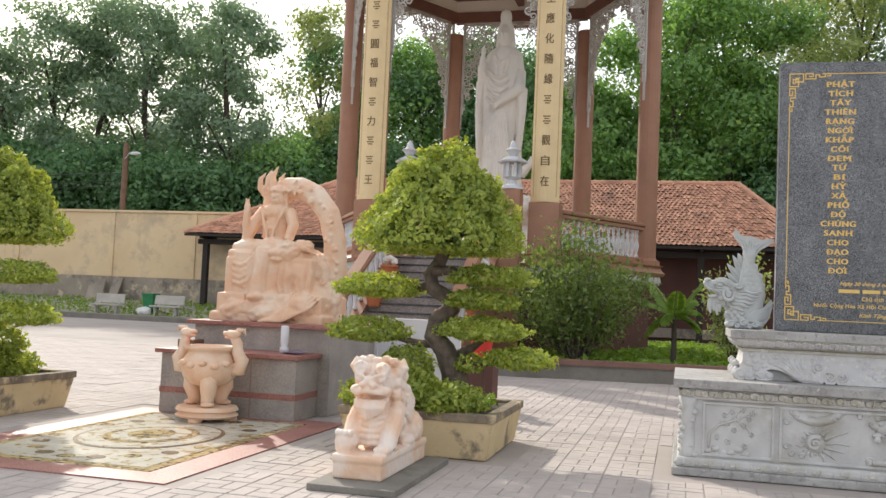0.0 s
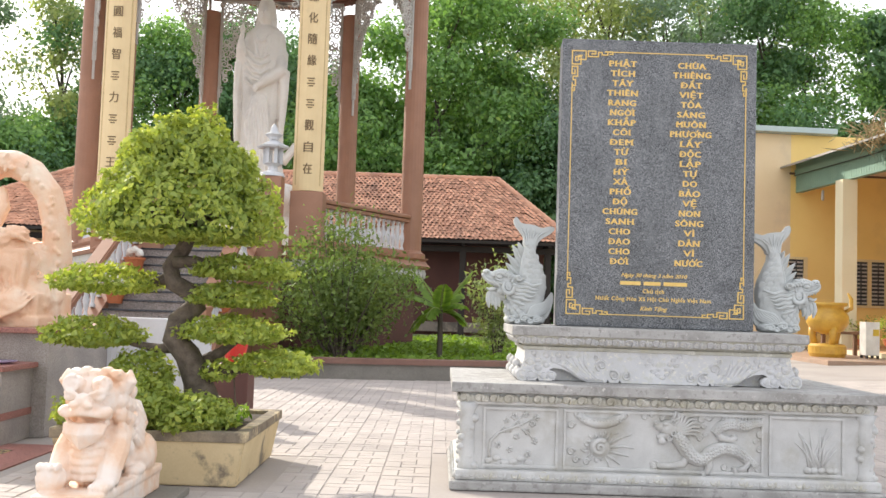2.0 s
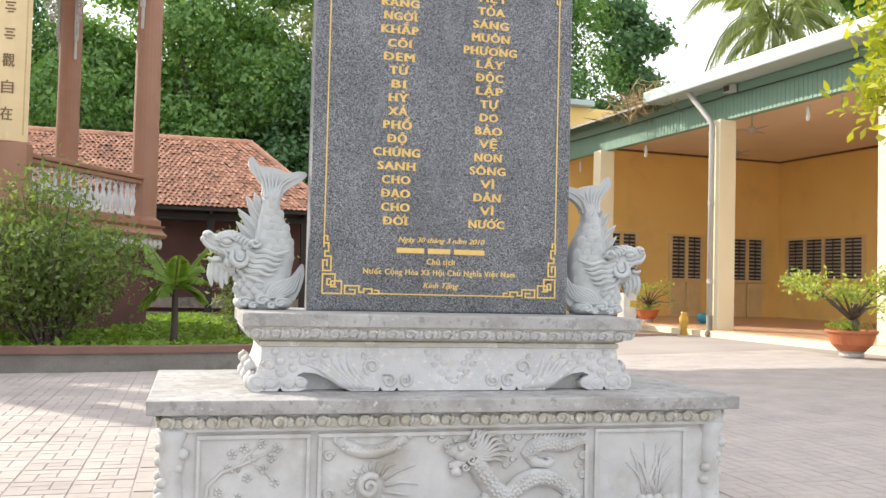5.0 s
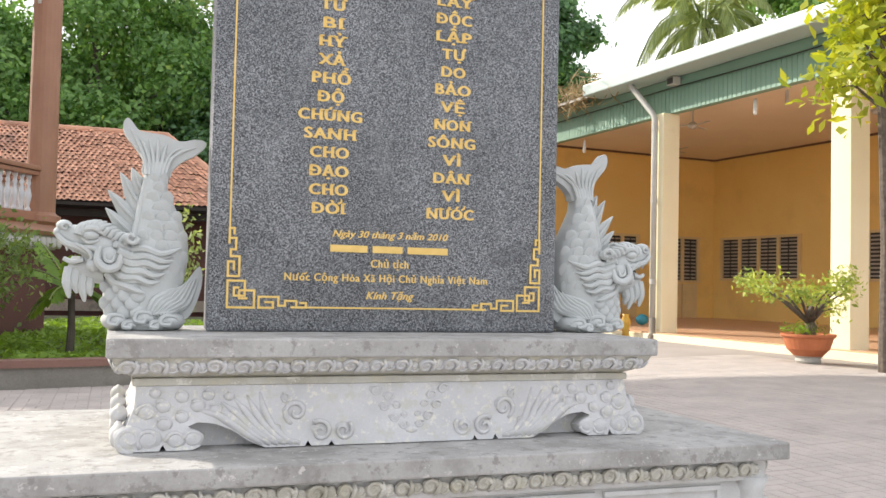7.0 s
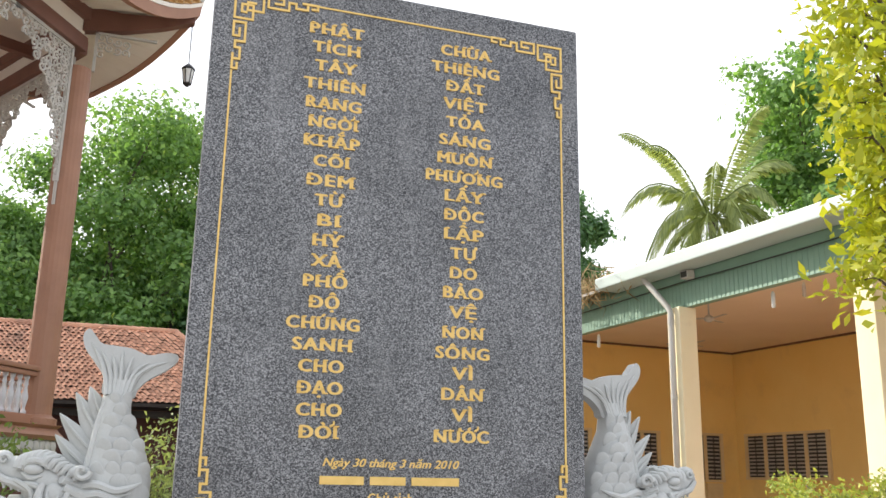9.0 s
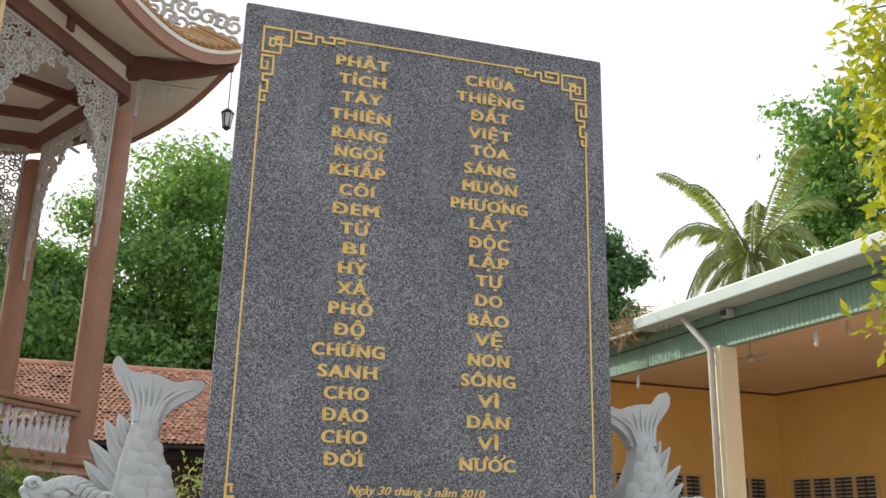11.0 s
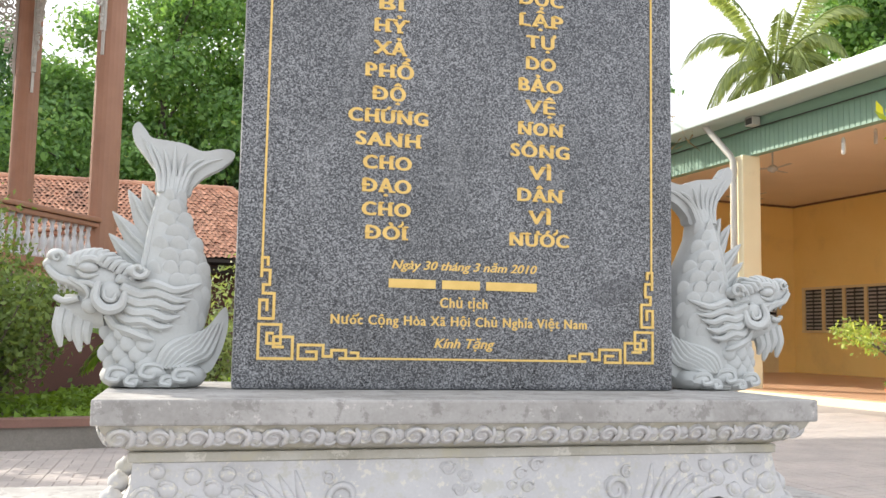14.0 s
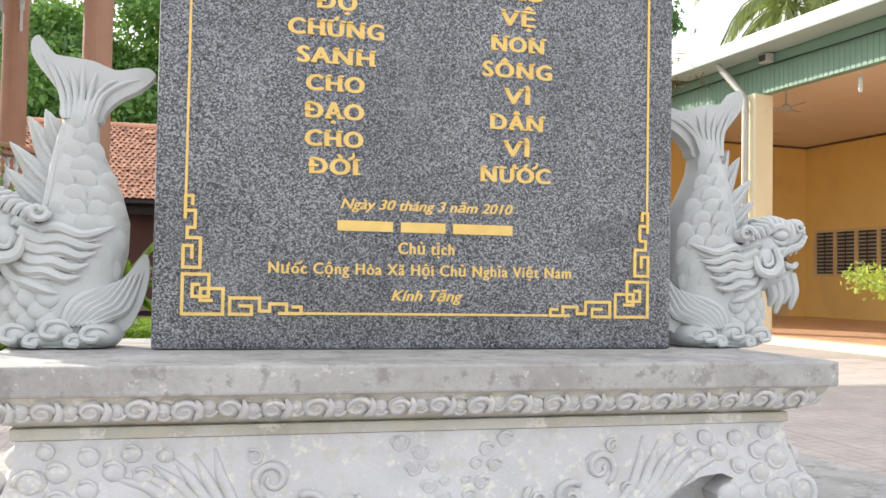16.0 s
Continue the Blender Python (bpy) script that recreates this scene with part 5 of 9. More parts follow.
for name, rings, mtl, lab in (
        ("podium_wall", ((PR + 0.15, -0.02), (PR + 0.15, 2.0)), M_redwall, "dark podium wall"),
        ("petal_band_backing", ((PR + 0.30, 2.0), (PR + 0.42, 2.12), (PR + 0.42, 2.28)), M_lace, "pale carved band"),
        ("podium_moulding", ((PR + 0.50, 2.285), (PR + 0.55, 2.36), (PR + 0.48, 2.42), (PR + 0.42, 2.50), (PR + 0.50, 2.56), (PR + 0.50, FLOOR_Z)), M_brown, "red-brown podium moulding")):
    b = bmesh.new()
    loft(b, [hexring(r, z) for r, z in rings])
    part(name, b, mtl, pav, lab)

CORNERS = {n: (PR * math.cos(radians(a)), PR * math.sin(radians(a))) for n, a in (("S1", -120), ("S2", -60), ("E", 0), ("D", 60), ("B", 120), ("A", 180))}
for n, (x, y) in CORNERS.items():
    b = bmesh.new()
    lathe(b, [(0.40, FLOOR_Z), (0.40, FLOOR_Z + 0.12), (0.32, FLOOR_Z + 0.16), (0.29, FLOOR_Z + 0.2), (0.275, BEAM_Z + 0.4)], 20, (x, y, 0))
    part("column", b, M_brown, pav, smooth=False)

# square pedestals under the two scroll columns
for n in ("S1", "S2"):
    x, y = CORNERS[n]
    part("column_pedestal", boxed(x - 0.36, y - 0.40, FLOOR_Z - 0.3, x + 0.36, y + 0.3, 3.79, bevel=0.02), M_brown, pav)

LINTEL = 10.6
# lintels, upper ring and roof
order = ["E", "D", "B", "A", "S1", "S2"]
for a, c in zip(order, order[1:] + order[:1]):
    (x0, y0), (x1, y1) = CORNERS[a], CORNERS[c]
    L = math.hypot(x1 - x0, y1 - y0)
    ang = math.degrees(math.atan2(y1 - y0, x1 - x0))
    m = pose((x0 + x1) / 2, (y0 + y1) / 2, 0, 0, 0, ang)
    part("lintel", boxed(-L / 2, -0.16, LINTEL, L / 2, 0.16, LINTEL + 0.34, bevel=0.02), M_brown_dark, pav, matrix=m)
    part("upper_beam", boxed(-L / 2, -0.18, LINTEL + 0.75, L / 2, 0.18, LINTEL + 1.15, bevel=0.02), M_brown_dark, pav, matrix=m)
    part("frieze", boxed(-L / 2, -0.04, LINTEL + 0.34, L / 2, 0.04, LINTEL + 0.75), M_soffit, pav, matrix=m)
    part("tie_beam", boxed(-0.1, -0.1, LINTEL + 0.5, 0.1, PR * 0.8, LINTEL + 0.75), M_brown_dark, pav, matrix=m)

ROOF_TOP = 16.0


def eave(i, f, out, lift=0.0):
    """A point along side i of the upswept eave, f from corner to corner."""
    r = 6.75 + out
    a0, a1 = radians(60 * i), radians(60 * (i + 1))
    x = (1 - f) * math.cos(a0) + f * math.cos(a1)
    y = (1 - f) * math.sin(a0) + f * math.sin(a1)
    w = abs(2 * f - 1)
    stretch = 1 - 0.05 * (1 - w ** 2)
    return Vector((r * x * stretch, r * y * stretch, 10.95 + 1.0 * w ** 2.6 + lift))


N = 18
fascia, tilebm, soffit, roofbm = bmesh.new(), bmesh.new(), bmesh.new(), bmesh.new()
for i in range(6):
    rows = [[], [], [], []]
    for k in range(N + 1):
        f = k / N
        o = eave(i, f, 0.0)
        rows[0].append(soffit.verts.new(Vector((o.x * 0.64, o.y * 0.64, LINTEL + 1.0))))
        rows[1].append(soffit.verts.new(o + Vector((0, 0, 0.02))))
        top = Vector((o.x * 0.06, o.y * 0.06, ROOF_TOP))
        p2 = eave(i, f, 0.12, 0.38)
        midp = p2.lerp(top, 0.5)
        midp.z -= 0.9
        rows[2].append([roofbm.verts.new(q) for q in (p2, p2.lerp(midp, 0.5) - Vector((0, 0, 0.15)), midp, top)])
    for k in range(N):
        soffit.faces.new((rows[0][k], rows[0][k + 1], rows[1][k + 1], rows[1][k]))
        for q in range(3):
            roofbm.faces.new((rows[2][k][q], rows[2][k + 1][q], rows[2][k + 1][q + 1], rows[2][k][q + 1]))
    loft(fascia, [[eave(i, k / N, -0.12, 0.0), eave(i, k / N, 0.05, 0.0), eave(i, k / N, 0.08, 0.26), eave(i, k / N, -0.12, 0.26)] for k in range(N + 1)])
for bmx in (soffit, roofbm, fascia):
    bmesh.ops.remove_doubles(bmx, verts=bmx.verts[:], dist=0.002)
    bmesh.ops.recalc_face_normals(bmx, faces=bmx.faces)
b = bmesh.new()
loft(b, [hexring(6.75 * 0.645, LINTEL + 1.005), hexring(6.75 * 0.645, LINTEL + 1.06)])
part("inner_ceiling", b, M_soffit, pav, "cream painted inner ceiling")
part("soffit", soffit, M_soffit, pav, "cream painted eave soffit")
part("roof", roofbm, M_yellowtile, pav, "yellow-brown tiled upswept roof")
part("eave_fascia", fascia, M_brown, pav, "red-brown curved eave board")
b = bmesh.new()
for i in range(6):
    loft(b, [[eave(i, k / N, -0.05, 0.262), eave(i, k / N, 0.10, 0.262), eave(i, k / N, 0.12, 0.36), eave(i, k / N, -0.05, 0.36)] for k in range(N + 1)])
bmesh.ops.recalc_face_normals(b, faces=b.faces)
part("cream_edge", b, M_soffit, pav, "cream eave edge")
for i in (0, 4, 5):
    for k in range(26):
        p = eave(i, (k + 0.5) / 26, 0.10, 0.42)
        q = eave(i, (k + 0.5) / 26, -0.9, 0.78)
        b = bmesh.new()
        tube(b, [p, q], [0.085, 0.085], 8)
        part("tile_end", b, M_yellowtile, pav)
# corner hip beams under the eaves and curved bracket panels
for i in range(6):
    a = radians(60 * i)
    ux, uy = math.cos(a), math.sin(a)
    b = bmesh.new()
    side = Vector((-uy, ux, 0)) * 0.11
    rings = []
    for f, z0, z1 in ((0.0, LINTEL + 0.5, LINTEL + 1.1), (0.35, LINTEL + 0.62, LINTEL + 1.05), (0.7, LINTEL + 0.85, LINTEL + 1.12), (1.0, 11.72, 11.98)):
        c = Vector((ux, uy, 0)) * (PR + (6.7 - PR) * f)
        rings.append([c - side + Vector((0, 0, z0)), c + side + Vector((0, 0, z0)), c + side + Vector((0, 0, z1)), c - side + Vector((0, 0, z1))])
    loft(b, rings)
    bmesh.ops.recalc_face_normals(b, faces=b.faces)
    part("hip_beam", b, M_brown_dark, pav)
    # roof ridge crest with scrolls
    b = bmesh.new()
    for k in range(36):
        f = (k // 2) / 17
        c = Vector((ux, uy, 0)) * (6.6 - 5.2 * f)
        z = 12.42 + 0.9 * f + 1.7 * f * f + 0.42 * (k % 2)
        t0 = bmesh.new()
        curl(t0, (0, 0, 0), 0.25, 1.4, 0.24, 14, flip=1 if k % 3 else -1, start=k * 1.1)
        me = bpy.data.meshes.new("t")
        t0.transform(Matrix.Translation(c + Vector((0, 0, z))) @ Matrix.Rotation(a, 4, "Z"))
        t0.to_mesh(me)
        t0.free()
        b.from_mesh(me)
        bpy.data.meshes.remove(me)
    part("ridge_crest", b, M_lace, pav, "grey scrolled ridge crest")


def fret_bracket():
    """Pierced scroll bracket, u from the column outwards, hung under a lintel."""
    b = bmesh.new()
    r2 = random.Random(5)
    inside = []
    for k in range(1300):
        u, z = r2.random() * 1.95, -r2.random() * 3.0
        lim = 0.48 + 1.7 * max(0.0, 1 + z / 1.5) ** 1.4 if z > -1.5 else 0.14 + 0.40 * max(0.0, (z + 3.0) / 1.85)
        if u < lim and all((u - a) ** 2 + (z - c) ** 2 > 0.0175 for a, c in inside):
            inside.append((u, z))
    for i, (u, z) in enumerate(inside):
        curl(b, (u, 0, z), 0.112, 1.3, 0.27, 12, flip=1 if i % 2 else -1, start=i * 1.9, y_out=0)
    return b


def fret_frame():
    b = bmesh.new()
    box(b, 0.0, -0.05, -3.05, 0.07, 0.05, 0.0)
    box(b, 0.0, -0.05, -0.07, 2.0, 0.05, 0.0)
    box(b, 0.0, -0.03, -3.55, 0.035, 0.03, -3.05)
    return b


fret_me = frame_me = None
for a, c in zip(order, order[1:] + order[:1]):
    for p, q in ((a, c), (c, a)):
        (x0, y0), (x1, y1) = CORNERS[p], CORNERS[q]
        d = Vector((x1 - x0, y1 - y0, 0)).normalized()
        ang = math.degrees(math.atan2(d.y, d.x))
        m = pose(x0 + d.x * 0.28, y0 + d.y * 0.28, LINTEL, 0, 0, ang)
        if fret_me is None:
            f = part("fretwork", fret_bracket(), M_lace, pav, "grey-white pierced scroll fretwork", matrix=m)
            g = part("fretwork_frame", fret_frame(), M_lace, pav, matrix=m)
            fret_me, frame_me = f.data, g.data
        else:
            tagged(piece("fretwork", fret_me, pav, m), "grey-white pierced scroll fretwork")
            piece("fretwork_frame", frame_me, pav, m)
# small outer brackets under the eave
for i in range(6):
    a = radians(60 * i)
    b = bmesh.new()
    for k in range(9):
        curl(b, (0.14 + 0.17 * (k % 4), 0, -0.12 - 0.2 * (k // 4) - 0.03 * (k % 4)), 0.10, 1.2, 0.24, 10, start=k * 1.7, y_out=0)
    box(b, 0, -0.04, -0.95, 0.06, 0.04, 0.0)
    box(b, 0, -0.04, -0.05, 1.3, 0.04, 0.0)
    part("eave_bracket", b, M_lace, pav, matrix=pose((PR + 0.27) * math.cos(a), (PR + 0.27) * math.sin(a), LINTEL + 0.55, 0, 0, 60 * i))

# lanterns hanging from the eave corners
for i in (0, 5):
    tip = eave(i, 0.0, -0.1)
    lan = thing("hanging_lantern", "small black metal lantern hanging from the eave corner", "lantern", (PC[0] + tip.x, PC[1] + tip.y, tip.z), group="eave lanterns")
    b = bmesh.new()
    tube(b, [(0, 0, 0.05), (0, 0, -1.25)], 0.012, 5)
    part("chain", b, M_black, lan)
    b = bmesh.new()
    lathe(b, [(0.02, -1.22), (0.09, -1.27), (0.15, -1.33), (0.16, -1.36), (0.05, -1.36)], 6)
    part("cap", b, M_black, lan)
    b = bmesh.new()
    lathe(b, [(0.125, -1.37), (0.08, -1.68), (0.02, -1.70)], 6)
    part("glass", b, M_glass_white, lan)
    for k in range(6):
        aa = radians(60 * k)
        b = bmesh.new()
        tube(b, [(0.13 * math.cos(aa), 0.13 * math.sin(aa), -1.36), (0.085 * math.cos(aa), 0.085 * math.sin(aa), -1.70)], 0.012, 5)
        part("bar", b, M_black, lan)
    b = bmesh.new()
    lathe(b, [(0.09, -1.69), (0.1, -1.72), (0.03, -1.78)], 6)
    part("base", b, M_black, lan)

# balustrades round the platform
prof = [(0.055, 0), (0.055, 0.05), (0.035, 0.08), (0.03, 0.12), (0.062, 0.28), (0.066, 0.34), (0.045, 0.42), (0.03, 0.52), (0.05, 0.58), (0.035, 0.60), (0.035, 0.66), (0.055, 0.69), (0.055, 0.74)]
bal_me = None
for a, c in (("S2", "E"), ("E", "D"), ("D", "B"), ("B", "A"), ("A", "S1")):
    (x0, y0), (x1, y1) = CORNERS[a], CORNERS[c]
    L = math.hypot(x1 - x0, y1 - y0)
    ang = math.degrees(math.atan2(y1 - y0, x1 - x0))
    m = pose((x0 + x1) / 2, (y0 + y1) / 2, 0, 0, 0, ang)
    b = bmesh.new()
    box(b, -L / 2, -0.16, RAIL_Z - 0.10, L / 2, 0.16, RAIL_Z, bevel=0.03)
    box(b, -L / 2, -0.12, RAIL_Z - 0.20, L / 2, 0.12, RAIL_Z - 0.11, bevel=0.02)
    part("handrail", b, M_brown, pav, matrix=m)
    part("bottom_rail", boxed(-L / 2, -0.14, FLOOR_Z, L / 2, 0.14, FLOOR_Z + 0.19, bevel=0.02), M_brown, pav, matrix=m)
    n_b = 17
    for k in range(n_b):
        u = -L / 2 + 0.42 + (L - 0.84) * k / (n_b - 1)
        mm = m @ pose(u, 0, FLOOR_Z + 0.19)
        if bal_me is None:
            b = bmesh.new()
            lathe(b, prof, 10)
            bal_me = part("baluster", b, M_baluster, pav, "pale turned baluster", smooth=True, matrix=mm).data
        else:
            piece("baluster", bal_me, pav, mm)

# lotus petals on the podium band
b = bmesh.new()
blob(b, (0, 0, 0), (0.10, 0.05, 0.13), 2)
pm = part("podium_petal", b, M_lace, pav, smooth=True, matrix=pose(0, -(PR + 0.42) * 0.866, 2.14)).data
for i in (4, 5, 0):
    a0, a1 = radians(60 * i), radians(60 * (i + 1))
    for k in range(26):
        f = (k + 0.5) / 26
        r = PR + 0.42
        x, y = r * ((1 - f) * math.cos(a0) + f * math.cos(a1)), r * ((1 - f) * math.sin(a0) + f * math.sin(a1))
        piece("podium_petal", pm, pav, pose(x, y, 2.15, 0, 0, 60 * i + 120))

# long vertical scroll boards on the two front columns
GLYPHS = {"S1": ["", "", "", "金", "", "", "圓", "福", "智", "", "力", "", "", "王"], "S2": ["", "", "", "生", "應", "化", "隨", "緣", "", "", "觀", "自", "在"]}
for n in ("S1", "S2"):
    x, y = CORNERS[n]
    sb = thing("scroll_board", "cream-yellow vertical board with brown brushed characters", "sign board", (PC[0] + x, PC[1] + y - 0.42, 3.80), group="paired scroll boards")
    b = bmesh.new()
    rings = []
    for u in np.linspace(-0.34, 0.34, 9):
        yy = 0.16 * (u / 0.34) ** 2
        rings.append([(u, yy, 0), (u, yy + 0.04, 0), (u, yy + 0.04, 7.2), (u, yy, 7.2)])
    loft(b, rings)
    bmesh.ops.recalc_face_normals(b, faces=b.faces)
    part("board", b, M_scroll, sb)
    for u in (-0.27, 0.27):
        part("border_strip", boxed(u - 0.012, 0.16 * (u / 0.34) ** 2 - 0.008, 0.12, u + 0.012, 0.12, 7.1), mat("dark_cream_line", (0.60, 0.44, 0.22), None, 0.6, 5, 40, 0.05), sb)
    glyphs = GLYPHS[n]
    for k, g in enumerate(reversed(glyphs)):
        z = 0.48 + k * 0.485
        if g:
            lettering("character", g, 0.0, z, 0.19, 0.20, sb, M_ink, bold=0.02, y=-0.006)
        else:
            for dz, w in ((0.085, 0.17), (0.03, 0.11), (-0.03, 0.18), (-0.085, 0.10)):
                part("ink_bar", boxed(-w / 2, -0.008, z + dz - 0.012, w / 2, 0.02, z + dz + 0.012), M_ink, sb)

# standing robed white figure on a lotus base
lot = thing("lotus_base", "white stone lotus base in the pavilion", "pedestal", (-4.22, 25.1, FLOOR_Z - 0.02))
b = bmesh.new()
lathe(b, [(1.25, 0), (1.25, 0.5), (1.0, 0.6), (0.9, 1.0), (1.1, 1.35), (1.15, 1.75), (0.9, 1.86)], 28)
part("drum", b, M_white_stone, lot, smooth=False)
for k in range(16):
    a = 2 * math.pi * k / 16
    b = bmesh.new()
    blob(b, (1.12 * math.cos(a), 1.12 * math.sin(a), 1.5), (0.22, 0.22, 0.3), 2)
    part("petal", b, M_white_stone, lot, smooth=True)
b = bmesh.new()
rings = []
for z, rx, ry, dx in ((0, 0.66, 0.5, 0.10), (0.12, 0.68, 0.52, 0.09), (0.7, 0.60, 0.46, 0.03), (1.6, 0.60, 0.42, -0.02), (2.4, 0.68, 0.42, -0.01), (3.1, 0.70, 0.46, 0.02), (3.6, 0.64, 0.42, 0.03), (3.95, 0.60, 0.38, 0.04), (4.10, 0.50, 0.32, 0.04), (4.2, 0.32, 0.26, 0.03), (4.26, 0.18, 0.18, 0.03)):
    ring = []
    for k in range(64):
        a = 2 * math.pi * k / 64
        fold = 1 + (0.035 if z < 3.4 else 0.01) * math.sin(9 * a + 1.1 * z) + 0.02 * math.sin(17 * a - 0.8 * z)
        ring.append((dx + rx * fold * math.cos(a), ry * fold * math.sin(a), z))
    rings.append(ring)
loft(b, rings)
tube(b, [(0.03, 0.0, 4.05), (0.03, 0.0, 4.35)], [0.17, 0.15], 12)
blob(b, (0.03, 0.08, 4.2), (0.25, 0.16, 0.32), 3)
blob(b, (0.03, -0.12, 4.54), (0.21, 0.25, 0.31), 3)
blob(b, (0.03, 0.10, 4.70), (0.28, 0.26, 0.40), 3, 0.04, 3)
blob(b, (0.03, 0.0, 5.12), (0.19, 0.20, 0.26), 3)
tube(b, [(0.03, -0.35, 4.62), (0.03, -0.41, 4.51), (0.03, -0.36, 4.47)], [0.03, 0.04, 0.03], 8)
blob(b, (0.03, -0.34, 4.40), (0.075, 0.03, 0.025), 2)
for s in (-1, 1):
    blob(b, (0.03 + s * 0.09, -0.325, 4.60), (0.065, 0.04, 0.022), 2)
    tube(b, [(0.03 + s * 0.15, -0.24, 4.68), (0.03 + s * 0.09, -0.285, 4.665), (0.03 + s * 0.03, -0.29, 4.63)], [0.015, 0.02, 0.015], 6)
    # veil falling over the shoulders
    tube(b, [(0.03 + s * 0.20, 0.06, 4.85), (0.03 + s * 0.25, 0.08, 4.5), (0.03 + s * 0.26, 0.06, 4.24), (0.03 + s * 0.46, 0.0, 4.0), (0.03 + s * 0.58, -0.05, 3.35)], [0.06, 0.065, 0.07, 0.13, 0.14], 12)
    tube(b, [(0.03 + s * 0.27, -0.22, 4.1), (0.03 + s * 0.20, -0.40, 3.7), (0.03 + s * 0.10, -0.47, 3.3)], [0.05, 0.06, 0.05], 8)
tube(b, [(-0.44, -0.1, 3.7), (-0.60, -0.3, 3.2), (-0.60, -0.42, 3.5), (-0.57, -0.42, 3.9)], [0.2, 0.2, 0.13, 0.08], 12)
blob(b, (-0.56, -0.43, 4.03), (0.08, 0.06, 0.15), 2)
tube(b, [(-0.55, -0.42, 4.1), (-0.53, -0.43, 4.24)], [0.035, 0.02], 6)
tube(b, [(0.58, -0.1, 3.5), (0.62, -0.34, 2.95), (0.25, -0.52, 2.68), (-0.02, -0.56, 2.5)], [0.2, 0.2, 0.14, 0.08], 12)
blob(b, (-0.08, -0.57, 2.45), (0.09, 0.06, 0.12), 2)
# necklace, sash and curving folds
tube(b, [(-0.2, -0.36, 3.95), (-0.1, -0.43, 3.78), (0.03, -0.45, 3.72), (0.16, -0.43, 3.78), (0.26, -0.36, 3.95)], 0.03, 7)
for k in range(5):
    z = 3.35 - 0.2 * k
    tube(b, [(-0.45, -0.36, z + 0.2), (-0.2, -0.47, z - 0.02), (0.05, -0.50, z - 0.10), (0.32, -0.46, z + 0.06)], [0.03, 0.045, 0.045, 0.02], 7)
for k in range(7):
    u = -0.42 + 0.13 * k
    tube(b, [(u * 0.5 + 0.05, -0.43, 2.3), (u * 0.9, -0.44, 1.6), (u * 0.8 + 0.05, -0.45, 0.9), (u * 1.15 + 0.1, -0.50, 0.06)], [0.02, 0.05, 0.05, 0.04], 7)
tube(b, [(-0.66, -0.2, 3.2), (-0.70, -0.22, 2.3), (-0.66, -0.2, 1.2), (-0.60, -0.1, 0.2)], [0.16, 0.12, 0.09, 0.05], 8)
tube(b, [(0.68, -0.2, 3.0), (0.70, -0.25, 2.2), (0.66, -0.25, 1.3), (0.72, -0.2, 0.7)], [0.2, 0.15, 0.10, 0.05], 8)
tube(b, [(0.5, -0.1, 0.8), (0.8, -0.1, 0.65), (1.02, -0.1, 0.9), (1.06, -0.1, 1.1)], [0.2, 0.17, 0.12, 0.04], 8)
for v in b.verts:
    v.co.x *= 0.88
gy = part("standing_robed_statue", b, M_white_stone, None, smooth=True)
carved(gy, 0.022, 1, 0.02, 0.25)
gy.matrix_basis = pose(-4.22, 25.1, 4.42)
tagged(gy, "tall white stone standing robed statue under the pavilion", "statue")

# ---- stairs ----
stairs = thing("front_stairs", "straight grey granite stairs up to the pavilion", "stairs", (-4.65, 0, 0))
N_ST, RISE, RUN, Y_TOP = 14, 2.57 / 14, 0.30, 21.05
for k in range(N_ST):
    z1 = 2.57 - k * RISE
    y0 = Y_TOP - (k + 1) * RUN
    st = part("step", boxed(-1.06, y0, z1 - RISE, 1.06, Y_TOP, z1 - 0.036), M_step, stairs)
    part("tread", boxed(-1.07, y0 - 0.03, z1 - 0.034, 1.07, y0 + RUN, z1, bevel=0.006), M_step_dark, stairs, "dark polished tread")
Y_BOT = Y_TOP - N_ST * RUN
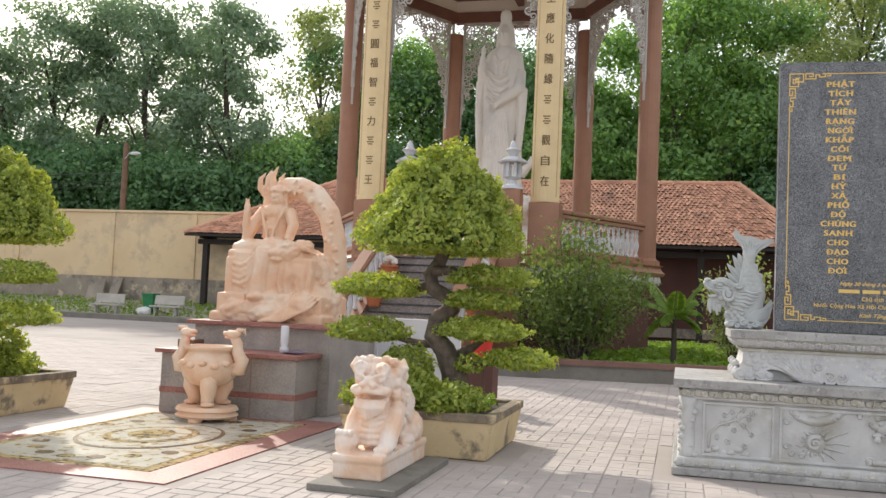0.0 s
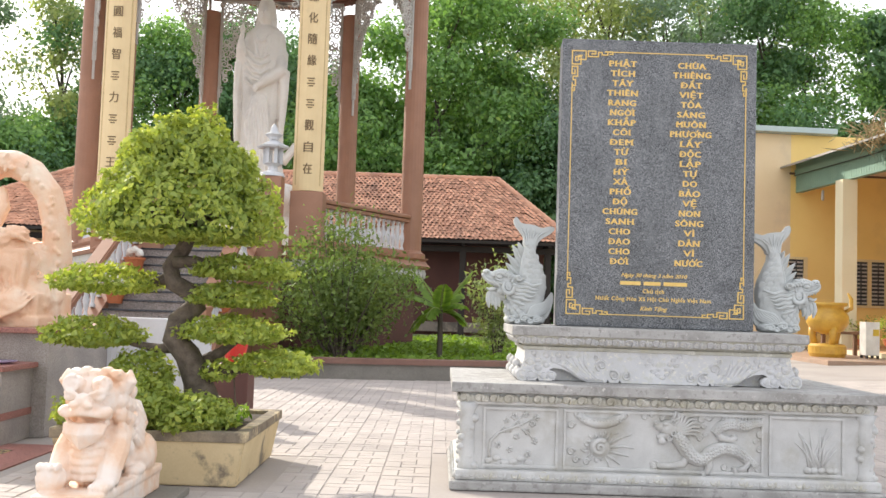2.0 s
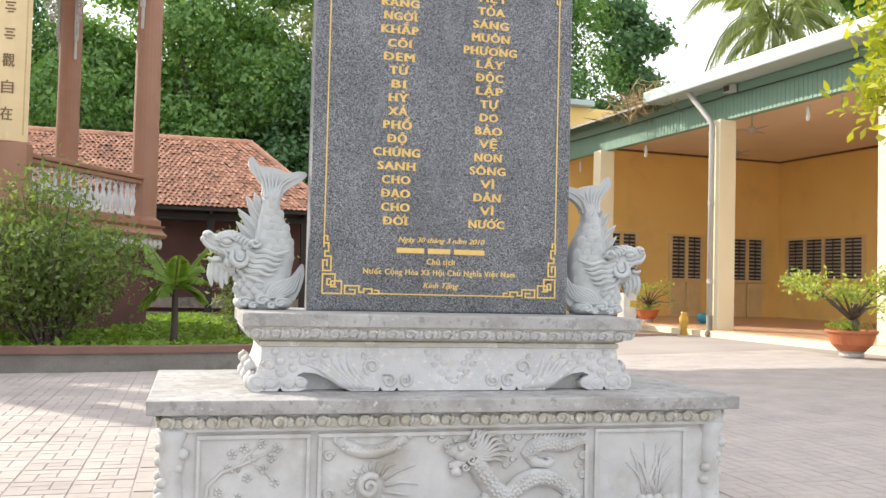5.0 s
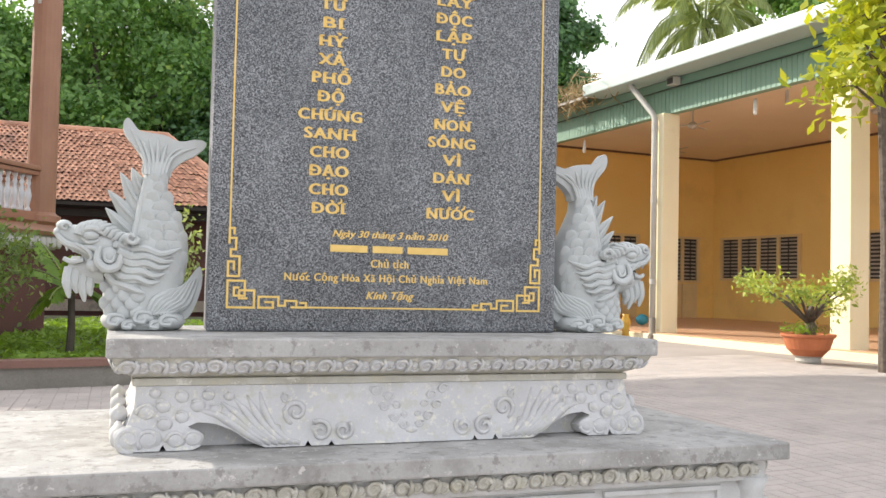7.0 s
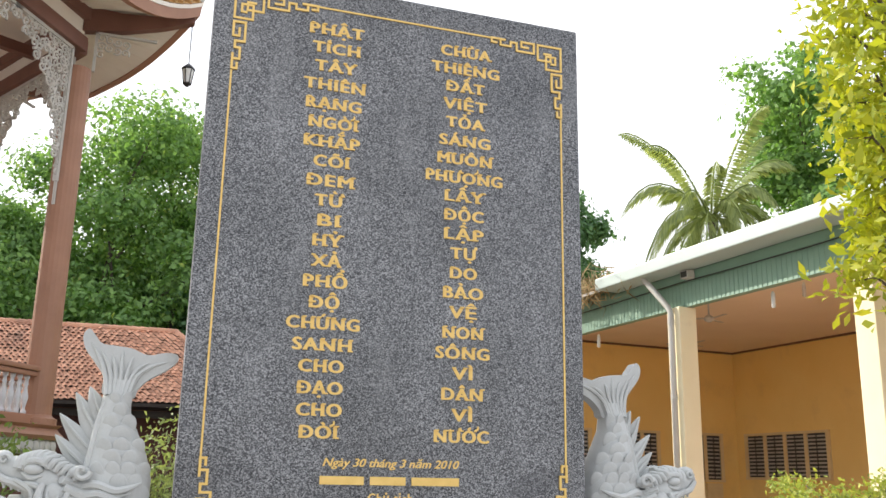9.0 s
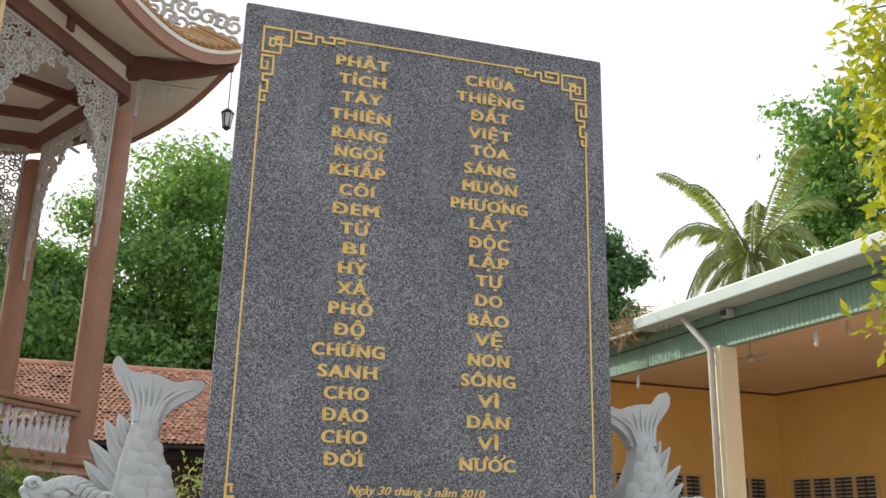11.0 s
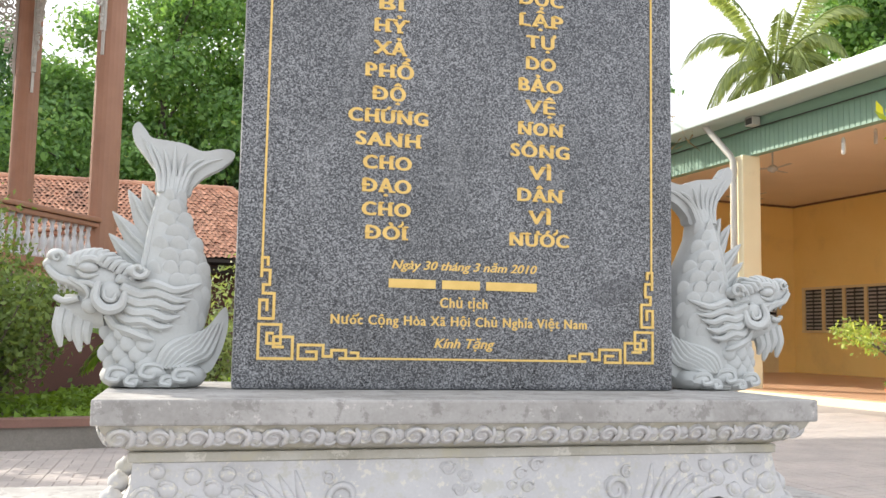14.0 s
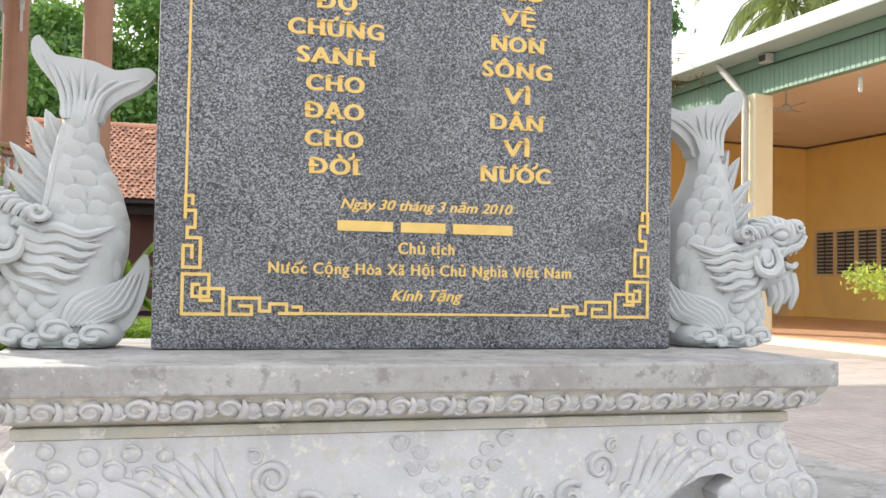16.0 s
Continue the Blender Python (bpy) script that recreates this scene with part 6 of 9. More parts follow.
for s in (-1, 1):
    x = s * 1.22
    b = bmesh.new()
    loft(b, [[(x - 0.18, Y_TOP, 0), (x + 0.18, Y_TOP, 0), (x + 0.18, Y_TOP, 2.75), (x - 0.18, Y_TOP, 2.75)], [(x - 0.18, Y_BOT, 0), (x + 0.18, Y_BOT, 0), (x + 0.18, Y_BOT, 0.22), (x - 0.18, Y_BOT, 0.22)]])
    bmesh.ops.recalc_face_normals(b, faces=b.faces)
    part("stringer", b, M_brown, stairs, "red-brown stair side wall")
    b = bmesh.new()
    loft(b, [[(x - 0.15, Y_TOP, 3.50), (x + 0.15, Y_TOP, 3.50), (x + 0.15, Y_TOP, 3.68), (x - 0.15, Y_TOP, 3.68)], [(x - 0.15, Y_BOT, 0.98), (x + 0.15, Y_BOT, 0.98), (x + 0.15, Y_BOT, 1.16), (x - 0.15, Y_BOT, 1.16)]])
    bmesh.ops.recalc_face_normals(b, faces=b.faces)
    bmesh.ops.bevel(b, geom=b.edges[:], offset=0.03, segments=2, affect="EDGES")
    part("sloping_handrail", b, M_brown, stairs)
    part("newel_post", boxed(x - 0.2, Y_BOT - 0.38, 0, x + 0.2, Y_BOT + 0.0, 1.22, bevel=0.03), M_brown, stairs)
    for k in range(13):
        f = (k + 0.5) / 13
        piece("baluster", bal_me, stairs, pose(x, Y_BOT + (Y_TOP - Y_BOT) * f, 0.22 + 2.53 * f + 0.02))
    # stone lantern on the top post
    lx = -5.55 if s < 0 else -3.02
    post = thing("lantern_post", "square brown post carrying a stone lantern", "post", (lx, 20.75, 0))
    part("post", boxed(-0.24, -0.24, 0, 0.24, 0.24, 4.05, bevel=0.03), M_brown, post)
    lant = thing("stone_lantern", "pale grey carved stone lantern on the stair post", "lantern", (lx, 20.75, 4.05), group="stone lanterns at the stairs")
    for nm, pf, seg in (("foot", [(0.28, 0), (0.24, 0.08), (0.12, 0.12), (0.1, 0.22), (0.2, 0.28)], 16), ("roof", [(0.34, 0.62), (0.36, 0.66), (0.2, 0.74), (0.08, 0.80)], 6), ("finial", [(0.1, 0.80), (0.13, 0.86), (0.20, 0.92), (0.1, 0.98), (0.07, 1.08), (0.02, 1.16)], 12)):
        b = bmesh.new()
        lathe(b, pf, seg)
        part(nm, b, M_baluster, lant)
    for k in range(6):
        a = radians(60 * k)
        b = bmesh.new()
        box(b, 0.18 * math.cos(a) - 0.035, 0.18 * math.sin(a) - 0.035, 0.28, 0.18 * math.cos(a) + 0.035, 0.18 * math.sin(a) + 0.035, 0.62)
        part("pillar", b, M_baluster, lant)
# potted plants on the stair sides
for x, y, z in ((-5.55, 18.6, 1.2), (-5.55, 19.6, 1.8), (-3.42, 18.4, 1.1), (-3.42, 19.6, 1.8)):
    fp = thing("flower_pot", "red-brown flower pot on the stairs", "flower pot", (x, y, z), group="pots on the stairs")
    b = bmesh.new()
    lathe(b, [(0.13, 0), (0.2, 0.28), (0.22, 0.3), (0.22, 0.34), (0.17, 0.33)], 14)
    part("pot", b, M_terracotta, fp)
    b = bmesh.new()
    for k in range(7):
        blob(b, (0.1 * math.cos(k), 0.1 * math.sin(k), 0.42 + 0.04 * (k % 3)), (0.09, 0.09, 0.08), 1, 0.3, 4)
    part("white_stones", b, M_white_stone, fp)

# ---- courtyard things: planters, bonsai, lion, pedestal, statue, burner, inlay ----
def planter(at, w, d, h, label):
    t = thing("planter", label, "planter", at)
    b = bmesh.new()
    o, i = 0.06, 0.09
    loft(b, [[(-w / 2 + o, -d / 2 + o, 0), (w / 2 - o, -d / 2 + o, 0), (w / 2 - o, d / 2 - o, 0), (-w / 2 + o, d / 2 - o, 0)],
             [(-w / 2, -d / 2, h), (w / 2, -d / 2, h), (w / 2, d / 2, h), (-w / 2, d / 2, h)]])
    bmesh.ops.bevel(b, geom=b.edges[:], offset=0.012, segments=2, affect="EDGES")
    part("trough", b, M_planter, t, "cream plaster trough with peeling dark stains")
    b = bmesh.new()
    for x0, y0, x1, y1 in ((-w / 2 - 0.012, -d / 2 - 0.012, w / 2 + 0.012, -d / 2 + i), (-w / 2 - 0.012, d / 2 - i, w / 2 + 0.012, d / 2 + 0.012), (-w / 2 - 0.012, -d / 2 + i, -w / 2 + i, d / 2 - i), (w / 2 - i, -d / 2 + i, w / 2 + 0.012, d / 2 - i)):
        box(b, x0, y0, h - 0.02, x1, y1, h + 0.055, bevel=0.008)
    for v in b.verts:
        v.co.z += 0.006 * noise.noise(v.co * 7)
    part("rim", b, M_planter_rim, t, "dark weathered rim")
    b = bmesh.new()
    bmesh.ops.create_grid(b, x_segments=14, y_segments=14, size=0.5)
    for v in b.verts:
        v.co = Vector((v.co.x * (w - 2 * i), v.co.y * (d - 2 * i), h + 0.02 + 0.03 * noise.noise(v.co * 8)))
    part("soil", b, M_soil, t)
    return t


def dome_points(n, at, rx, rz, ragged=0.16):
    """Leaf places over a clipped dome with a flat underside."""
    v = rng.normal(size=(n, 3))
    v /= np.linalg.norm(v, axis=1, keepdims=True)
    v[:, 2] = np.abs(v[:, 2]) ** 0.85
    lump = np.array([noise.noise(Vector(p) * 4.2) for p in v])
    r = 1 + ragged * lump - 0.16 * rng.random(n) ** 1.5
    under = rng.random(n) < 0.18
    r[under] *= rng.random(under.sum()) ** 0.5
    taper = 1 - 0.36 * np.clip(v[:, 2], 0, 1) ** 1.1
    pts = v * r[:, None] * (rx, rx, rz) * np.stack([taper, taper, np.ones(n)], axis=1)
    pts[under, 2] = -0.05 * rng.random(under.sum()) * rz
    nrm = v.copy()
    nrm[under] = (0, 0, -1)
    return pts + at, nrm


def pad_points(n, at, rx, ry, rz):
    v = rng.normal(size=(n, 3))
    v /= np.linalg.norm(v, axis=1, keepdims=True)
    r = (0.55 + 0.45 * rng.random(n) ** 0.5) * (1 + 0.34 * np.array([noise.noise(Vector(p) * 3.9 + Vector(at)) for p in v]))
    p = v * r[:, None] * (rx, ry, rz)
    p[:, 2] = np.where(p[:, 2] < 0, p[:, 2] * 0.45, p[:, 2])
    return p + at, v * 0.4 + (0, 0, 0.6)


def bonsai(at, turn, label):
    """Trained tree: winding trunk, a clipped dome and flat pads."""
    t = thing("bonsai_tree", label, "bonsai", at, group="trained trees in planters", turn=turn)
    X = -1.34
    trunk = [(-1.10, 0.40), (-1.14, 0.55), (-1.18, 0.72), (-1.26, 0.92), (-1.38, 1.05), (-1.36, 1.18), (-1.22, 1.32), (-1.25, 1.42), (-1.40, 1.50), (-1.44, 1.62), (-1.36, 1.76), (-1.30, 1.88), (-1.36, 2.05), (-1.36, 2.25)]
    b = bmesh.new()
    tube(b, [(x - X, 0.03 * math.sin(i * 1.4), z) for i, (x, z) in enumerate(trunk)], [0.18, 0.14, 0.115, 0.10, 0.095, 0.09, 0.085, 0.08, 0.075, 0.07, 0.065, 0.06, 0.05, 0.03], 12)
    for v in b.verts:
        v.co += v.co.normalized() * 0.012 * noise.noise(v.co * 14)
    for k in range(7):
        a = k * 0.9
        tube(b, [(-1.13 - X, 0, 0.55), (-1.12 - X + 0.13 * math.cos(a), 0.13 * math.sin(a), 0.46), (-1.11 - X + 0.24 * math.cos(a), 0.24 * math.sin(a), 0.40)], [0.08, 0.055, 0.02], 7)
    part("trunk", b, M_bark, t, "gnarled winding grey-brown trunk", smooth=True)
    limbs = (((-1.42, 1.55), (-1.56, 1.50), (-1.70, 1.46)), ((-1.28, 0.98), (-1.5, 0.96), (-1.72, 1.0)), ((-1.40, 1.66), (-1.22, 1.68), (-1.0, 1.62)), ((-1.24, 1.40), (-1.08, 1.40), (-0.92, 1.38)),
             ((-1.18, 0.85), (-1.0, 0.95), (-0.85, 1.06)), ((-1.15, 0.76), (-0.95, 0.80), (-0.75, 0.82)), ((-1.36, 1.95), (-1.6, 2.05), (-1.75, 2.15)), ((-1.34, 1.95), (-1.1, 2.08), (-0.95, 2.15)))
    for i, l in enumerate(limbs):
        b = bmesh.new()
        tube(b, [(x - X, 0.05 * math.sin(i * 2 + k), z) for k, (x, z) in enumerate(l)], [0.055, 0.04, 0.022], 8)
        part("limb", b, M_bark, t, smooth=True)
    p, n = dome_points(17000, (-1.36 - X, 0, 1.89), 0.82, 0.98, 0.26)
    leaf_part("dome_crown", p, 0.0265, M_bonsai, t, "clipped bright green dome of leaves", normals=n, lean=0.9, aspect=0.55)
    # larger leaves in a darker colour inside the dome, standing in for shade in the gaps
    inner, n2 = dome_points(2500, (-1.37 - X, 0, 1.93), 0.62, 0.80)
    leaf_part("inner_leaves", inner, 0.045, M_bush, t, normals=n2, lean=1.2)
    for x, z, rx, ry, rz, c in ((-1.97, 1.47, 0.46, 0.36, 0.17, 2700), (-2.05, 1.04, 0.42, 0.36, 0.17, 2500), (-0.84, 1.60, 0.44, 0.32, 0.14, 2300), (-0.92, 1.38, 0.36, 0.3, 0.14, 2000),
                                (-0.90, 1.10, 0.44, 0.36, 0.16, 2500), (-0.56, 0.84, 0.36, 0.32, 0.15, 2100), (-1.62, 0.74, 0.26, 0.28, 0.22, 2000), (-1.0, 0.78, 0.15, 0.2, 0.12, 500)):
        p, n = pad_points(c, (x - X, 0.05 * math.sin(x * 9), z), rx, ry, rz)
        leaf_part("leaf_pad", p, 0.023, M_bonsai, t, normals=n, lean=0.9, aspect=0.55)
    return t


p1 = planter((-1.345, 8.28, 0), 1.42, 1.50, 0.35, "cream plaster planter trough with stained rim, holding a bonsai")
tree1 = bonsai((-1.345, 8.22, 0.0), 0, "bright green trained tree with dome crown, in the planter")
under = thing("planter_shrub", "low bright green leafy shrub filling the planter", "shrub", (-1.5, 8.0, 0.4))
for x, y, z, rx, ry, rz, c in ((-0.14, -0.25, 0.10, 0.46, 0.40, 0.30, 5600), (0.34, -0.2, 0.06, 0.40, 0.34, 0.20, 2800), (0.05, 0.3, 0.06, 0.5, 0.3, 0.18, 2000)):
    p, n = pad_points(c, (x, y, z), rx, ry, rz)
    leaf_part("shrub_leaves", p, 0.026, M_bonsai, under, normals=n, lean=0.9, aspect=0.5)
p = rng.random((900, 3)) * (0.55, 0.9, 0.1) + (0.15, -0.35, 0.0)
leaf_part("grass_tufts", p, 0.04, M_grass, under, aspect=0.2, normals=np.tile((1.0, 0.3, 0), (900, 1)))

p2 = copy_thing(p1, pose(-6.46, 8.05, 0))
copy_thing(tree1, pose(-6.42, 8.05, -0.02, 0, 0, 165))
copy_thing(under, pose(-6.5, 8.0, 0.38, 0, 0, 90))

# prop stick and red bucket behind the planter
prop = thing("prop_stick", "thin dark stick propping a bonsai branch", "stick", (-0.86, 8.25, 0.40))
b = bmesh.new()
tube(b, [(0, 0, 0), (-0.04, 0, 0.40)], [0.008, 0.007], 6)
part("stick", b, M_bark, prop)
bucket = thing("red_bucket", "red plastic bucket standing on a low stool", "bucket", (-1.63, 11.6, 0.62))
b = bmesh.new()
lathe(b, [(0.11, 0), (0.15, 0.26), (0.165, 0.265), (0.165, 0.28), (0.14, 0.27), (0.10, 0.02)], 18)
part("pail", b, M_red, bucket, smooth=False)
stool = thing("plinth_block", "dark red-brown block under the bucket", "block", (-1.63, 11.6, 0))
part("block", boxed(-0.2, -0.2, 0, 0.2, 0.2, 0.62, bevel=0.02), M_redwall, stool)

# guardian lion
LION = (-1.345, 6.62)
base = thing("lion_base", "grey stone slab under the lion statue", "base slab", (LION[0] + 0.05, LION[1] - 0.1, 0))
part("slab", boxed(-0.33, -0.72, 0, 0.33, 0.80, 0.05, bevel=0.008), M_kerb_side, base)
b = bmesh.new()
box(b, -0.19, -0.56, 0.0, 0.19, 0.62, 0.14, bevel=0.012)
box(b, -0.20, -0.57, 0.13, 0.20, 0.63, 0.19, bevel=0.015)
blob(b, (0, 0.30, 0.36), (0.165, 0.28, 0.21), 3, 0.15, 3)
blob(b, (0, -0.02, 0.46), (0.165, 0.22, 0.28), 3, 0.1, 3)
blob(b, (0, -0.15, 0.38), (0.145, 0.15, 0.22), 3, 0.05, 3)
for k in range(6):
    z, w = 0.50 - 0.05 * k, 0.10 + 0.008 * k
    tube(b, [(-w, -0.24, z + 0.012), (-w * 0.5, -0.295, z), (0, -0.31, z - 0.006), (w * 0.5, -0.295, z), (w, -0.24, z + 0.012)], [0.012, 0.022, 0.024, 0.022, 0.012], 8)
for s in (-1, 1):
    tube(b, [(s * 0.12, -0.08, 0.52), (s * 0.145, -0.19, 0.40), (s * 0.15, -0.28, 0.30), (s * 0.15, -0.32, 0.22)], [0.09, 0.085, 0.072, 0.07], 10)
    blob(b, (s * 0.15, -0.38, 0.225), (0.07, 0.085, 0.045), 2, 0.15, 4)
    for k in range(4):
        blob(b, (s * 0.15 - 0.045 + 0.03 * k, -0.455, 0.22), (0.018, 0.03, 0.03), 2)
    blob(b, (s * 0.15, 0.34, 0.30), (0.085, 0.16, 0.15), 2, 0.1, 3)
    blob(b, (s * 0.155, 0.18, 0.22), (0.06, 0.12, 0.045), 2)
    # swirling brow, bulging eye, ear
    curl(b, (s * 0.082, -0.335, 0.845), 0.058, 1.4, 0.30, 18, flip=-s, start=1.2)
    blob(b, (s * 0.082, -0.29, 0.845), (0.068, 0.05, 0.06), 2)
    blob(b, (s * 0.085, -0.345, 0.770), (0.040, 0.035, 0.032), 2)
    tube(b, [(s * 0.135, -0.30, 0.79), (s * 0.09, -0.375, 0.808), (s * 0.04, -0.375, 0.79)], [0.014, 0.018, 0.012], 7)
    blob(b, (s * 0.042, -0.40, 0.725), (0.034, 0.03, 0.027), 2)
    blob(b, (s * 0.11, -0.32, 0.675), (0.055, 0.06, 0.045), 2)
    tube(b, [(s * 0.16, -0.12, 0.80), (s * 0.205, -0.14, 0.86), (s * 0.19, -0.12, 0.93)], [0.05, 0.04, 0.012], 8)
    # layered mane
    for row in range(3):
        for k in range(5):
            yy, zz = -0.14 + 0.10 * row, 0.82 - 0.095 * k - 0.03 * row
            curl(b, (s * (0.175 - 0.008 * row), yy, zz), 0.046, 1.25, 0.3, 12, normal="x", flip=s)
            blob(b, (s * (0.15 - 0.008 * row), yy, zz), (0.045, 0.052, 0.05), 2)
    for k in range(5):
        tube(b, [(s * 0.15, 0.12, 0.66 - 0.05 * k), (s * 0.165, 0.24, 0.56 - 0.05 * k), (s * 0.15, 0.36, 0.53 - 0.05 * k)], [0.03, 0.03, 0.008], 7)
blob(b, (0, -0.13, 0.745), (0.165, 0.19, 0.165), 3, 0.05, 3)
blob(b, (0, -0.30, 0.70), (0.10, 0.09, 0.07), 3)
blob(b, (0, -0.375, 0.755), (0.045, 0.045, 0.045), 2)
tube(b, [(-0.135, -0.27, 0.64), (-0.09, -0.36, 0.665), (0, -0.40, 0.682), (0.09, -0.36, 0.665), (0.135, -0.27, 0.64)], [0.02, 0.026, 0.026, 0.026, 0.02], 8)
tube(b, [(-0.12, -0.25, 0.60), (-0.08, -0.33, 0.585), (0, -0.365, 0.58), (0.08, -0.33, 0.585), (0.12, -0.25, 0.60)], [0.02, 0.026, 0.03, 0.026, 0.02], 8)
for k in range(9):
    x = -0.12 + 0.03 * k
    tube(b, [(x, -0.37 + abs(x) * 0.5, 0.60), (x * 0.9, -0.41 + abs(x) * 0.6, 0.54), (x * 0.55, -0.385 + abs(x) * 0.5, 0.44 + abs(x) * 0.3)], [0.016, 0.019, 0.006], 7)
for k in range(5):
    blob(b, (-0.13 + 0.065 * k, -0.16, 0.895 + 0.014 * (k % 2)), (0.045, 0.07, 0.045), 2, 0.2, 4)
    curl(b, (-0.13 + 0.065 * k, -0.215, 0.90 + 0.014 * (k % 2)), 0.034, 1.2, 0.3, 12)
blob(b, (-0.14, -0.43, 0.275), (0.085, 0.085, 0.085), 3, 0.15, 4)
for k in range(4):
    blob(b, (-0.19 + 0.035 * k, -0.47, 0.345), (0.02, 0.045, 0.03), 2)
tube(b, [(0, 0.55, 0.35), (0.03, 0.62, 0.48), (0, 0.58, 0.62), (-0.02, 0.52, 0.66)], [0.06, 0.06, 0.05, 0.02], 8)
for v in b.verts:
    v.co.z *= 0.94
lion = part("guardian_lion_statue", b, M_pink_pale, None, smooth=True)
carved(lion, 0.0092, 1, 0.006, 0.05)
lion.matrix_basis = pose(LION[0], LION[1], 0.048)
tagged(lion, "cream and pinkish-orange carved stone guardian lion", "statue")

# granite inlay in the paving
mat_ob = thing("paving_inlay", "polished mosaic stone inlay with a red-brown granite border", "floor inlay", (-3.83, 7.35, 0.001), kind="structure")
W2, D2 = 1.24, 1.82
part("border", boxed(-W2, -D2, -0.01, W2, D2, 0.004), M_redgran, mat_ob, "red-brown polished granite border")
part("gold_band", boxed(-W2 + 0.32, -D2 + 0.32, 0, W2 - 0.32, D2 - 0.34, 0.008), M_mosaic_gold, mat_ob)
part("field", boxed(-W2 + 0.43, -D2 + 0.43, 0.002, W2 - 0.43, D2 - 0.45, 0.012), M_mosaic_bg, mat_ob)
for r0, z, mtl in ((0.62, 0.016, M_mosaic_brown), (0.585, 0.020, M_mosaic_bg), (0.40, 0.024, M_mosaic_gold), (0.33, 0.028, M_mosaic_bg), (0.2, 0.032, M_mosaic_gold)):
    b = bmesh.new()
    lathe(b, [(r0, z - 0.008), (r0, z)], 48)
    for v in b.verts:
        v.co.y *= 1.3
    part("medallion_ring", b, mtl, mat_ob)
for k in range(20):
    a = k * 2 * math.pi / 20
    b = bmesh.new()
    lathe(b, [(0.075, 0.0), (0.075, 0.0155)], 12, (0.78 * math.cos(a), 1.25 * math.sin(a), 0))
    if abs(0.78 * math.cos(a)) < 0.78:
        part("mosaic_flower", b, M_mosaic_gold if k % 2 else M_mosaic_brown, mat_ob)

# stepped granite pedestal
ped = thing("statue_pedestal", "stepped grey-pink granite pedestal with red-brown trim", "pedestal", (0, 0, 0))
part("lower_tier", boxed(-4.76, 8.97, 0, -3.12, 10.6, 0.665), M_ped, ped)
part("lower_band", boxed(-4.768, 8.962, 0.225, -3.112, 10.608, 0.29), M_redgran, ped, "red-brown granite band")
part("lower_cap", boxed(-4.82, 8.91, 0.667, -3.07, 10.65, 0.715, bevel=0.008), M_redgran, ped)
part("upper_tier", boxed(-4.72, 9.60, 0.715, -2.98, 11.6, 0.985), M_ped, ped)
part("upper_side", boxed(-3.119, 9.60, 0.0, -2.98, 11.6, 0.716), M_ped, ped)
part("upper_cap", boxed(-4.80, 9.52, 0.987, -2.93, 11.66, 1.035, bevel=0.008), M_redgran, ped)
for kx in (-4.2, -3.65):
    part("joint", boxed(kx - 0.003, 8.966, 0.0, kx + 0.003, 8.975, 0.66), M_redgran, ped)

# seated figure on rocks under an arching dragon: one plain carved stone
b = bmesh.new()
SX, SY, SZ = -3.88, 10.25, 1.035


def lump(x, z, rx, ry, rz, dy=0.0, rough=0.22, detail=3):
    blob(b, (x, dy, z), (rx, ry, rz), detail, rough, 3)


for x, z, rx, ry, rz, dy in ((-0.45, 0.22, 0.36, 0.42, 0.30, -0.05), (-0.10, 0.25, 0.40, 0.45, 0.32, -0.12), (0.40, 0.28, 0.42, 0.42, 0.36, -0.05), (-0.40, 0.52, 0.32, 0.38, 0.30, 0.0),
                             (-0.25, 0.72, 0.40, 0.36, 0.22, 0.05), (0.38, 0.60, 0.36, 0.36, 0.36, 0.05), (0.55, 0.30, 0.24, 0.32, 0.32, -0.1), (-0.62, 0.15, 0.20, 0.34, 0.18, -0.05), (0.10, 0.60, 0.3, 0.35, 0.35, 0.1)):
    lump(x, z, rx, ry * 0.85, rz * 0.9, dy, 0.15, 4)
for x, z, rx, ry, rz, dy in ((-0.50, 0.16, 0.27, 0.34, 0.20, -0.22), (0.0, 0.12, 0.34, 0.26, 0.17, -0.34), (0.45, 0.20, 0.32, 0.32, 0.24, -0.26), (-0.46, 0.62, 0.24, 0.30, 0.28, -0.14), (0.34, 0.62, 0.30, 0.30, 0.26, -0.14)):
    lump(x, z, rx, ry, rz, dy, 0.12, 4)


for x0, y0, z0, x1, y1, z1 in ((-0.84, -0.50, 0.0, 0.80, 0.42, 0.13), (-0.76, -0.47, 0.12, -0.34, 0.40, 0.36), (0.10, -0.46, 0.12, 0.76, 0.40, 0.36), (-0.36, -0.52, 0.12, 0.12, 0.40, 0.27), (-0.70, -0.40, 0.35, 0.58, 0.36, 0.80), (-0.70, -0.36, 0.80, -0.34, 0.28, 0.89)):
    box(b, x0, y0, z0, x1, y1, z1, bevel=0.035)


def draped(x, y, z0, z1, r0, r1, folds, depth=0.07, sq=0.8):
    """A hanging fold of robe, fluted more towards its hem."""
    rings = []
    for i in range(9):
        f = i / 8
        r = r0 + (r1 - r0) * f
        rings.append([(x + r * (1 + depth * (0.3 + f) * math.sin(folds * a + 1.3 * f)) * math.cos(a), y + sq * r * (1 + depth * (0.3 + f) * math.sin(folds * a + 1.3 * f)) * math.sin(a), z0 + (z1 - z0) * f) for a in [2 * math.pi * j / 48 for j in range(48)]])
    loft(b, list(reversed(rings)))


# robe over the lap, the hanging leg, and long waves of cloth at the foot
draped(-0.46, -0.20, 0.86, 0.42, 0.24, 0.26, 9)
draped(-0.15, -0.34, 0.92, 0.33, 0.125, 0.165, 11, 0.10)
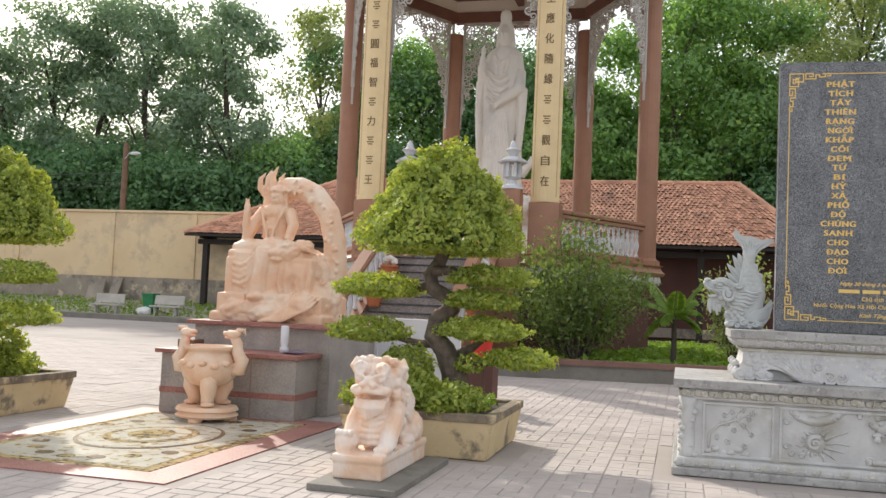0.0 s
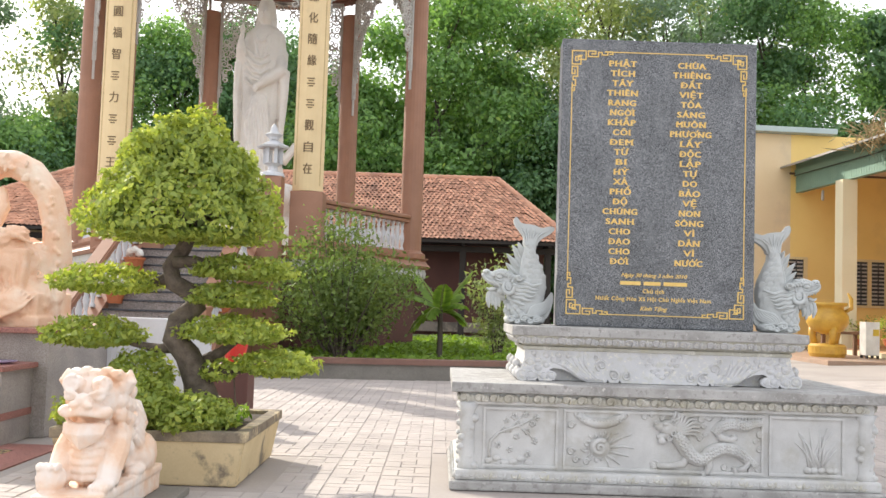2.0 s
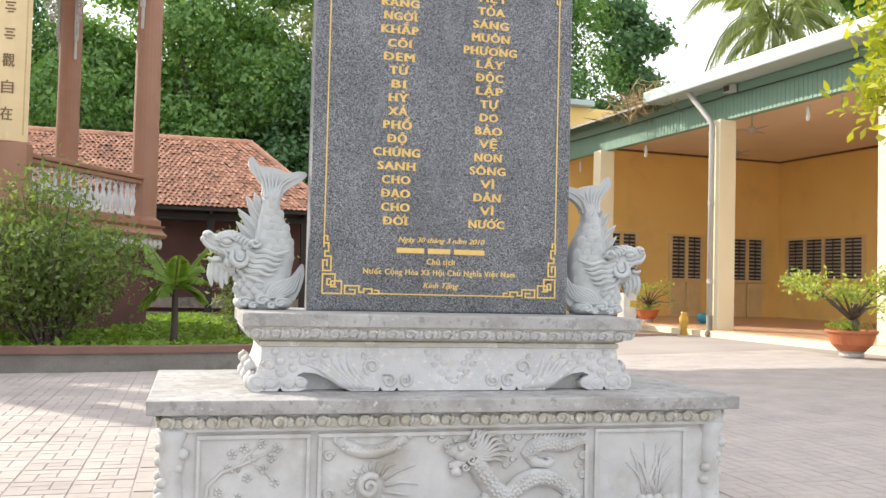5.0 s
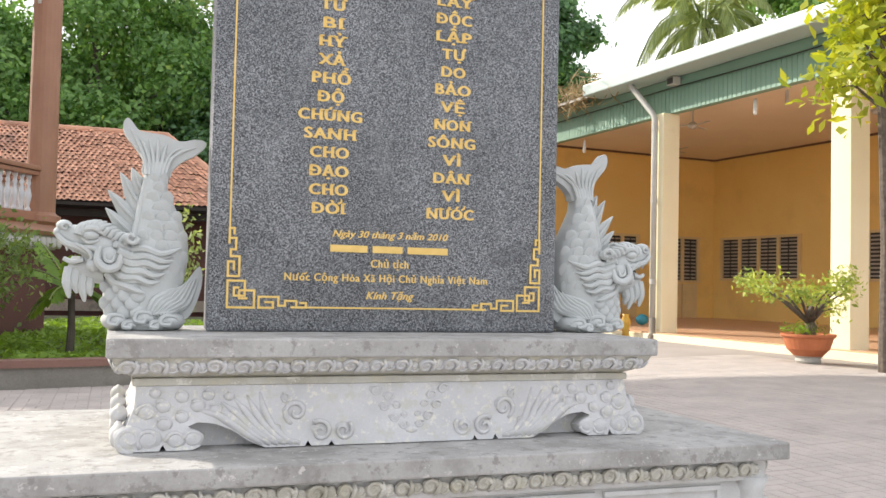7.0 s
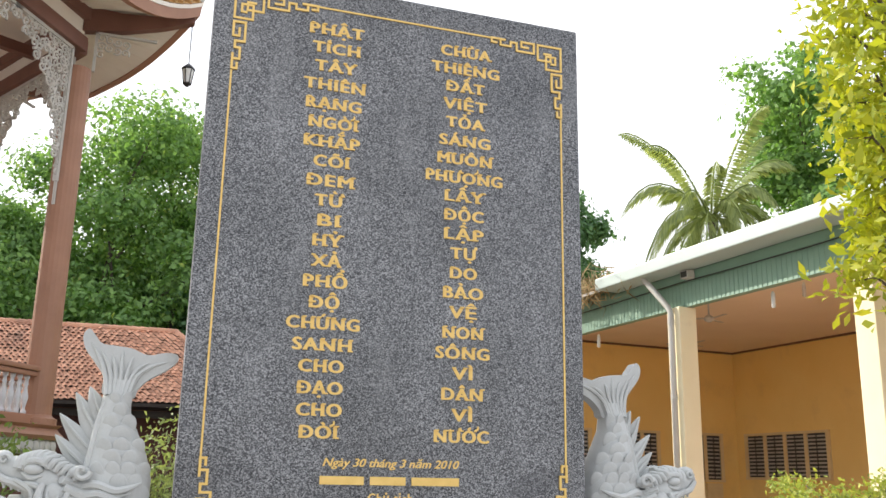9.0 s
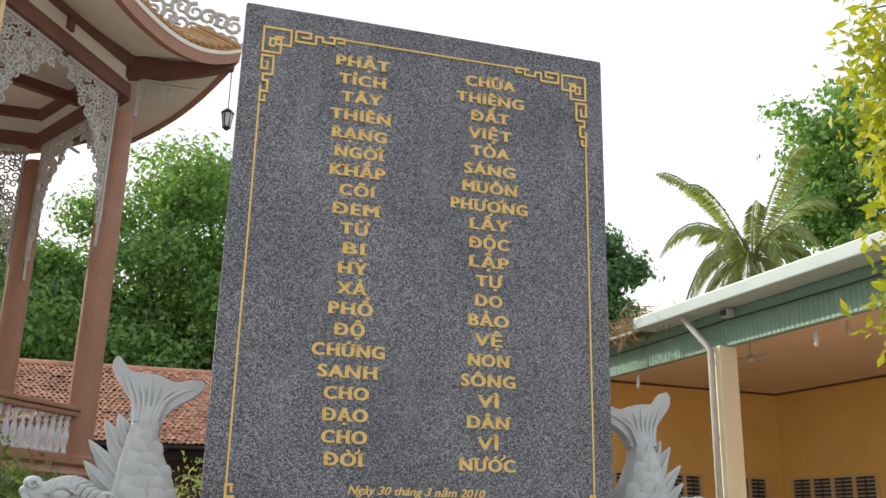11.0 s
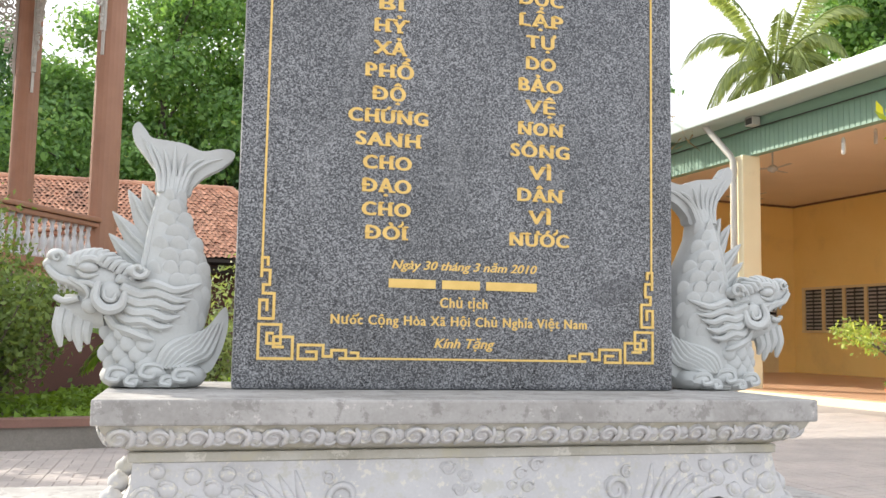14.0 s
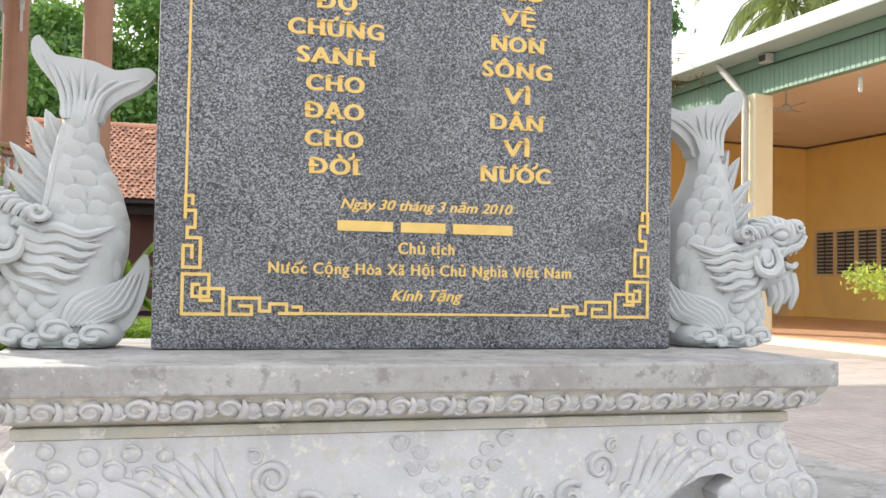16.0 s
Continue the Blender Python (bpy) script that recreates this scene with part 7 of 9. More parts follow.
draped(0.30, -0.20, 0.86, 0.38, 0.22, 0.27, 10, 0.09)
draped(-0.52, -0.24, 0.40, 0.04, 0.20, 0.25, 8, 0.06)
for k in range(4):
    d = 0.075 * k
    tube(b, [(-0.70 + 0.02 * k, -0.25, 0.86 - d * 0.2), (-0.64 + 0.01 * k, -0.35, 0.77 - d * 0.7), (-0.55, -0.40, 0.71 - d), (-0.45, -0.415, 0.69 - d), (-0.36, -0.41, 0.73 - d), (-0.30, -0.40, 0.80 - d * 0.8), (-0.27, -0.38, 0.87 - d * 0.5)], [0.012, 0.022, 0.03, 0.032, 0.03, 0.022, 0.010], 8)
for i in range(8):
    tube(b, [(-0.06 + 0.045 * i, -0.60, 0.03), (0.14 + 0.05 * i, -0.585, 0.07 + 0.010 * i), (0.31 + 0.048 * i, -0.54, 0.22), (0.40 + 0.045 * i, -0.47, 0.46 - 0.02 * i)], [0.014, 0.019, 0.019, 0.008], 7)
lump(0.08, 0.60, 0.30, 0.28, 0.32, -0.12, 0.1, 3)
lump(-0.30, 0.55, 0.26, 0.28, 0.30, -0.12, 0.1, 3)
lump(-0.18, 1.16, 0.19, 0.15, 0.30, 0.0, 0.06)
lump(-0.18, 1.38, 0.22, 0.15, 0.13, 0.0, 0.06)
lump(-0.16, 1.56, 0.10, 0.11, 0.135, -0.03, 0.03)
lump(-0.16, 1.66, 0.115, 0.12, 0.07, -0.02, 0.05)
lump(-0.16, 1.74, 0.05, 0.05, 0.05, 0.0, 0.02)
lump(-0.46, 0.92, 0.30, 0.22, 0.12, -0.10, 0.06)
lump(-0.12, 0.92, 0.26, 0.24, 0.14, -0.12, 0.06)
tube(b, [(-0.13, -0.20, 0.92), (-0.14, -0.36, 0.82), (-0.16, -0.40, 0.60), (-0.18, -0.40, 0.36)], [0.13, 0.12, 0.11, 0.12], 12)
lump(-0.18, 0.32, 0.13, 0.14, 0.06, -0.46, 0.05)
tube(b, [(-0.36, 0.0, 1.40), (-0.48, -0.08, 1.22), (-0.52, -0.16, 1.05)], [0.09, 0.085, 0.07], 10)
tube(b, [(-0.52, -0.16, 1.05), (-0.53, -0.2, 1.22), (-0.52, -0.2, 1.38)], [0.06, 0.05, 0.045], 10)
lump(-0.52, 1.42, 0.05, 0.04, 0.07, -0.2, 0.02, 2)
for f in (-0.025, 0.02):
    tube(b, [(-0.52 + f, -0.2, 1.44), (-0.52 + f, -0.2, 1.54)], [0.017, 0.012], 6)
tube(b, [(0.02, 0.0, 1.40), (0.12, -0.08, 1.22), (0.10, -0.18, 1.02)], [0.09, 0.08, 0.06], 10)
# dragon body arching from behind the rocks over the figure
arch = [(0.62, 0.1, 0.35), (0.70, 0.08, 0.70), (0.68, 0.06, 1.05), (0.58, 0.05, 1.38), (0.38, 0.05, 1.60), (0.14, 0.08, 1.70), (-0.06, 0.12, 1.70), (-0.2, 0.15, 1.62)]
tube(b, arch, [0.17, 0.165, 0.155, 0.15, 0.15, 0.145, 0.15, 0.14], 14)
for k in range(4):
    x0 = -0.46 + 0.098 * k
    tube(b, [(x0 + 0.08, 0.10, 1.58 + 0.01 * k), (x0 - 0.02, 0.06, 1.70 + 0.012 * k), (x0 - 0.02 + 0.02 * (k % 2), 0.05, 1.81 + 0.03 * (k % 3)), (x0 + 0.06, 0.05, 1.90 + 0.05 * (k % 3))], [0.055, 0.048, 0.036, 0.005], 8)
lump(-0.30, 1.50, 0.16, 0.10, 0.20, 0.12, 0.15)
# dragon head before the rocks
lump(0.20, 0.88, 0.22, 0.18, 0.13, -0.28, 0.3)
lump(0.34, 0.92, 0.16, 0.16, 0.12, -0.20, 0.3)
blob(b, (0.04, -0.40, 0.86), (0.10, 0.08, 0.06), 2, 0.2, 4)
blob(b, (0.06, -0.40, 0.78), (0.09, 0.07, 0.035), 2, 0.2, 4)
for k in range(5):
    tube(b, [(0.10 + 0.05 * k, -0.36, 0.95 - 0.01 * k), (0.20 + 0.06 * k, -0.38, 1.0 - 0.02 * k), (0.34 + 0.06 * k, -0.28, 0.97 - 0.03 * k)], [0.03, 0.034, 0.01], 7)
for k in range(6):
    x0, z0 = 0.10 + 0.085 * k, 0.80 - 0.02 * (k % 3)
    tube(b, [(x0, -0.36, z0), (x0 + 0.03, -0.39, z0 - 0.14), (x0 + 0.01, -0.40, z0 - 0.30), (x0 + 0.05, -0.42, z0 - 0.44)], [0.03, 0.036, 0.036, 0.02], 8)
for k in range(26):
    x0, z0 = -0.66 + 1.35 * rng.random(), 0.08 + 0.80 * rng.random()
    curl(b, (x0, -0.44 + 0.14 * z0 + 0.1 * abs(x0), z0), 0.035 + 0.025 * rng.random(), 1.2, 0.3, 12, flip=1 if k % 2 else -1)
# robe edges over chest and sleeves, face and crown
for s in (-1, 1):
    tube(b, [(-0.18 + s * 0.19, -0.08, 1.46), (-0.18 + s * 0.12, -0.16, 1.30), (-0.18 + s * 0.05, -0.175, 1.12), (-0.18 + s * 0.03, -0.20, 0.96)], [0.022, 0.024, 0.022, 0.018], 8)
    tube(b, [(-0.16 + s * 0.11, -0.02, 1.62), (-0.16 + s * 0.125, 0.0, 1.52), (-0.16 + s * 0.14, 0.02, 1.42)], [0.02, 0.026, 0.02], 8)
    blob(b, (-0.16 + s * 0.045, -0.125, 1.585), (0.03, 0.02, 0.014), 2)
for z in (1.22, 1.08, 0.99):
    tube(b, [(-0.36, -0.06, z), (-0.18, -0.165, z - 0.05), (0.0, -0.06, z)], [0.014, 0.018, 0.014], 7)
tube(b, [(-0.16, -0.14, 1.60), (-0.16, -0.155, 1.555)], [0.014, 0.02], 6)
blob(b, (-0.16, -0.13, 1.515), (0.035, 0.02, 0.012), 2)
tube(b, [(-0.27, -0.08, 1.645), (-0.16, -0.15, 1.655), (-0.05, -0.08, 1.645)], [0.016, 0.02, 0.016], 7)
draped(-0.55, -0.12, 1.12, 0.90, 0.06, 0.10, 5, 0.1)
# scales down the dragon's arch
for k in range(60):
    f = rng.random() * 6.9
    i = int(f)
    q = Vector(arch[i]).lerp(Vector(arch[i + 1]), f - i)
    a = rng.random() * 6.28
    blob(b, (q.x + 0.15 * math.cos(a) * 0.6, q.y - 0.155, q.z + 0.15 * math.sin(a) * 0.6), (0.03, 0.016, 0.03), 1)
for v in b.verts:
    v.co.x *= 0.90
buddha = part("seated_figure_statue", b, M_pink, None, smooth=True)
carved(buddha, 0.0125, 1, 0.008, 0.07)
buddha.matrix_basis = pose(SX, SY, SZ - 0.02)
tagged(buddha, "pinkish-orange carved stone seated figure with arching dragon", "statue")

# stone incense burner on three legs
burn = thing("incense_burner", "carved cream stone incense burner with dragon handles on a round stand", "incense burner", (-3.93, 8.55, 0))
b = bmesh.new()
lathe(b, [(0.31, 0.055), (0.33, 0.075), (0.30, 0.10), (0.30, 0.115), (0.33, 0.13), (0.31, 0.165), (0.05, 0.17)], 28)
part("stand", b, M_pink, burn, "round moulded stone stand", smooth=False)
for k in range(3):
    a = radians(-90 + 120 * k)
    b = bmesh.new()
    blob(b, (0.24 * math.cos(a), 0.24 * math.sin(a), 0.03), (0.08, 0.08, 0.045), 2)
    part("stand_foot", b, M_pink, burn, smooth=True)
    b = bmesh.new()
    c, s2 = math.cos(a + 0.5), math.sin(a + 0.5)
    tube(b, [(0.18 * c, 0.18 * s2, 0.50), (0.20 * c, 0.20 * s2, 0.36), (0.16 * c, 0.16 * s2, 0.26), (0.17 * c, 0.17 * s2, 0.19)], [0.10, 0.09, 0.07, 0.065], 10)
    blob(b, (0.20 * c, 0.20 * s2, 0.195), (0.075, 0.075, 0.03), 2)
    part("leg", b, M_pink, burn, smooth=True)
b = bmesh.new()
lathe(b, [(0.05, 0.36), (0.20, 0.40), (0.275, 0.48), (0.295, 0.56), (0.275, 0.66), (0.235, 0.72), (0.235, 0.75), (0.27, 0.765), (0.275, 0.80), (0.24, 0.80), (0.22, 0.74), (0.02, 0.73)], 30)
part("bowl", b, M_pink, burn, smooth=True)
b = bmesh.new()
for k in range(14):
    a = 2 * math.pi * k / 14
    blob(b, (0.285 * math.cos(a), 0.285 * math.sin(a), 0.60 + 0.03 * (k % 2)), (0.05, 0.05, 0.035), 2, 0.3, 5)
    tube(b, [(0.25 * math.cos(a + q), 0.25 * math.sin(a + q), z) for q, z in ((0, 0.46), (0.12, 0.50), (0.2, 0.545), (0.12, 0.58))], [0.016, 0.018, 0.014, 0.006], 6)
part("bowl_relief", b, M_pink, burn, "carved cloud band round the bowl", smooth=True)
for s in (-1, 1):
    b = bmesh.new()
    tube(b, [(s * 0.26, 0, 0.55), (s * 0.35, 0, 0.56), (s * 0.37, 0, 0.66), (s * 0.32, 0, 0.74), (s * 0.31, 0, 0.84), (s * 0.27, -0.02, 0.93)], [0.06, 0.075, 0.075, 0.06, 0.055, 0.05], 10)
    blob(b, (s * 0.27, -0.03, 0.93), (0.085, 0.06, 0.05), 2, 0.3, 4)
    blob(b, (s * 0.20, -0.03, 0.94), (0.05, 0.04, 0.025), 2, 0.3, 4)
    blob(b, (s * 0.21, -0.03, 0.90), (0.04, 0.035, 0.018), 2, 0.3, 4)
    for k in range(4):
        tube(b, [(s * (0.28 + 0.02 * k), 0, 0.95), (s * (0.31 + 0.025 * k), 0, 0.99), (s * (0.33 + 0.025 * k), 0, 0.98 - 0.02 * k)], [0.02, 0.016, 0.004], 6)
    part("dragon_handle", b, M_pink, burn, "dragon-headed handle", smooth=True)
b = bmesh.new()
blob(b, (0, 0, 0.755), (0.2, 0.2, 0.02), 2, 0.1, 5)
part("ash", b, M_red, burn, "red incense stubs in ash")

# offerings on the ledge
jar = thing("clear_jar", "clear glass jar on the pedestal ledge", "jar", (-3.42, 9.3, 0.716))
b = bmesh.new()
lathe(b, [(0.05, 0), (0.05, 0.06), (0.035, 0.08), (0.045, 0.12), (0.045, 0.30), (0.03, 0.31)], 16)
part("glass_body", b, M_greywhite, jar, smooth=True)
plate = thing("offering_plate", "small purple and white offering plate on the ledge", "plate", (-3.26, 9.25, 0.716))
b = bmesh.new()
lathe(b, [(0.05, 0), (0.13, 0.02), (0.14, 0.03), (0.05, 0.015)], 18)
part("dish", b, mat("lilac_glaze", (0.45, 0.36, 0.55), None, 0.3, 5, 40, 0.05), plate, smooth=True)
box_ob = thing("wooden_tray", "small brown wooden tray on the ledge", "tray", (-4.60, 9.3, 0.716))
part("tray", boxed(-0.11, -0.1, 0, 0.11, 0.12, 0.10, bevel=0.01), M_wood, box_ob)

# pale boards behind the pedestal
boards = thing("pale_screen_board", "pale grey upright board screen beside the pedestal", "screen", (-2.72, 11.2, 0))
part("board", boxed(-0.22, -0.03, 0.0, 0.90, 0.03, 1.13, bevel=0.01), M_greywhite, boards)
part("post", boxed(-0.26, -0.04, 0.0, -0.21, 0.05, 1.15, bevel=0.006), M_greywhite, boards)

# ---- low tiled house behind the pavilion ----
house = thing("low_house", "long low house with a weathered terracotta tiled roof", "house", (0, 0, 0))
RX0, RX1, RY, RZ = -15.9, 3.18, 43.0, 7.13
EX0, EX1, EY0, EY1, EZ = -22.2, 6.3, 39.0, 47.0, 4.02
part("wall", boxed(-15.5, 41.2, -0.02, 5.2, 46.0, 4.3), M_redwall, house, "dark red-brown wall")
part("front_beam", boxed(EX0 + 0.4, 39.6, 3.62, EX1 - 0.3, 39.85, 3.86), M_dark, house)
part("low_sill", boxed(-15.0, 40.9, 0.2, 5.25, 41.19, 0.62, bevel=0.02), M_wall_base, house)
for x in (-21.4, -17.6, -13.8, -10, -6, -2, 1.6, 5.2):
    part("post", boxed(x - 0.13, 39.6, 0, x + 0.13, 39.86, 3.62), M_dark, house)
    part("rafter", boxed(x - 0.06, 39.1, 3.86, x + 0.06, 41.4, 4.0), M_dark, house)
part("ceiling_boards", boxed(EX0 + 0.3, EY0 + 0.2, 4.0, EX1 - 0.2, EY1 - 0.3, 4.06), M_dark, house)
b = bmesh.new()
v = {k: b.verts.new(p) for k, p in dict(a=(EX0, EY0, EZ), b=(EX1, EY0, EZ), c=(EX1, EY1, EZ), d=(EX0, EY1, EZ), r0=(RX0, RY, RZ), r1=(RX1, RY, RZ)).items()}
for f in (("a", "b", "r1", "r0"), ("c", "d", "r0", "r1"), ("b", "c", "r1"), ("d", "a", "r0")):
    b.faces.new([v[k] for k in f])
bmesh.ops.translate(b, verts=b.verts[:], vec=(0, 0, 0.04))
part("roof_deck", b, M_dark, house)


def tile_rows(p00, p10, p01, p11, rows, cols, w, name):
    """Curved clay tiles laid in rows over a sloping four-sided field."""
    quads = []
    p00, p10, p01, p11 = (np.array(p, float) for p in (p00, p10, p01, p11))
    nrm = np.cross(p10 - p00, p01 - p00)
    nrm /= np.linalg.norm(nrm)
    for r in range(rows):
        f0, f1 = r / rows, min((r + 1.25) / rows, 1.0)
        a0, b0 = p00 + (p01 - p00) * f0, p10 + (p11 - p10) * f0
        a1, b1 = p00 + (p01 - p00) * f1, p10 + (p11 - p10) * f1
        n = max(1, int(np.linalg.norm(b0 - a0) / w))
        for c in range(n):
            u0, u1, um = c / n, (c + 1) / n, (c + 0.5) / n
            jig = rng.normal() * 0.012
            lo, hi = 0.075 + jig, 0.035 + jig
            for ua, ub, ha, hb in ((u0, um, 0.0, 0.055), (um, u1, 0.055, 0.0)):
                quads.append([a0 + (b0 - a0) * ua + nrm * (lo + ha), a0 + (b0 - a0) * ub + nrm * (lo + hb), a1 + (b1 - a1) * ub + nrm * (hi + hb), a1 + (b1 - a1) * ua + nrm * (hi + ha)])
    ob = new(name, quads_mesh(name, np.array(quads), 4, M_rooftile))
    ob.parent = house
    return tagged(ob, "weathered orange-brown clay tiles", kind="stuff")


tile_rows((EX0, EY0, EZ + 0.04), (EX1, EY0, EZ + 0.04), (RX0, RY, RZ + 0.04), (RX1, RY, RZ + 0.04), 26, 100, 0.20, "front_tiles")
tile_rows((EX1, EY0, EZ + 0.04), (EX1, EY1, EZ + 0.04), (RX1, RY, RZ + 0.04), (RX1, RY + 0.01, RZ + 0.04), 26, 40, 0.22, "end_tiles")
tile_rows((EX0, EY1, EZ + 0.04), (EX0, EY0, EZ + 0.04), (RX0, RY + 0.01, RZ + 0.04), (RX0, RY, RZ + 0.04), 26, 40, 0.22, "end_tiles")
for p, q, nm in (((RX0, RY, RZ + 0.1), (RX1, RY, RZ + 0.1), "ridge_tile"), ((RX1, RY, RZ + 0.1), (EX1, EY0, EZ + 0.1), "hip_tile"), ((RX0, RY, RZ + 0.1), (EX0, EY0, EZ + 0.1), "hip_tile")):
    p, q = Vector(p), Vector(q)
    k = int((q - p).length / 0.34)
    for i in range(k):
        b = bmesh.new()
        a, c = p.lerp(q, i / k), p.lerp(q, (i + 1.12) / k)
        tube(b, [a, c], [0.13, 0.105], 8)
        part(nm, b, M_rooftile, house)
part("eave_edge", boxed(EX0, EY0 - 0.02, EZ - 0.06, EX1, EY0 + 0.05, EZ + 0.06), M_dark, house)

# ---- yellow hall with an open veranda ----
hall = thing("yellow_hall", "yellow hall with open columned veranda and green fascia", "building", (0, 0, 0))
FX, BY, WX, FLZ, CZ = 13.9, 33.9, 24.0, 0.42, 6.56
HALL_TURN = Matrix.Translation((13.96, 24.15, 0)) @ Matrix.Rotation(radians(4.46), 4, "Z") @ Matrix.Translation((-13.9, -24.15, 0))
hall.matrix_basis = HALL_TURN
part("veranda_floor", boxed(FX - 0.1, 8, 0.0, WX, BY, FLZ), M_floor_red, hall, "red-brown tiled veranda floor")
part("floor_edge", boxed(FX - 0.22, 8, -0.02, FX - 0.104, BY, FLZ - 0.03, bevel=0.01), M_ycol, hall, "pale yellow floor edge")
part("end_wall", boxed(FX + 0.05, BY, -0.02, WX + 0.3, BY + 0.3, 7.95), M_ywall, hall)
part("outer_wall", boxed(10.4, BY, -0.02, FX + 0.048, BY + 0.3, 7.95), M_outer, hall, "pale yellow outer wall")
part("back_wall", boxed(WX, 8, -0.02, WX + 0.3, BY - 0.002, 7.0), M_ywall, hall)
part("ceiling", boxed(FX + 0.45, 8, CZ, WX, BY, CZ + 0.06), mat("tan_ceiling_board", (0.86, 0.74, 0.58), (0.81, 0.69, 0.53), 0.8, 0.8, 20, 0.05), hall, "tan ceiling boards")
part("cornice_line", boxed(WX - 0.06, 8, CZ - 0.07, WX - 0.002, BY, CZ - 0.002), M_wood, hall)
part("cornice_line", boxed(FX, BY - 0.06, CZ - 0.07, WX - 0.06, BY - 0.002, CZ - 0.002), M_wood, hall)
for y in (30.35, 24.15, 18.45):
    b = bmesh.new()
    box(b, FX, y - 0.24, FLZ - 0.12, FX + 0.5, y + 0.24, 5.83, bevel=0.02)
    part("column", b, M_ycol, hall, "pale yellow square column")
part("fascia_core", boxed(FX + 0.24, 8, 5.835, FX + 0.44, BY, 6.9), M_green, hall)
for k in range(130):
    y = 15.0 + k * 0.15
    part("fascia_rib", boxed(FX + 0.23, y, 5.835, FX + 0.24, y + 0.11, 6.42, bevel=0.004), M_green, hall)
part("fascia_upper", boxed(FX + 0.19, 8, 6.44, FX + 0.238, BY, 6.668), M_green, hall, "grey-green upper fascia sheet")
part("gutter", boxed(FX - 0.55, 8, 6.67, FX + 0.188, 26.75, 6.98, bevel=0.03), M_gutter, hall, "pale green-white metal gutter")
b = bmesh.new()
loft(b, [[(FX - 0.35, 26.76, 6.68), (FX - 0.35, 26.76, 6.75), (FX + 5, 26.76, 8.6), (FX + 5, 26.76, 8.5)], [(FX - 0.35, BY + 0.2, 6.68), (FX - 0.35, BY + 0.2, 6.75), (FX + 5, BY + 0.2, 8.6), (FX + 5, BY + 0.2, 8.5)]])
bmesh.ops.recalc_face_normals(b, faces=b.faces)
part("sheet_roof", b, M_metal_roof, hall, "rusty corrugated sheet roof end")
b = bmesh.new()
loft(b, [[(FX - 0.3, 8, 6.95), (FX - 0.3, 8, 7.01), (WX + 1, 8, 9.0), (WX + 1, 8, 8.9)], [(FX - 0.3, 26.75, 6.95), (FX - 0.3, 26.75, 7.01), (WX + 1, 26.75, 9.0), (WX + 1, 26.75, 8.9)]])
bmesh.ops.recalc_face_normals(b, faces=b.faces)
part("main_roof", b, M_gutter, hall)
part("white_parapet", boxed(9.6, BY - 0.4, 7.96, 15.5, BY + 0.5, 8.16, bevel=0.02), M_gutter, hall)
b = bmesh.new()
tube(b, [(FX - 0.3, 24.95, 6.72), (FX - 0.28, 24.9, 6.64), (FX - 0.12, 24.2, 5.85), (FX - 0.11, 24.1, 5.7), (FX - 0.11, 24.1, 0.75)], 0.075, 12)
part("drain_pipe", b, M_pvc, hall, "grey-white plastic drain pipe", smooth=True)
b = bmesh.new()
tube(b, [(FX - 0.11, 24.1, 0.78), (FX - 0.11, 24.1, 0.42), (FX - 0.16, 24.05, 0.34), (FX - 0.26, 23.95, 0.31)], 0.083, 12)
part("drain_shoe", b, M_wall_base, hall, "dirty grey lower pipe and outlet", smooth=True)
b = bmesh.new()
tube(b, [(FX + 0.17, 16.0, 6.46), (FX + 0.165, 20.0, 6.40), (FX + 0.16, 24.0, 6.44), (FX + 0.165, 29.0, 6.40), (FX + 0.17, 34.0, 6.45)], 0.014, 6)
part("cable", b, M_black, hall, "thin dark cable along the fascia")
for z in (1.6, 3.6, 5.4):
    b = bmesh.new()
    lathe(b, [(0.085, z), (0.085, z + 0.12)], 12, (FX - 0.11, 24.1, 0))
    part("pipe_collar", b, M_pvc, hall)


def louvre(parent, axis, u0, u1, z0, z1, at, panes):
    """A run of louvred shutters in a frame on a wall."""
    w = (u1 - u0) / panes
    win = new("louvre_window")
    win.empty_display_size = 0.1
    win.parent = parent
    m = pose(0, at, 0) if axis == "x" else pose(at, 0, 0, 0, 0, -90)

    def put(nm, x0, y0, za, x1, y1, zb, mtl):
        if axis != "x":
            x0, x1 = -x1, -x0
        part(nm, boxed(x0, y0, za, x1, y1, zb), mtl, win, matrix=m)

    put("backing", u0, -0.03, z0, u1, -0.01, z1, M_louver)
    for i in range(panes + 1):
        u = u0 + i * w
        put("mullion", u - 0.07, -0.09, z0, u + 0.07, -0.005, z1, M_winframe)
    put("head", u0 - 0.07, -0.10, z1, u1 + 0.07, -0.005, z1 + 0.09, M_winframe)
    put("sill", u0 - 0.07, -0.12, z0 - 0.09, u1 + 0.07, -0.005, z0, M_winframe)
    for i in range(panes):
        for k in range(11):
            z = z0 + 0.06 + (z1 - z0 - 0.12) * k / 10.5
            put("slat", u0 + i * w + 0.09, -0.07, z, u0 + (i + 1) * w - 0.09, -0.035, z + 0.055, M_bench)
        put("centre_bar", u0 + (i + 0.5) * w - 0.02, -0.085, z0, u0 + (i + 0.5) * w + 0.02, -0.03, z1, M_louver)


louvre(hall, "x", 16.25, 17.55, 1.85, 3.42, BY, 2)
louvre(hall, "x", 19.0, 20.4, 1.85, 3.42, BY, 2)
louvre(hall, "x", 21.7, 23.2, 1.85, 3.42, BY, 2)
louvre(hall, "x", 13.1, 14.5, 1.85, 3.42, BY, 2)
louvre(hall, "y", 29.45, 33.35, 1.96, 3.41, WX, 4)
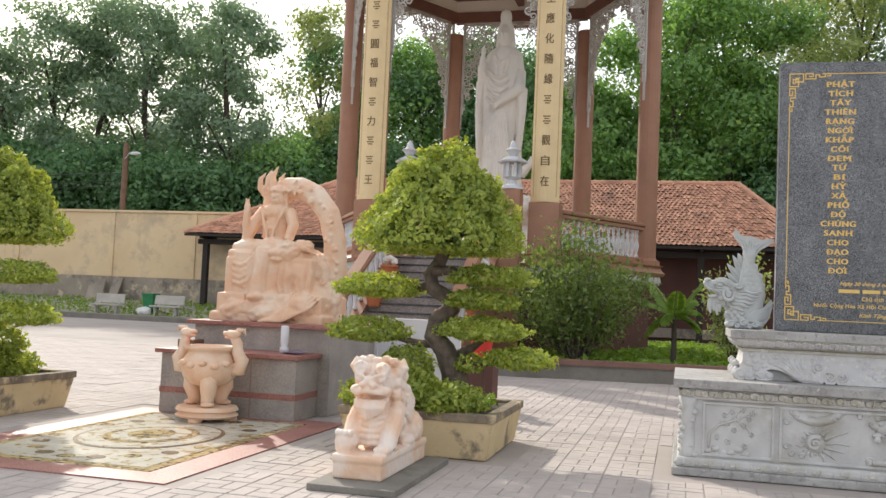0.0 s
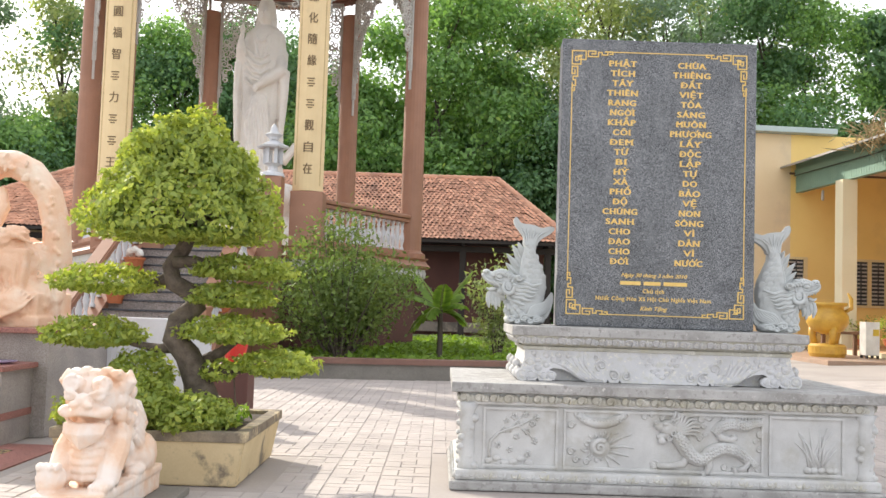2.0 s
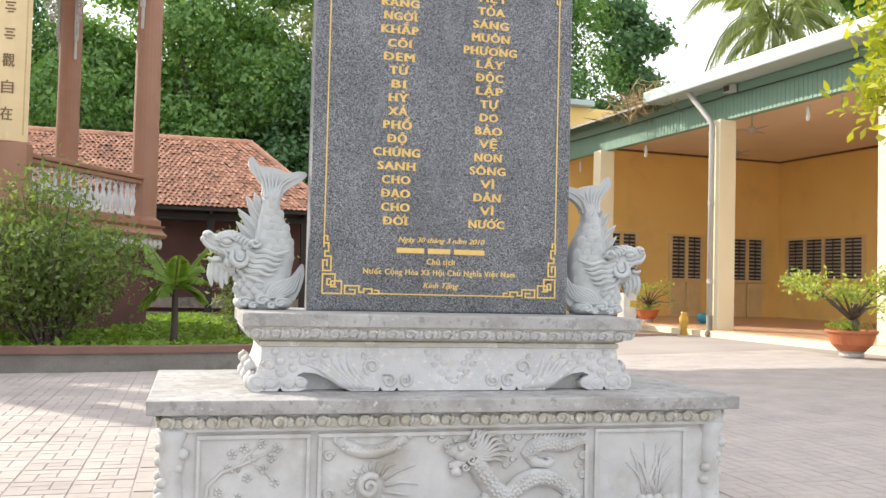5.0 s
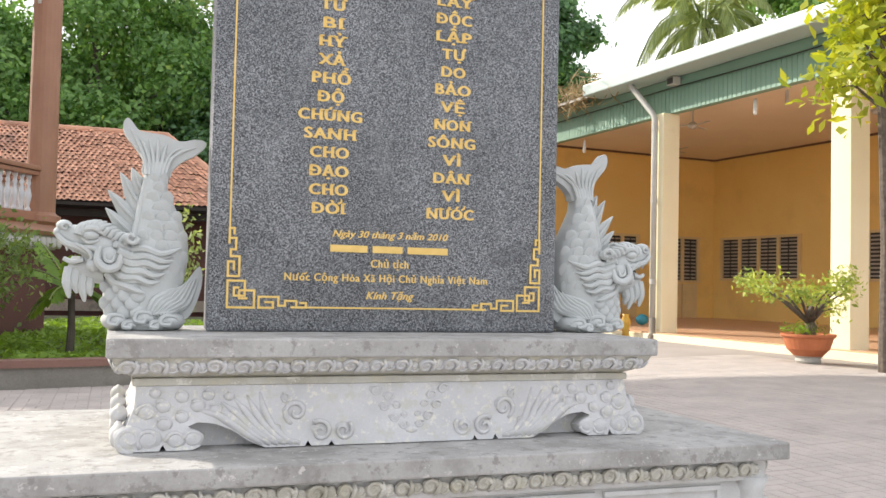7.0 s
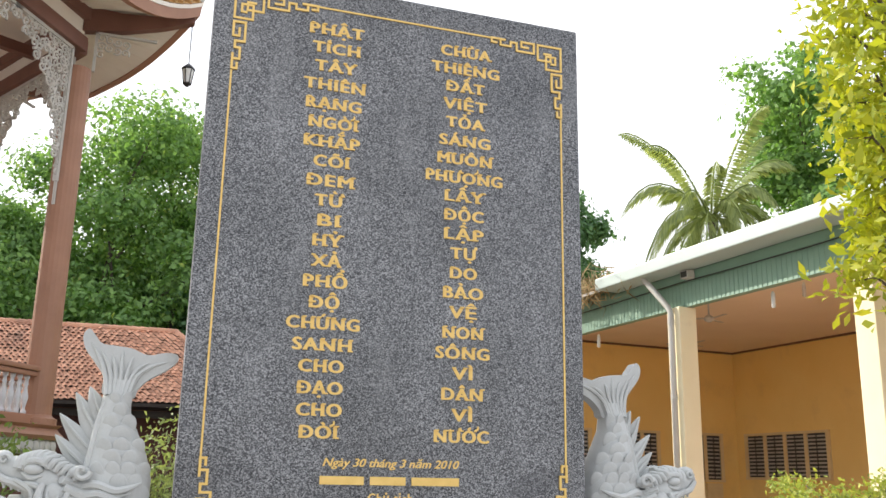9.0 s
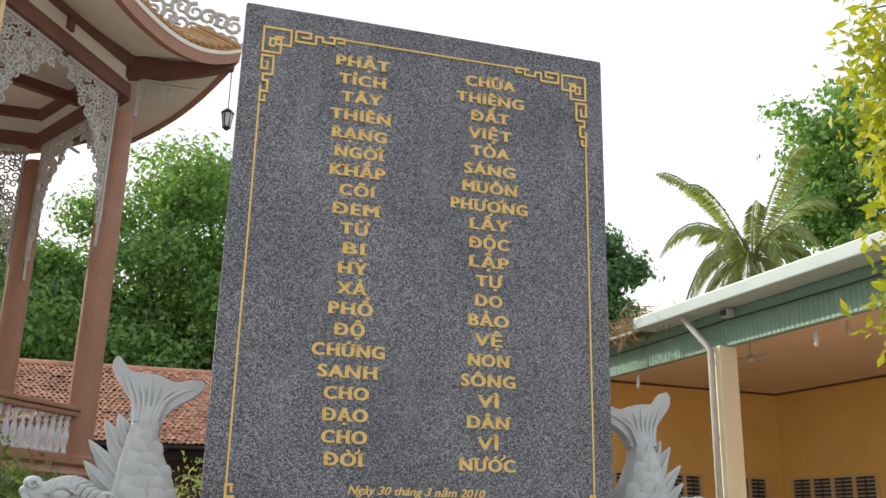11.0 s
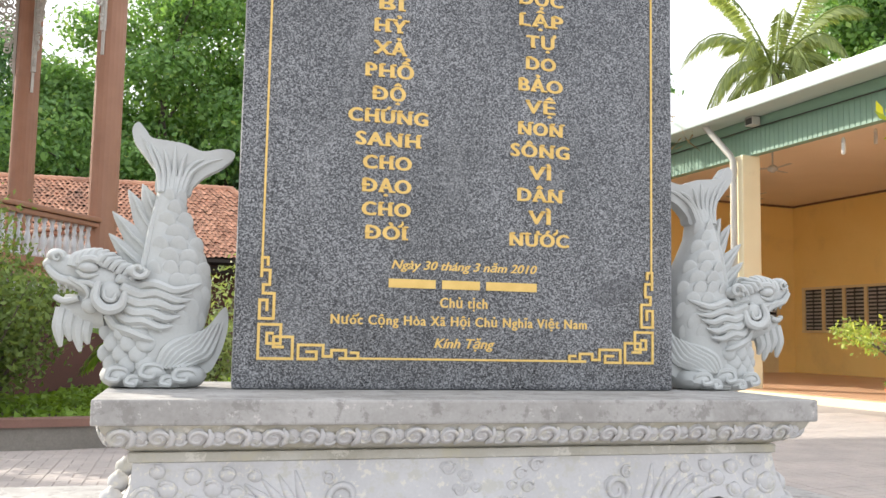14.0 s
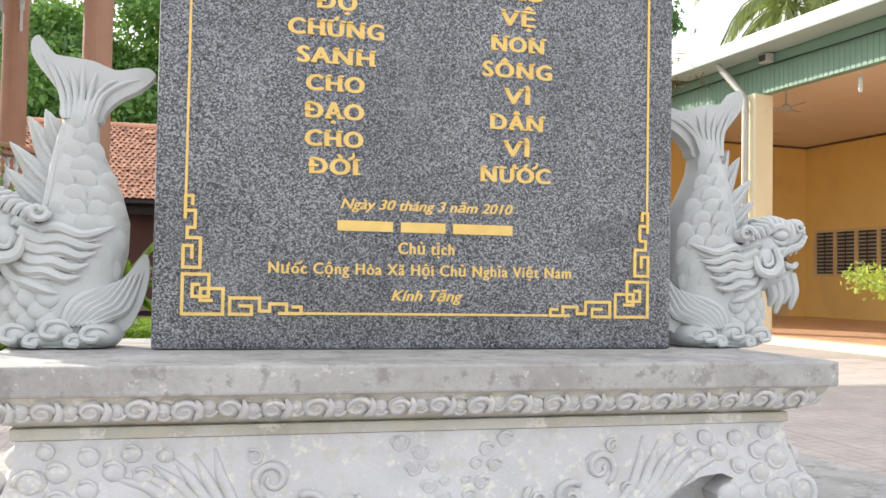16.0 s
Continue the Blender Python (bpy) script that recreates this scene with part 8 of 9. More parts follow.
louvre(hall, "y", 22.6, 26.6, 1.96, 3.41, WX, 4)
for x0, x1 in ((19.0, 20.4), (21.7, 23.2)):
    for i in range(2):
        w = (x1 - x0) / 2
        b = boxed(x0 + i * w + 0.03, BY - 0.07, FLZ, x0 + (i + 1) * w - 0.03, BY - 0.004, 1.72, bevel=0.01)
        box(b, x0 + i * w + 0.14, BY - 0.085, FLZ + 0.2, x0 + (i + 1) * w - 0.14, BY - 0.06, 1.5, bevel=0.02)
        part("door_panel", b, M_winframe, hall, "beige panelled door leaf")
for x, y in ((19.0, 30.0), (19.0, 22.0), (16.5, 26.0)):
    fan = thing("ceiling_fan", "pale ceiling fan hanging at rest", "ceiling fan", (x, y, CZ))
    b = bmesh.new()
    tube(b, [(0, 0, 0), (0, 0, -0.42)], 0.025, 8)
    part("rod", b, M_pvc, fan)
    b = bmesh.new()
    lathe(b, [(0.05, -0.40), (0.13, -0.46), (0.14, -0.54), (0.05, -0.60)], 16)
    part("motor", b, M_pvc, fan, smooth=True)
    for k in range(3):
        part("blade", boxed(0.1, -0.06, -0.51, 0.75, 0.06, -0.495), M_pvc, fan, matrix=pose(0, 0, 0, 6, 0, 120 * k + 20))
for x, y in ((14.5, 28.4), (14.5, 21.4), (17.0, 23.0), (14.5, 32.6)):
    lamp = thing("ceiling_bulb", "white tubular bulb hanging under the ceiling", "lamp", (x, y, CZ if x > 15 else 5.8))
    b = bmesh.new()
    lathe(b, [(0.02, 0), (0.045, -0.06), (0.05, -0.3), (0.045, -0.36), (0.01, -0.38)], 12)
    part("bulb", b, M_glass_white, lamp, smooth=True)
speaker = thing("flood_lamp", "small grey flood lamp under the gutter", "lamp", (FX + 0.06, 23.6, 6.45))
part("housing", boxed(-0.12, -0.14, 0, 0.1, 0.14, 0.2, bevel=0.02), M_pvc, speaker)
part("face", boxed(-0.125, -0.11, 0.03, -0.118, 0.11, 0.17), M_louver, speaker)
straw = thing("dry_straw", "dry straw hanging over the roof edge", "straw", (FX - 0.35, 27.2, 6.75), kind="stuff")
pp = rng.normal(size=(420, 3)) * (0.3, 0.8, 0.2) + (0.2, 0.3, 0.1)
leaf_part("stalks", pp, 0.24, M_thatch, straw, aspect=0.06)
cyc = thing("blue_helmet", "small blue ball on the veranda floor", "ball", (16.2, 27.8, FLZ))
b = bmesh.new()
blob(b, (0, 0, 0.16), (0.2, 0.16, 0.16), 3)
part("ball", b, mat("blue_plastic", (0.05, 0.35, 0.5), None, 0.4, 5, 40, 0.05), cyc, smooth=True)

for ob in [o for o in scene.objects if o.parent is None and o.name.split(".")[0] in ("ceiling_fan", "ceiling_bulb", "flood_lamp", "dry_straw", "blue_helmet")]:
    ob.matrix_basis = HALL_TURN @ ob.matrix_basis


def potted_bonsai(at, scale, label, n=900, turn=0):
    t = thing("potted_bonsai", label, "potted plant", at, group="potted bonsai by the hall", turn=turn)
    b = bmesh.new()
    s = scale
    lathe(b, [(0.22 * s, 0), (0.26 * s, 0.06 * s), (0.24 * s, 0.12 * s), (0.30 * s, 0.16 * s)], 20)
    part("stand", b, M_bench, t, "pale stone stand")
    b = bmesh.new()
    lathe(b, [(0.26 * s, 0.14 * s), (0.42 * s, 0.30 * s), (0.49 * s, 0.52 * s), (0.54 * s, 0.56 * s), (0.54 * s, 0.61 * s), (0.46 * s, 0.60 * s), (0.40 * s, 0.55 * s)], 28)
    part("pot", b, M_terracotta, t, "orange terracotta bowl", smooth=False)
    b = bmesh.new()
    ends = []
    tube(b, [(0, 0, 0.5 * s), (0.08 * s, 0, 0.75 * s), (0.02 * s, 0.05 * s, 0.95 * s), (0.12 * s, 0, 1.2 * s)], [0.15 * s, 0.11 * s, 0.09 * s, 0.04 * s], 9)
    for k in range(13):
        a = k * 2.4
        r = (0.45 + 0.75 * rng.random()) * s
        z = (0.85 + 0.95 * rng.random()) * s
        e = (r * math.cos(a), r * math.sin(a), z)
        tube(b, [(0.04 * s, 0, 0.8 * s), (e[0] * 0.5, e[1] * 0.5, (0.8 * s + z) / 2 + 0.1 * s), e], [0.035 * s, 0.025 * s, 0.01 * s], 6)
        ends.append(e)
    part("trunk", b, M_bark, t, smooth=True)
    pts = np.concatenate([np.array(e) + rng.normal(size=(n // 13, 3)) * np.array((0.15, 0.15, 0.12)) * s for e in ends])
    leaf_part("leaves", pts, 0.052 * s, M_bonsai, t)
    g = rng.normal(size=(200, 3)) * (0.2 * s, 0.2 * s, 0.06 * s) + (-0.1 * s, 0, 0.68 * s)
    leaf_part("grass", g, 0.09 * s, M_grass, t, aspect=0.12)
    return t


potted_bonsai((12.9, 17.6, 0.23), 0.86, "orange terracotta bowl with a leafy yellow-green bonsai", 1500)
potted_bonsai((14.15, 28.0, FLZ), 0.64, "orange terracotta bowl with a sparse leafy bonsai", 600, 40)
potted_bonsai((14.0, 29.6, FLZ), 0.52, "terracotta bowl with a small bushy plant", 500, 90)
wbox = thing("white_cabinet", "white metal cabinet standing on the courtyard", "cabinet", (12.65, 26.35, 0.29))
part("body", boxed(-0.19, -0.2, 0.08, 0.19, 0.2, 1.0, bevel=0.015), M_glass_white, wbox)
for sx in (-0.15, 0.15):
    for sy in (-0.16, 0.16):
        part("foot", boxed(sx - 0.03, sy - 0.03, 0, sx + 0.03, sy + 0.03, 0.08), M_black, wbox)
part("label", boxed(0.0, -0.206, 0.62, 0.17, -0.199, 0.80), mat("yellow_label", (0.7, 0.5, 0.05), None, 0.5, 5, 40, 0.0), wbox)
table = thing("low_table", "low brown wooden table by the hall", "table", (12.35, 27.6, 0.29))
part("top", boxed(-0.7, -0.4, 0.62, 0.6, 0.4, 0.70, bevel=0.01), M_wood, table)
for sx in (-0.6, 0.6):
    for sy in (-0.32, 0.32):
        part("leg", boxed(sx - 0.05, sy - 0.05, 0, sx + 0.05, sy + 0.05, 0.72), M_wood, table)
urn = thing("golden_urn", "gold-painted three-legged incense urn with ear handles", "urn", (11.5, 26.4, 0.29))
b = bmesh.new()
lathe(b, [(0.45, 0), (0.5, 0.1), (0.5, 0.3), (0.44, 0.36)], 24)
part("plinth", b, M_urn, urn)
b = bmesh.new()
lathe(b, [(0.12, 0.62), (0.42, 0.72), (0.56, 0.95), (0.55, 1.15), (0.42, 1.3), (0.42, 1.38), (0.52, 1.42), (0.52, 1.50), (0.4, 1.50), (0.36, 1.3)], 28)
part("bowl", b, M_urn, urn, smooth=True)
for k in range(3):
    a = radians(-90 + 120 * k)
    b = bmesh.new()
    tube(b, [(0.36 * math.cos(a), 0.36 * math.sin(a), 0.85), (0.40 * math.cos(a), 0.40 * math.sin(a), 0.6), (0.32 * math.cos(a), 0.32 * math.sin(a), 0.34)], [0.13, 0.1, 0.09], 10)
    part("leg", b, M_urn, urn, smooth=True)
for s in (-1, 1):
    b = bmesh.new()
    tube(b, [(s * 0.48, 0, 1.25), (s * 0.66, 0, 1.35), (s * 0.66, 0, 1.62), (s * 0.56, 0, 1.78)], [0.05, 0.06, 0.055, 0.03], 8)
    part("ear_handle", b, M_urn, urn, smooth=True)

# tiled landing before the veranda
landing = thing("tiled_landing", "low brown tiled landing before the veranda", "landing", (0, 0, 0), kind="structure")
part("slab", boxed(10.6, 24.2, 0.0, 13.0, 32.8, 0.29, bevel=0.01), mat("brown_landing_tile", (0.42, 0.29, 0.21), (0.34, 0.23, 0.165), 0.55, 1.5, 40, 0.1, dirt=(0.25, 0.19, 0.14), dirt_scale=1.5), landing)
vase = thing("golden_vase", "gold-painted round vase at the column foot", "vase", (13.5, 24.75, 0.22))
b = bmesh.new()
lathe(b, [(0.08, 0), (0.10, 0.04), (0.08, 0.20), (0.12, 0.36), (0.125, 0.46), (0.07, 0.56), (0.09, 0.62), (0.07, 0.62)], 20)
part("vessel", b, M_urn, vase, smooth=True)
# small white figure under a thin gold ring, on a yellow block
block = thing("shrine_block", "yellow painted masonry block with a brown cap", "plinth", (11.9, 31.9, 0.29))
part("block", boxed(-0.75, -0.4, 0, 0.75, 0.4, 1.25, bevel=0.02), M_outer, block)
part("cap", boxed(-0.8, -0.45, 1.25, 0.8, 0.45, 1.36, bevel=0.015), M_kerb, block)
fig = bmesh.new()
lathe(fig, [(0.20, 0), (0.24, 0.06), (0.16, 0.18), (0.20, 0.42), (0.19, 0.62), (0.10, 0.74), (0.06, 0.78), (0.095, 0.86), (0.085, 0.95), (0.02, 1.02)], 20)
fig_ob = part("small_white_statue", fig, M_white_stone, None, smooth=True, matrix=pose(11.9, 31.75, 1.65))
tagged(fig_ob, "small plain white stone statue on the block", "statue")
halo = thing("gold_ring", "thin gold ring standing behind the small statue", "ring", (11.9, 32.1, 1.65))
b = bmesh.new()
tube(b, [(0.55 * math.sin(a), 0, 0.72 - 0.72 * math.cos(a)) for a in np.linspace(0, 2 * math.pi, 40)], 0.02, 6)
part("hoop", b, M_scroll, halo, smooth=True)
b = bmesh.new()
tube(b, [(0.40 * math.sin(a), 0, 0.72 - 0.52 * math.cos(a)) for a in np.linspace(0, 2 * math.pi, 36)], 0.014, 6)
part("inner_hoop", b, M_scroll, halo, smooth=True)

# ---- benches, bin, lamp and clutter on the verge ----
def gz(x, y):
    return ground_height(x, y)


def bench(x, y, turn, label):
    t = thing("bench", label, "bench", (x, y, gz(x, y)), group="benches on the verge", turn=turn)
    part("seat", boxed(-0.72, -0.22, 0.40, 0.72, 0.2, 0.48, bevel=0.015), M_bench, t)
    b = boxed(-0.72, 0.0, 0.0, 0.72, 0.07, 0.42, bevel=0.015)
    part("backrest", b, M_bench, t, matrix=pose(0, 0.2, 0.52, -12))
    for sx in (-0.5, 0.5):
        b = bmesh.new()
        tube(b, [(sx, -0.15, 0.0), (sx, -0.08, 0.2), (sx, -0.14, 0.40)], [0.07, 0.055, 0.06], 8)
        tube(b, [(sx, 0.16, 0.0), (sx, 0.12, 0.3), (sx, 0.24, 0.60)], [0.07, 0.055, 0.05], 8)
        part("leg", b, M_bench, t)


bench(-23.85, 35.6, 0, "weathered grey concrete bench on the grass")
bench(-21.0, 35.8, 0, "pale concrete bench beside the green bin")
gbin = thing("wheelie_bin", "green plastic bin beside the bench", "bin", (-22.1, 36.3, gz(-22.1, 36.3)))
b = bmesh.new()
loft(b, [[(-0.2, -0.2, 0), (0.2, -0.2, 0), (0.2, 0.2, 0), (-0.2, 0.2, 0)], [(-0.27, -0.27, 0.85), (0.27, -0.27, 0.85), (0.27, 0.27, 0.85), (-0.27, 0.27, 0.85)]])
part("body", b, M_bin, gbin)
part("lid", boxed(-0.3, -0.32, 0.852, 0.3, 0.3, 0.93, bevel=0.03), M_bin, gbin)
bag = thing("rubbish_bag", "white plastic rubbish bag on the grass", "bag", (-21.9, 35.5, gz(-21.9, 35.5)))
b = bmesh.new()
blob(b, (0, 0, 0.2), (0.32, 0.25, 0.24), 3, 0.3, 3)
part("sack", b, M_glass_white, bag, smooth=True)
pole = thing("street_lamp", "brown timber pole with a white lamp head", "street lamp", (-27.4, 41.6, 0.6))
b = bmesh.new()
tube(b, [(0, 0, 0), (0, 0, 8.3)], [0.2, 0.14], 10)
part("pole", b, M_wood, pole)
b = bmesh.new()
tube(b, [(0, -0.1, 7.4), (0.35, -0.25, 7.7), (0.6, -0.3, 7.7)], 0.03, 6)
part("arm", b, M_pvc, pole)
b = bmesh.new()
blob(b, (0.75, -0.3, 7.68), (0.32, 0.14, 0.10), 2)
part("lamp_head", b, M_glass_white, pole, smooth=True)
for z in (5.6, 5.9, 6.3):
    b = bmesh.new()
    tube(b, [(-30, 0.3, z + 0.5), (-15, 0.2, z - 0.1), (0, 0, z + 0.4)], 0.02, 5)
    part("cable", b, M_black, pole)
wlamp = thing("wall_lamp", "grey lamp box on the boundary wall", "lamp", (-19.4, 40.4, 2.1))
part("box", boxed(-0.3, -0.2, 0, 0.3, 0.13, 0.7, bevel=0.05), M_pvc, wlamp)
for x, w, h, lean in ((-27.6, 0.9, 1.1, 18), (-26.6, 0.5, 1.3, 28), (-20.4, 1.2, 0.9, 12), (-17.8, 0.8, 0.9, 10)):
    sl = thing("leaning_slab", "grey broken slab leaning on the wall base", "slab", (x, 39.9, 0.66), group="slabs against the wall")
    part("slab", boxed(-w / 2, -0.04, 0, w / 2, 0.04, h, bevel=0.01), M_wall_base, sl, matrix=pose(0, 0, 0, -lean, 0, 0))

# ---- trees ----
def tree(at, height, crown_w, material, n=220, per=60, size=0.22, trunk=0.3, base=0.35, clump=0.55, label="", turn=0.0, gap=0.0, name="tree"):
    """Trunk, limbs and a crown of several leafy masses."""
    t = thing(name, label, "tree", at, group="trees behind the shrine", turn=turn)
    b = bmesh.new()
    sway = [(0.5 * math.sin(i * 1.3 + at[0]) * i / 6, 0.4 * math.cos(i * 1.7 + at[1]) * i / 6, height * 0.82 * i / 6) for i in range(7)]
    tube(b, sway, [trunk * (1 - 0.13 * i) for i in range(7)], 8)
    masses = []
    k = 11
    for i in range(k):
        f = base + (0.92 - base) * (i + 0.5) / k
        p = Vector(sway[min(int(f / 0.82 * 6), 5)])
        a = i * 2.4 + at[0]
        reach = crown_w * (0.42 + 0.2 * math.sin(i * 5.1)) * (1.0 - 0.75 * max(0, f - 0.5) / 0.5)
        e = Vector((reach * math.cos(a), reach * math.sin(a), height * f))
        s = Vector((p.x, p.y, height * max(f - 0.16, 0.15)))
        tube(b, [s, s.lerp(e, 0.5) + Vector((0, 0, 0.3)), e], [trunk * 0.35, trunk * 0.22, trunk * 0.08], 5)
        masses.append(e)
    part("trunk", b, M_bark_far, t)
    pts = []
    for i, e in enumerate(masses + [Vector((sway[6][0], sway[6][1], height * 0.9))]):
        w = crown_w * (0.30 + 0.08 * math.sin(i * 3.3))
        pts.append(clumps(max(n // (k + 1), 4), per, np.array(e), np.array((w, w, w * 0.72)), clump, 0.45))
    leaf_part("crown", np.concatenate([p for p, _ in pts]), size, material, t, aspect=0.55, normals=np.concatenate([q for _, q in pts]), lean=0.8)
    return t


def bearing(px, y):
    """Place on the ground along a bearing from the walk's start."""
    a = radians(14.7) - math.atan((px - 784) / 1640.0)
    return (0.94 - (y + 0.41) * math.tan(a), y, 0.0)


FOREST = [
    (-140, 52, 19, 11, "d"), (-20, 50, 18, 8, "e"), (85, 52, 21, 7.5, "d"), (165, 54, 22, 7, "d"), (250, 52, 21, 7, "d"), (335, 56, 20, 7.5, "e"), (395, 52, 21, 6.5, "e"), (120, 48, 9.5, 7.5, "b"), (300, 48, 9, 7, "b"), (450, 50, 9, 7, "b"), (215, 50, 10, 7, "b"), (20, 48, 10, 7.5, "b"),
    (545, 56, 21.5, 6.5, "f"), (500, 52, 11, 7, "a"), (640, 58, 19, 9, "b"), (735, 57, 19, 9, "a"), (830, 56, 18, 9, "b"), (930, 58, 18, 9, "b"), (1010, 56, 15, 8, "a"), (1090, 54, 14, 8, "a"),
    (1190, 52, 20, 9, "a"), (1285, 54, 21, 9, "a"), (1350, 58, 16, 9, "b"), (1250, 60, 15, 10, "b"), (1420, 58, 24, 11, "c"), (1530, 58, 25, 10, "c"), (1640, 58, 23, 10, "e"), (1740, 60, 24, 10, "d"), (1100, 62, 12, 10, "b"),
    (1850, 58, 24, 9, "b"), (1960, 58, 25, 8, "a"), (-330, 54, 18, 11, "a"), (440, 60, 12, 10, "b"), (1480, 50, 12, 9, "b"), (1600, 50, 12, 9, "a")]
for px, d, hgt, w, kind_of in FOREST:
    m_leaf = {"a": M_tree_a, "b": M_tree_b, "c": M_tree_c, "d": M_tree_d, "e": M_tree_d, "f": M_tree_c}[kind_of]
    thin = {"a": 1.0, "b": 1.0, "c": 0.42, "d": 0.52, "e": 0.42, "f": 0.26}[kind_of]
    tree(bearing(px, d), hgt, w, m_leaf, int(400 * thin), 74, 0.132, 0.28, 0.18 if kind_of in "ab" else 0.32, 0.62 if kind_of in "abc" else 0.5,
         {"a": "tall leafy tree with fresh green crown", "b": "tall dark green tree with dense crown", "c": "tall thin-crowned olive green tree", "d": "tall open-crowned green tree with gaps", "e": "slender dark tree with sparse crown", "f": "slender tree with very thin feathery crown"}[kind_of])


# big bush in the bed
bush = thing("big_bush", "large loose dark green bush in the planting bed", "bush", (-1.2, 19.0, 0.22))
b = bmesh.new()
tips = []
for k in range(34):
    a = k * 2.399
    r = 1.55 * math.sqrt((k + 1) / 34)
    z = 2.75 * (1 - 0.5 * (r / 1.55) ** 2) * (0.75 + 0.3 * rng.random())
    tips.append((r * math.cos(a), 0.8 * r * math.sin(a), z))
    tube(b, [(0.15 * math.cos(a), 0.15 * math.sin(a), 0), (r * 0.5 * math.cos(a), 0.4 * r * math.sin(a), z * 0.5), tips[-1]], [0.025, 0.018, 0.006], 5)
part("stem_cluster", b, M_bark, bush)
pts = [np.array(t) * f + rng.normal(size=(95, 3)) * (0.21, 0.2, 0.18) for t in tips for f in (1.0, 0.82, 0.6, 0.42)]
pts = np.concatenate(pts)
pts = pts[pts[:, 2] > 0.05]
leaf_part("foliage", pts, 0.048, M_bush, bush, aspect=0.45)


def frond(b_pts, root, az, length, droop, rise, leaflets, leaf_len, spread=0.9, wide=0.045, hang=0.45):
    """Adds the leaflets of one feather frond; returns its rib."""
    rib = []
    for i in range(9):
        f = i / 8
        d = length * f
        rib.append(Vector(root) + Vector((math.cos(az) * d * (1 - 0.15 * f), math.sin(az) * d * (1 - 0.15 * f), rise * f * length - droop * f * f * length)))
    for k in range(leaflets):
        f = 0.12 + 0.88 * k / leaflets
        i = min(int(f * 8), 7)
        p = rib[i].lerp(rib[i + 1], f * 8 - i)
        t = (rib[i + 1] - rib[i]).normalized()
        side = t.cross(Vector((0, 0, 1))).normalized()
        w = leaf_len * math.sin(math.pi * min(0.15 + 0.85 * f, 0.97)) ** 0.6
        for s in (-1, 1):
            e = p + (side * s * spread + t * 0.55 + Vector((0, 0, -hang + 0.3 * hang * rng.random()))) * w
            q = t * w * wide + Vector((0, 0, 0.01))
            b_pts.append([tuple(p - q), tuple(p.lerp(e, 0.5) + q), tuple(e), tuple(p.lerp(e, 0.5) - q)])
    return rib


def palm(at, height, fronds, length, leaf_len, label, leaflets=34, trunk=0.16, name="palm_tree", droop=0.75, spread=0.9, wide=0.045, leaf=None, steep=0.0, hang=0.45):
    t = thing(name, label, "palm", at)
    b = bmesh.new()
    tube(b, [(0, 0, 0), (0.012 * height, 0.05, height * 0.4), (0.004 * height, 0, height * 0.8), (0, 0, height)], [trunk * 1.2, trunk, trunk * 0.9, trunk * 0.85], 10)
    part("trunk", b, M_bark_far, t)
    quads = []
    ribs = bmesh.new()
    for k in range(fronds):
        f = k / fronds
        rib = frond(quads, (0, 0, height), k * 2.399, length * (0.8 + 0.25 * rng.random()), droop * (0.55 + 0.9 * f), 1.15 + steep - (1.25 + steep * 0.6) * f, leaflets, leaf_len, spread, wide, hang)
        tube(ribs, rib, [0.05 * trunk / 0.16, *[0.03 * trunk / 0.16] * 7, 0.008], 5)
    part("rib_fan", ribs, M_palm, t)
    ob = new("foliage", quads_mesh("foliage", np.array(quads), 4, leaf or M_palm))
    ob.parent = t
    return t


palm((34.3, 51.0, 0), 17.2, 28, 6.2, 1.3, "tall coconut palm behind the hall", 64, 0.26, "coconut_palm", 1.75, 0.5, 0.06, None, 0.95, 0.85)
palm((0.75, 19.9, 0.22), 1.05, 10, 0.82, 0.36, "young broad-leaved palm in the planting bed", 12, 0.06, "young_palm", 0.55, 0.62, 0.24, M_grass, 0.25)
tall = thing("leafy_shrub", "tall loose yellow-green shrub in the planting bed", "shrub", (2.0, 20.6, 0.22))
b = bmesh.new()
tips = []
for k in range(12):
    a = k * 2.4
    e = (0.55 * math.cos(a), 0.5 * math.sin(a), 1.2 + 1.3 * rng.random())
    tube(b, [(0.05 * math.cos(a), 0.05 * math.sin(a), 0), (e[0] * 0.4, e[1] * 0.4, e[2] * 0.55), e], [0.02, 0.014, 0.005], 5)
    tips.append(e)
part("stem_cluster", b, M_bark, tall)
leaf_part("foliage", np.concatenate([np.array(t) * f + rng.normal(size=(46, 3)) * (0.17, 0.17, 0.17) for t in tips for f in (1.0, 0.8, 0.55, 0.35)]), 0.055, M_tree_c, tall, aspect=0.35)

# trees to the east, behind the hall
tree((42.6, 51.7, 0), 30, 11, M_tree_a, 760, 46, 0.2, 0.3, 0.25, 0.55, "tall green tree behind the hall")
tree((50, 55, 0), 29, 13, M_tree_b, 520, 46, 0.2, 0.3, 0.2, 0.6, "tall dark green tree behind the hall")
tree((28.6, 58.5, 0), 22, 4.2, M_tree_b, 300, 46, 0.2, 0.25, 0.25, 0.55, "tall dark green tree beside the hall")

# young tree by the hall, large yellow-green leaves
yt = thing("yellow_leaved_tree", "young tree with large yellow-green leaves", "tree", (12.95, 15.9, 0.22))
b = bmesh.new()
tube(b, [(0, 0, 0), (0.04, 0.02, 2.0), (-0.03, 0.05, 4.5), (0.05, 0, 7.0), (0, 0, 9.0)], [0.13, 0.11, 0.095, 0.07, 0.03], 10)
ends = []
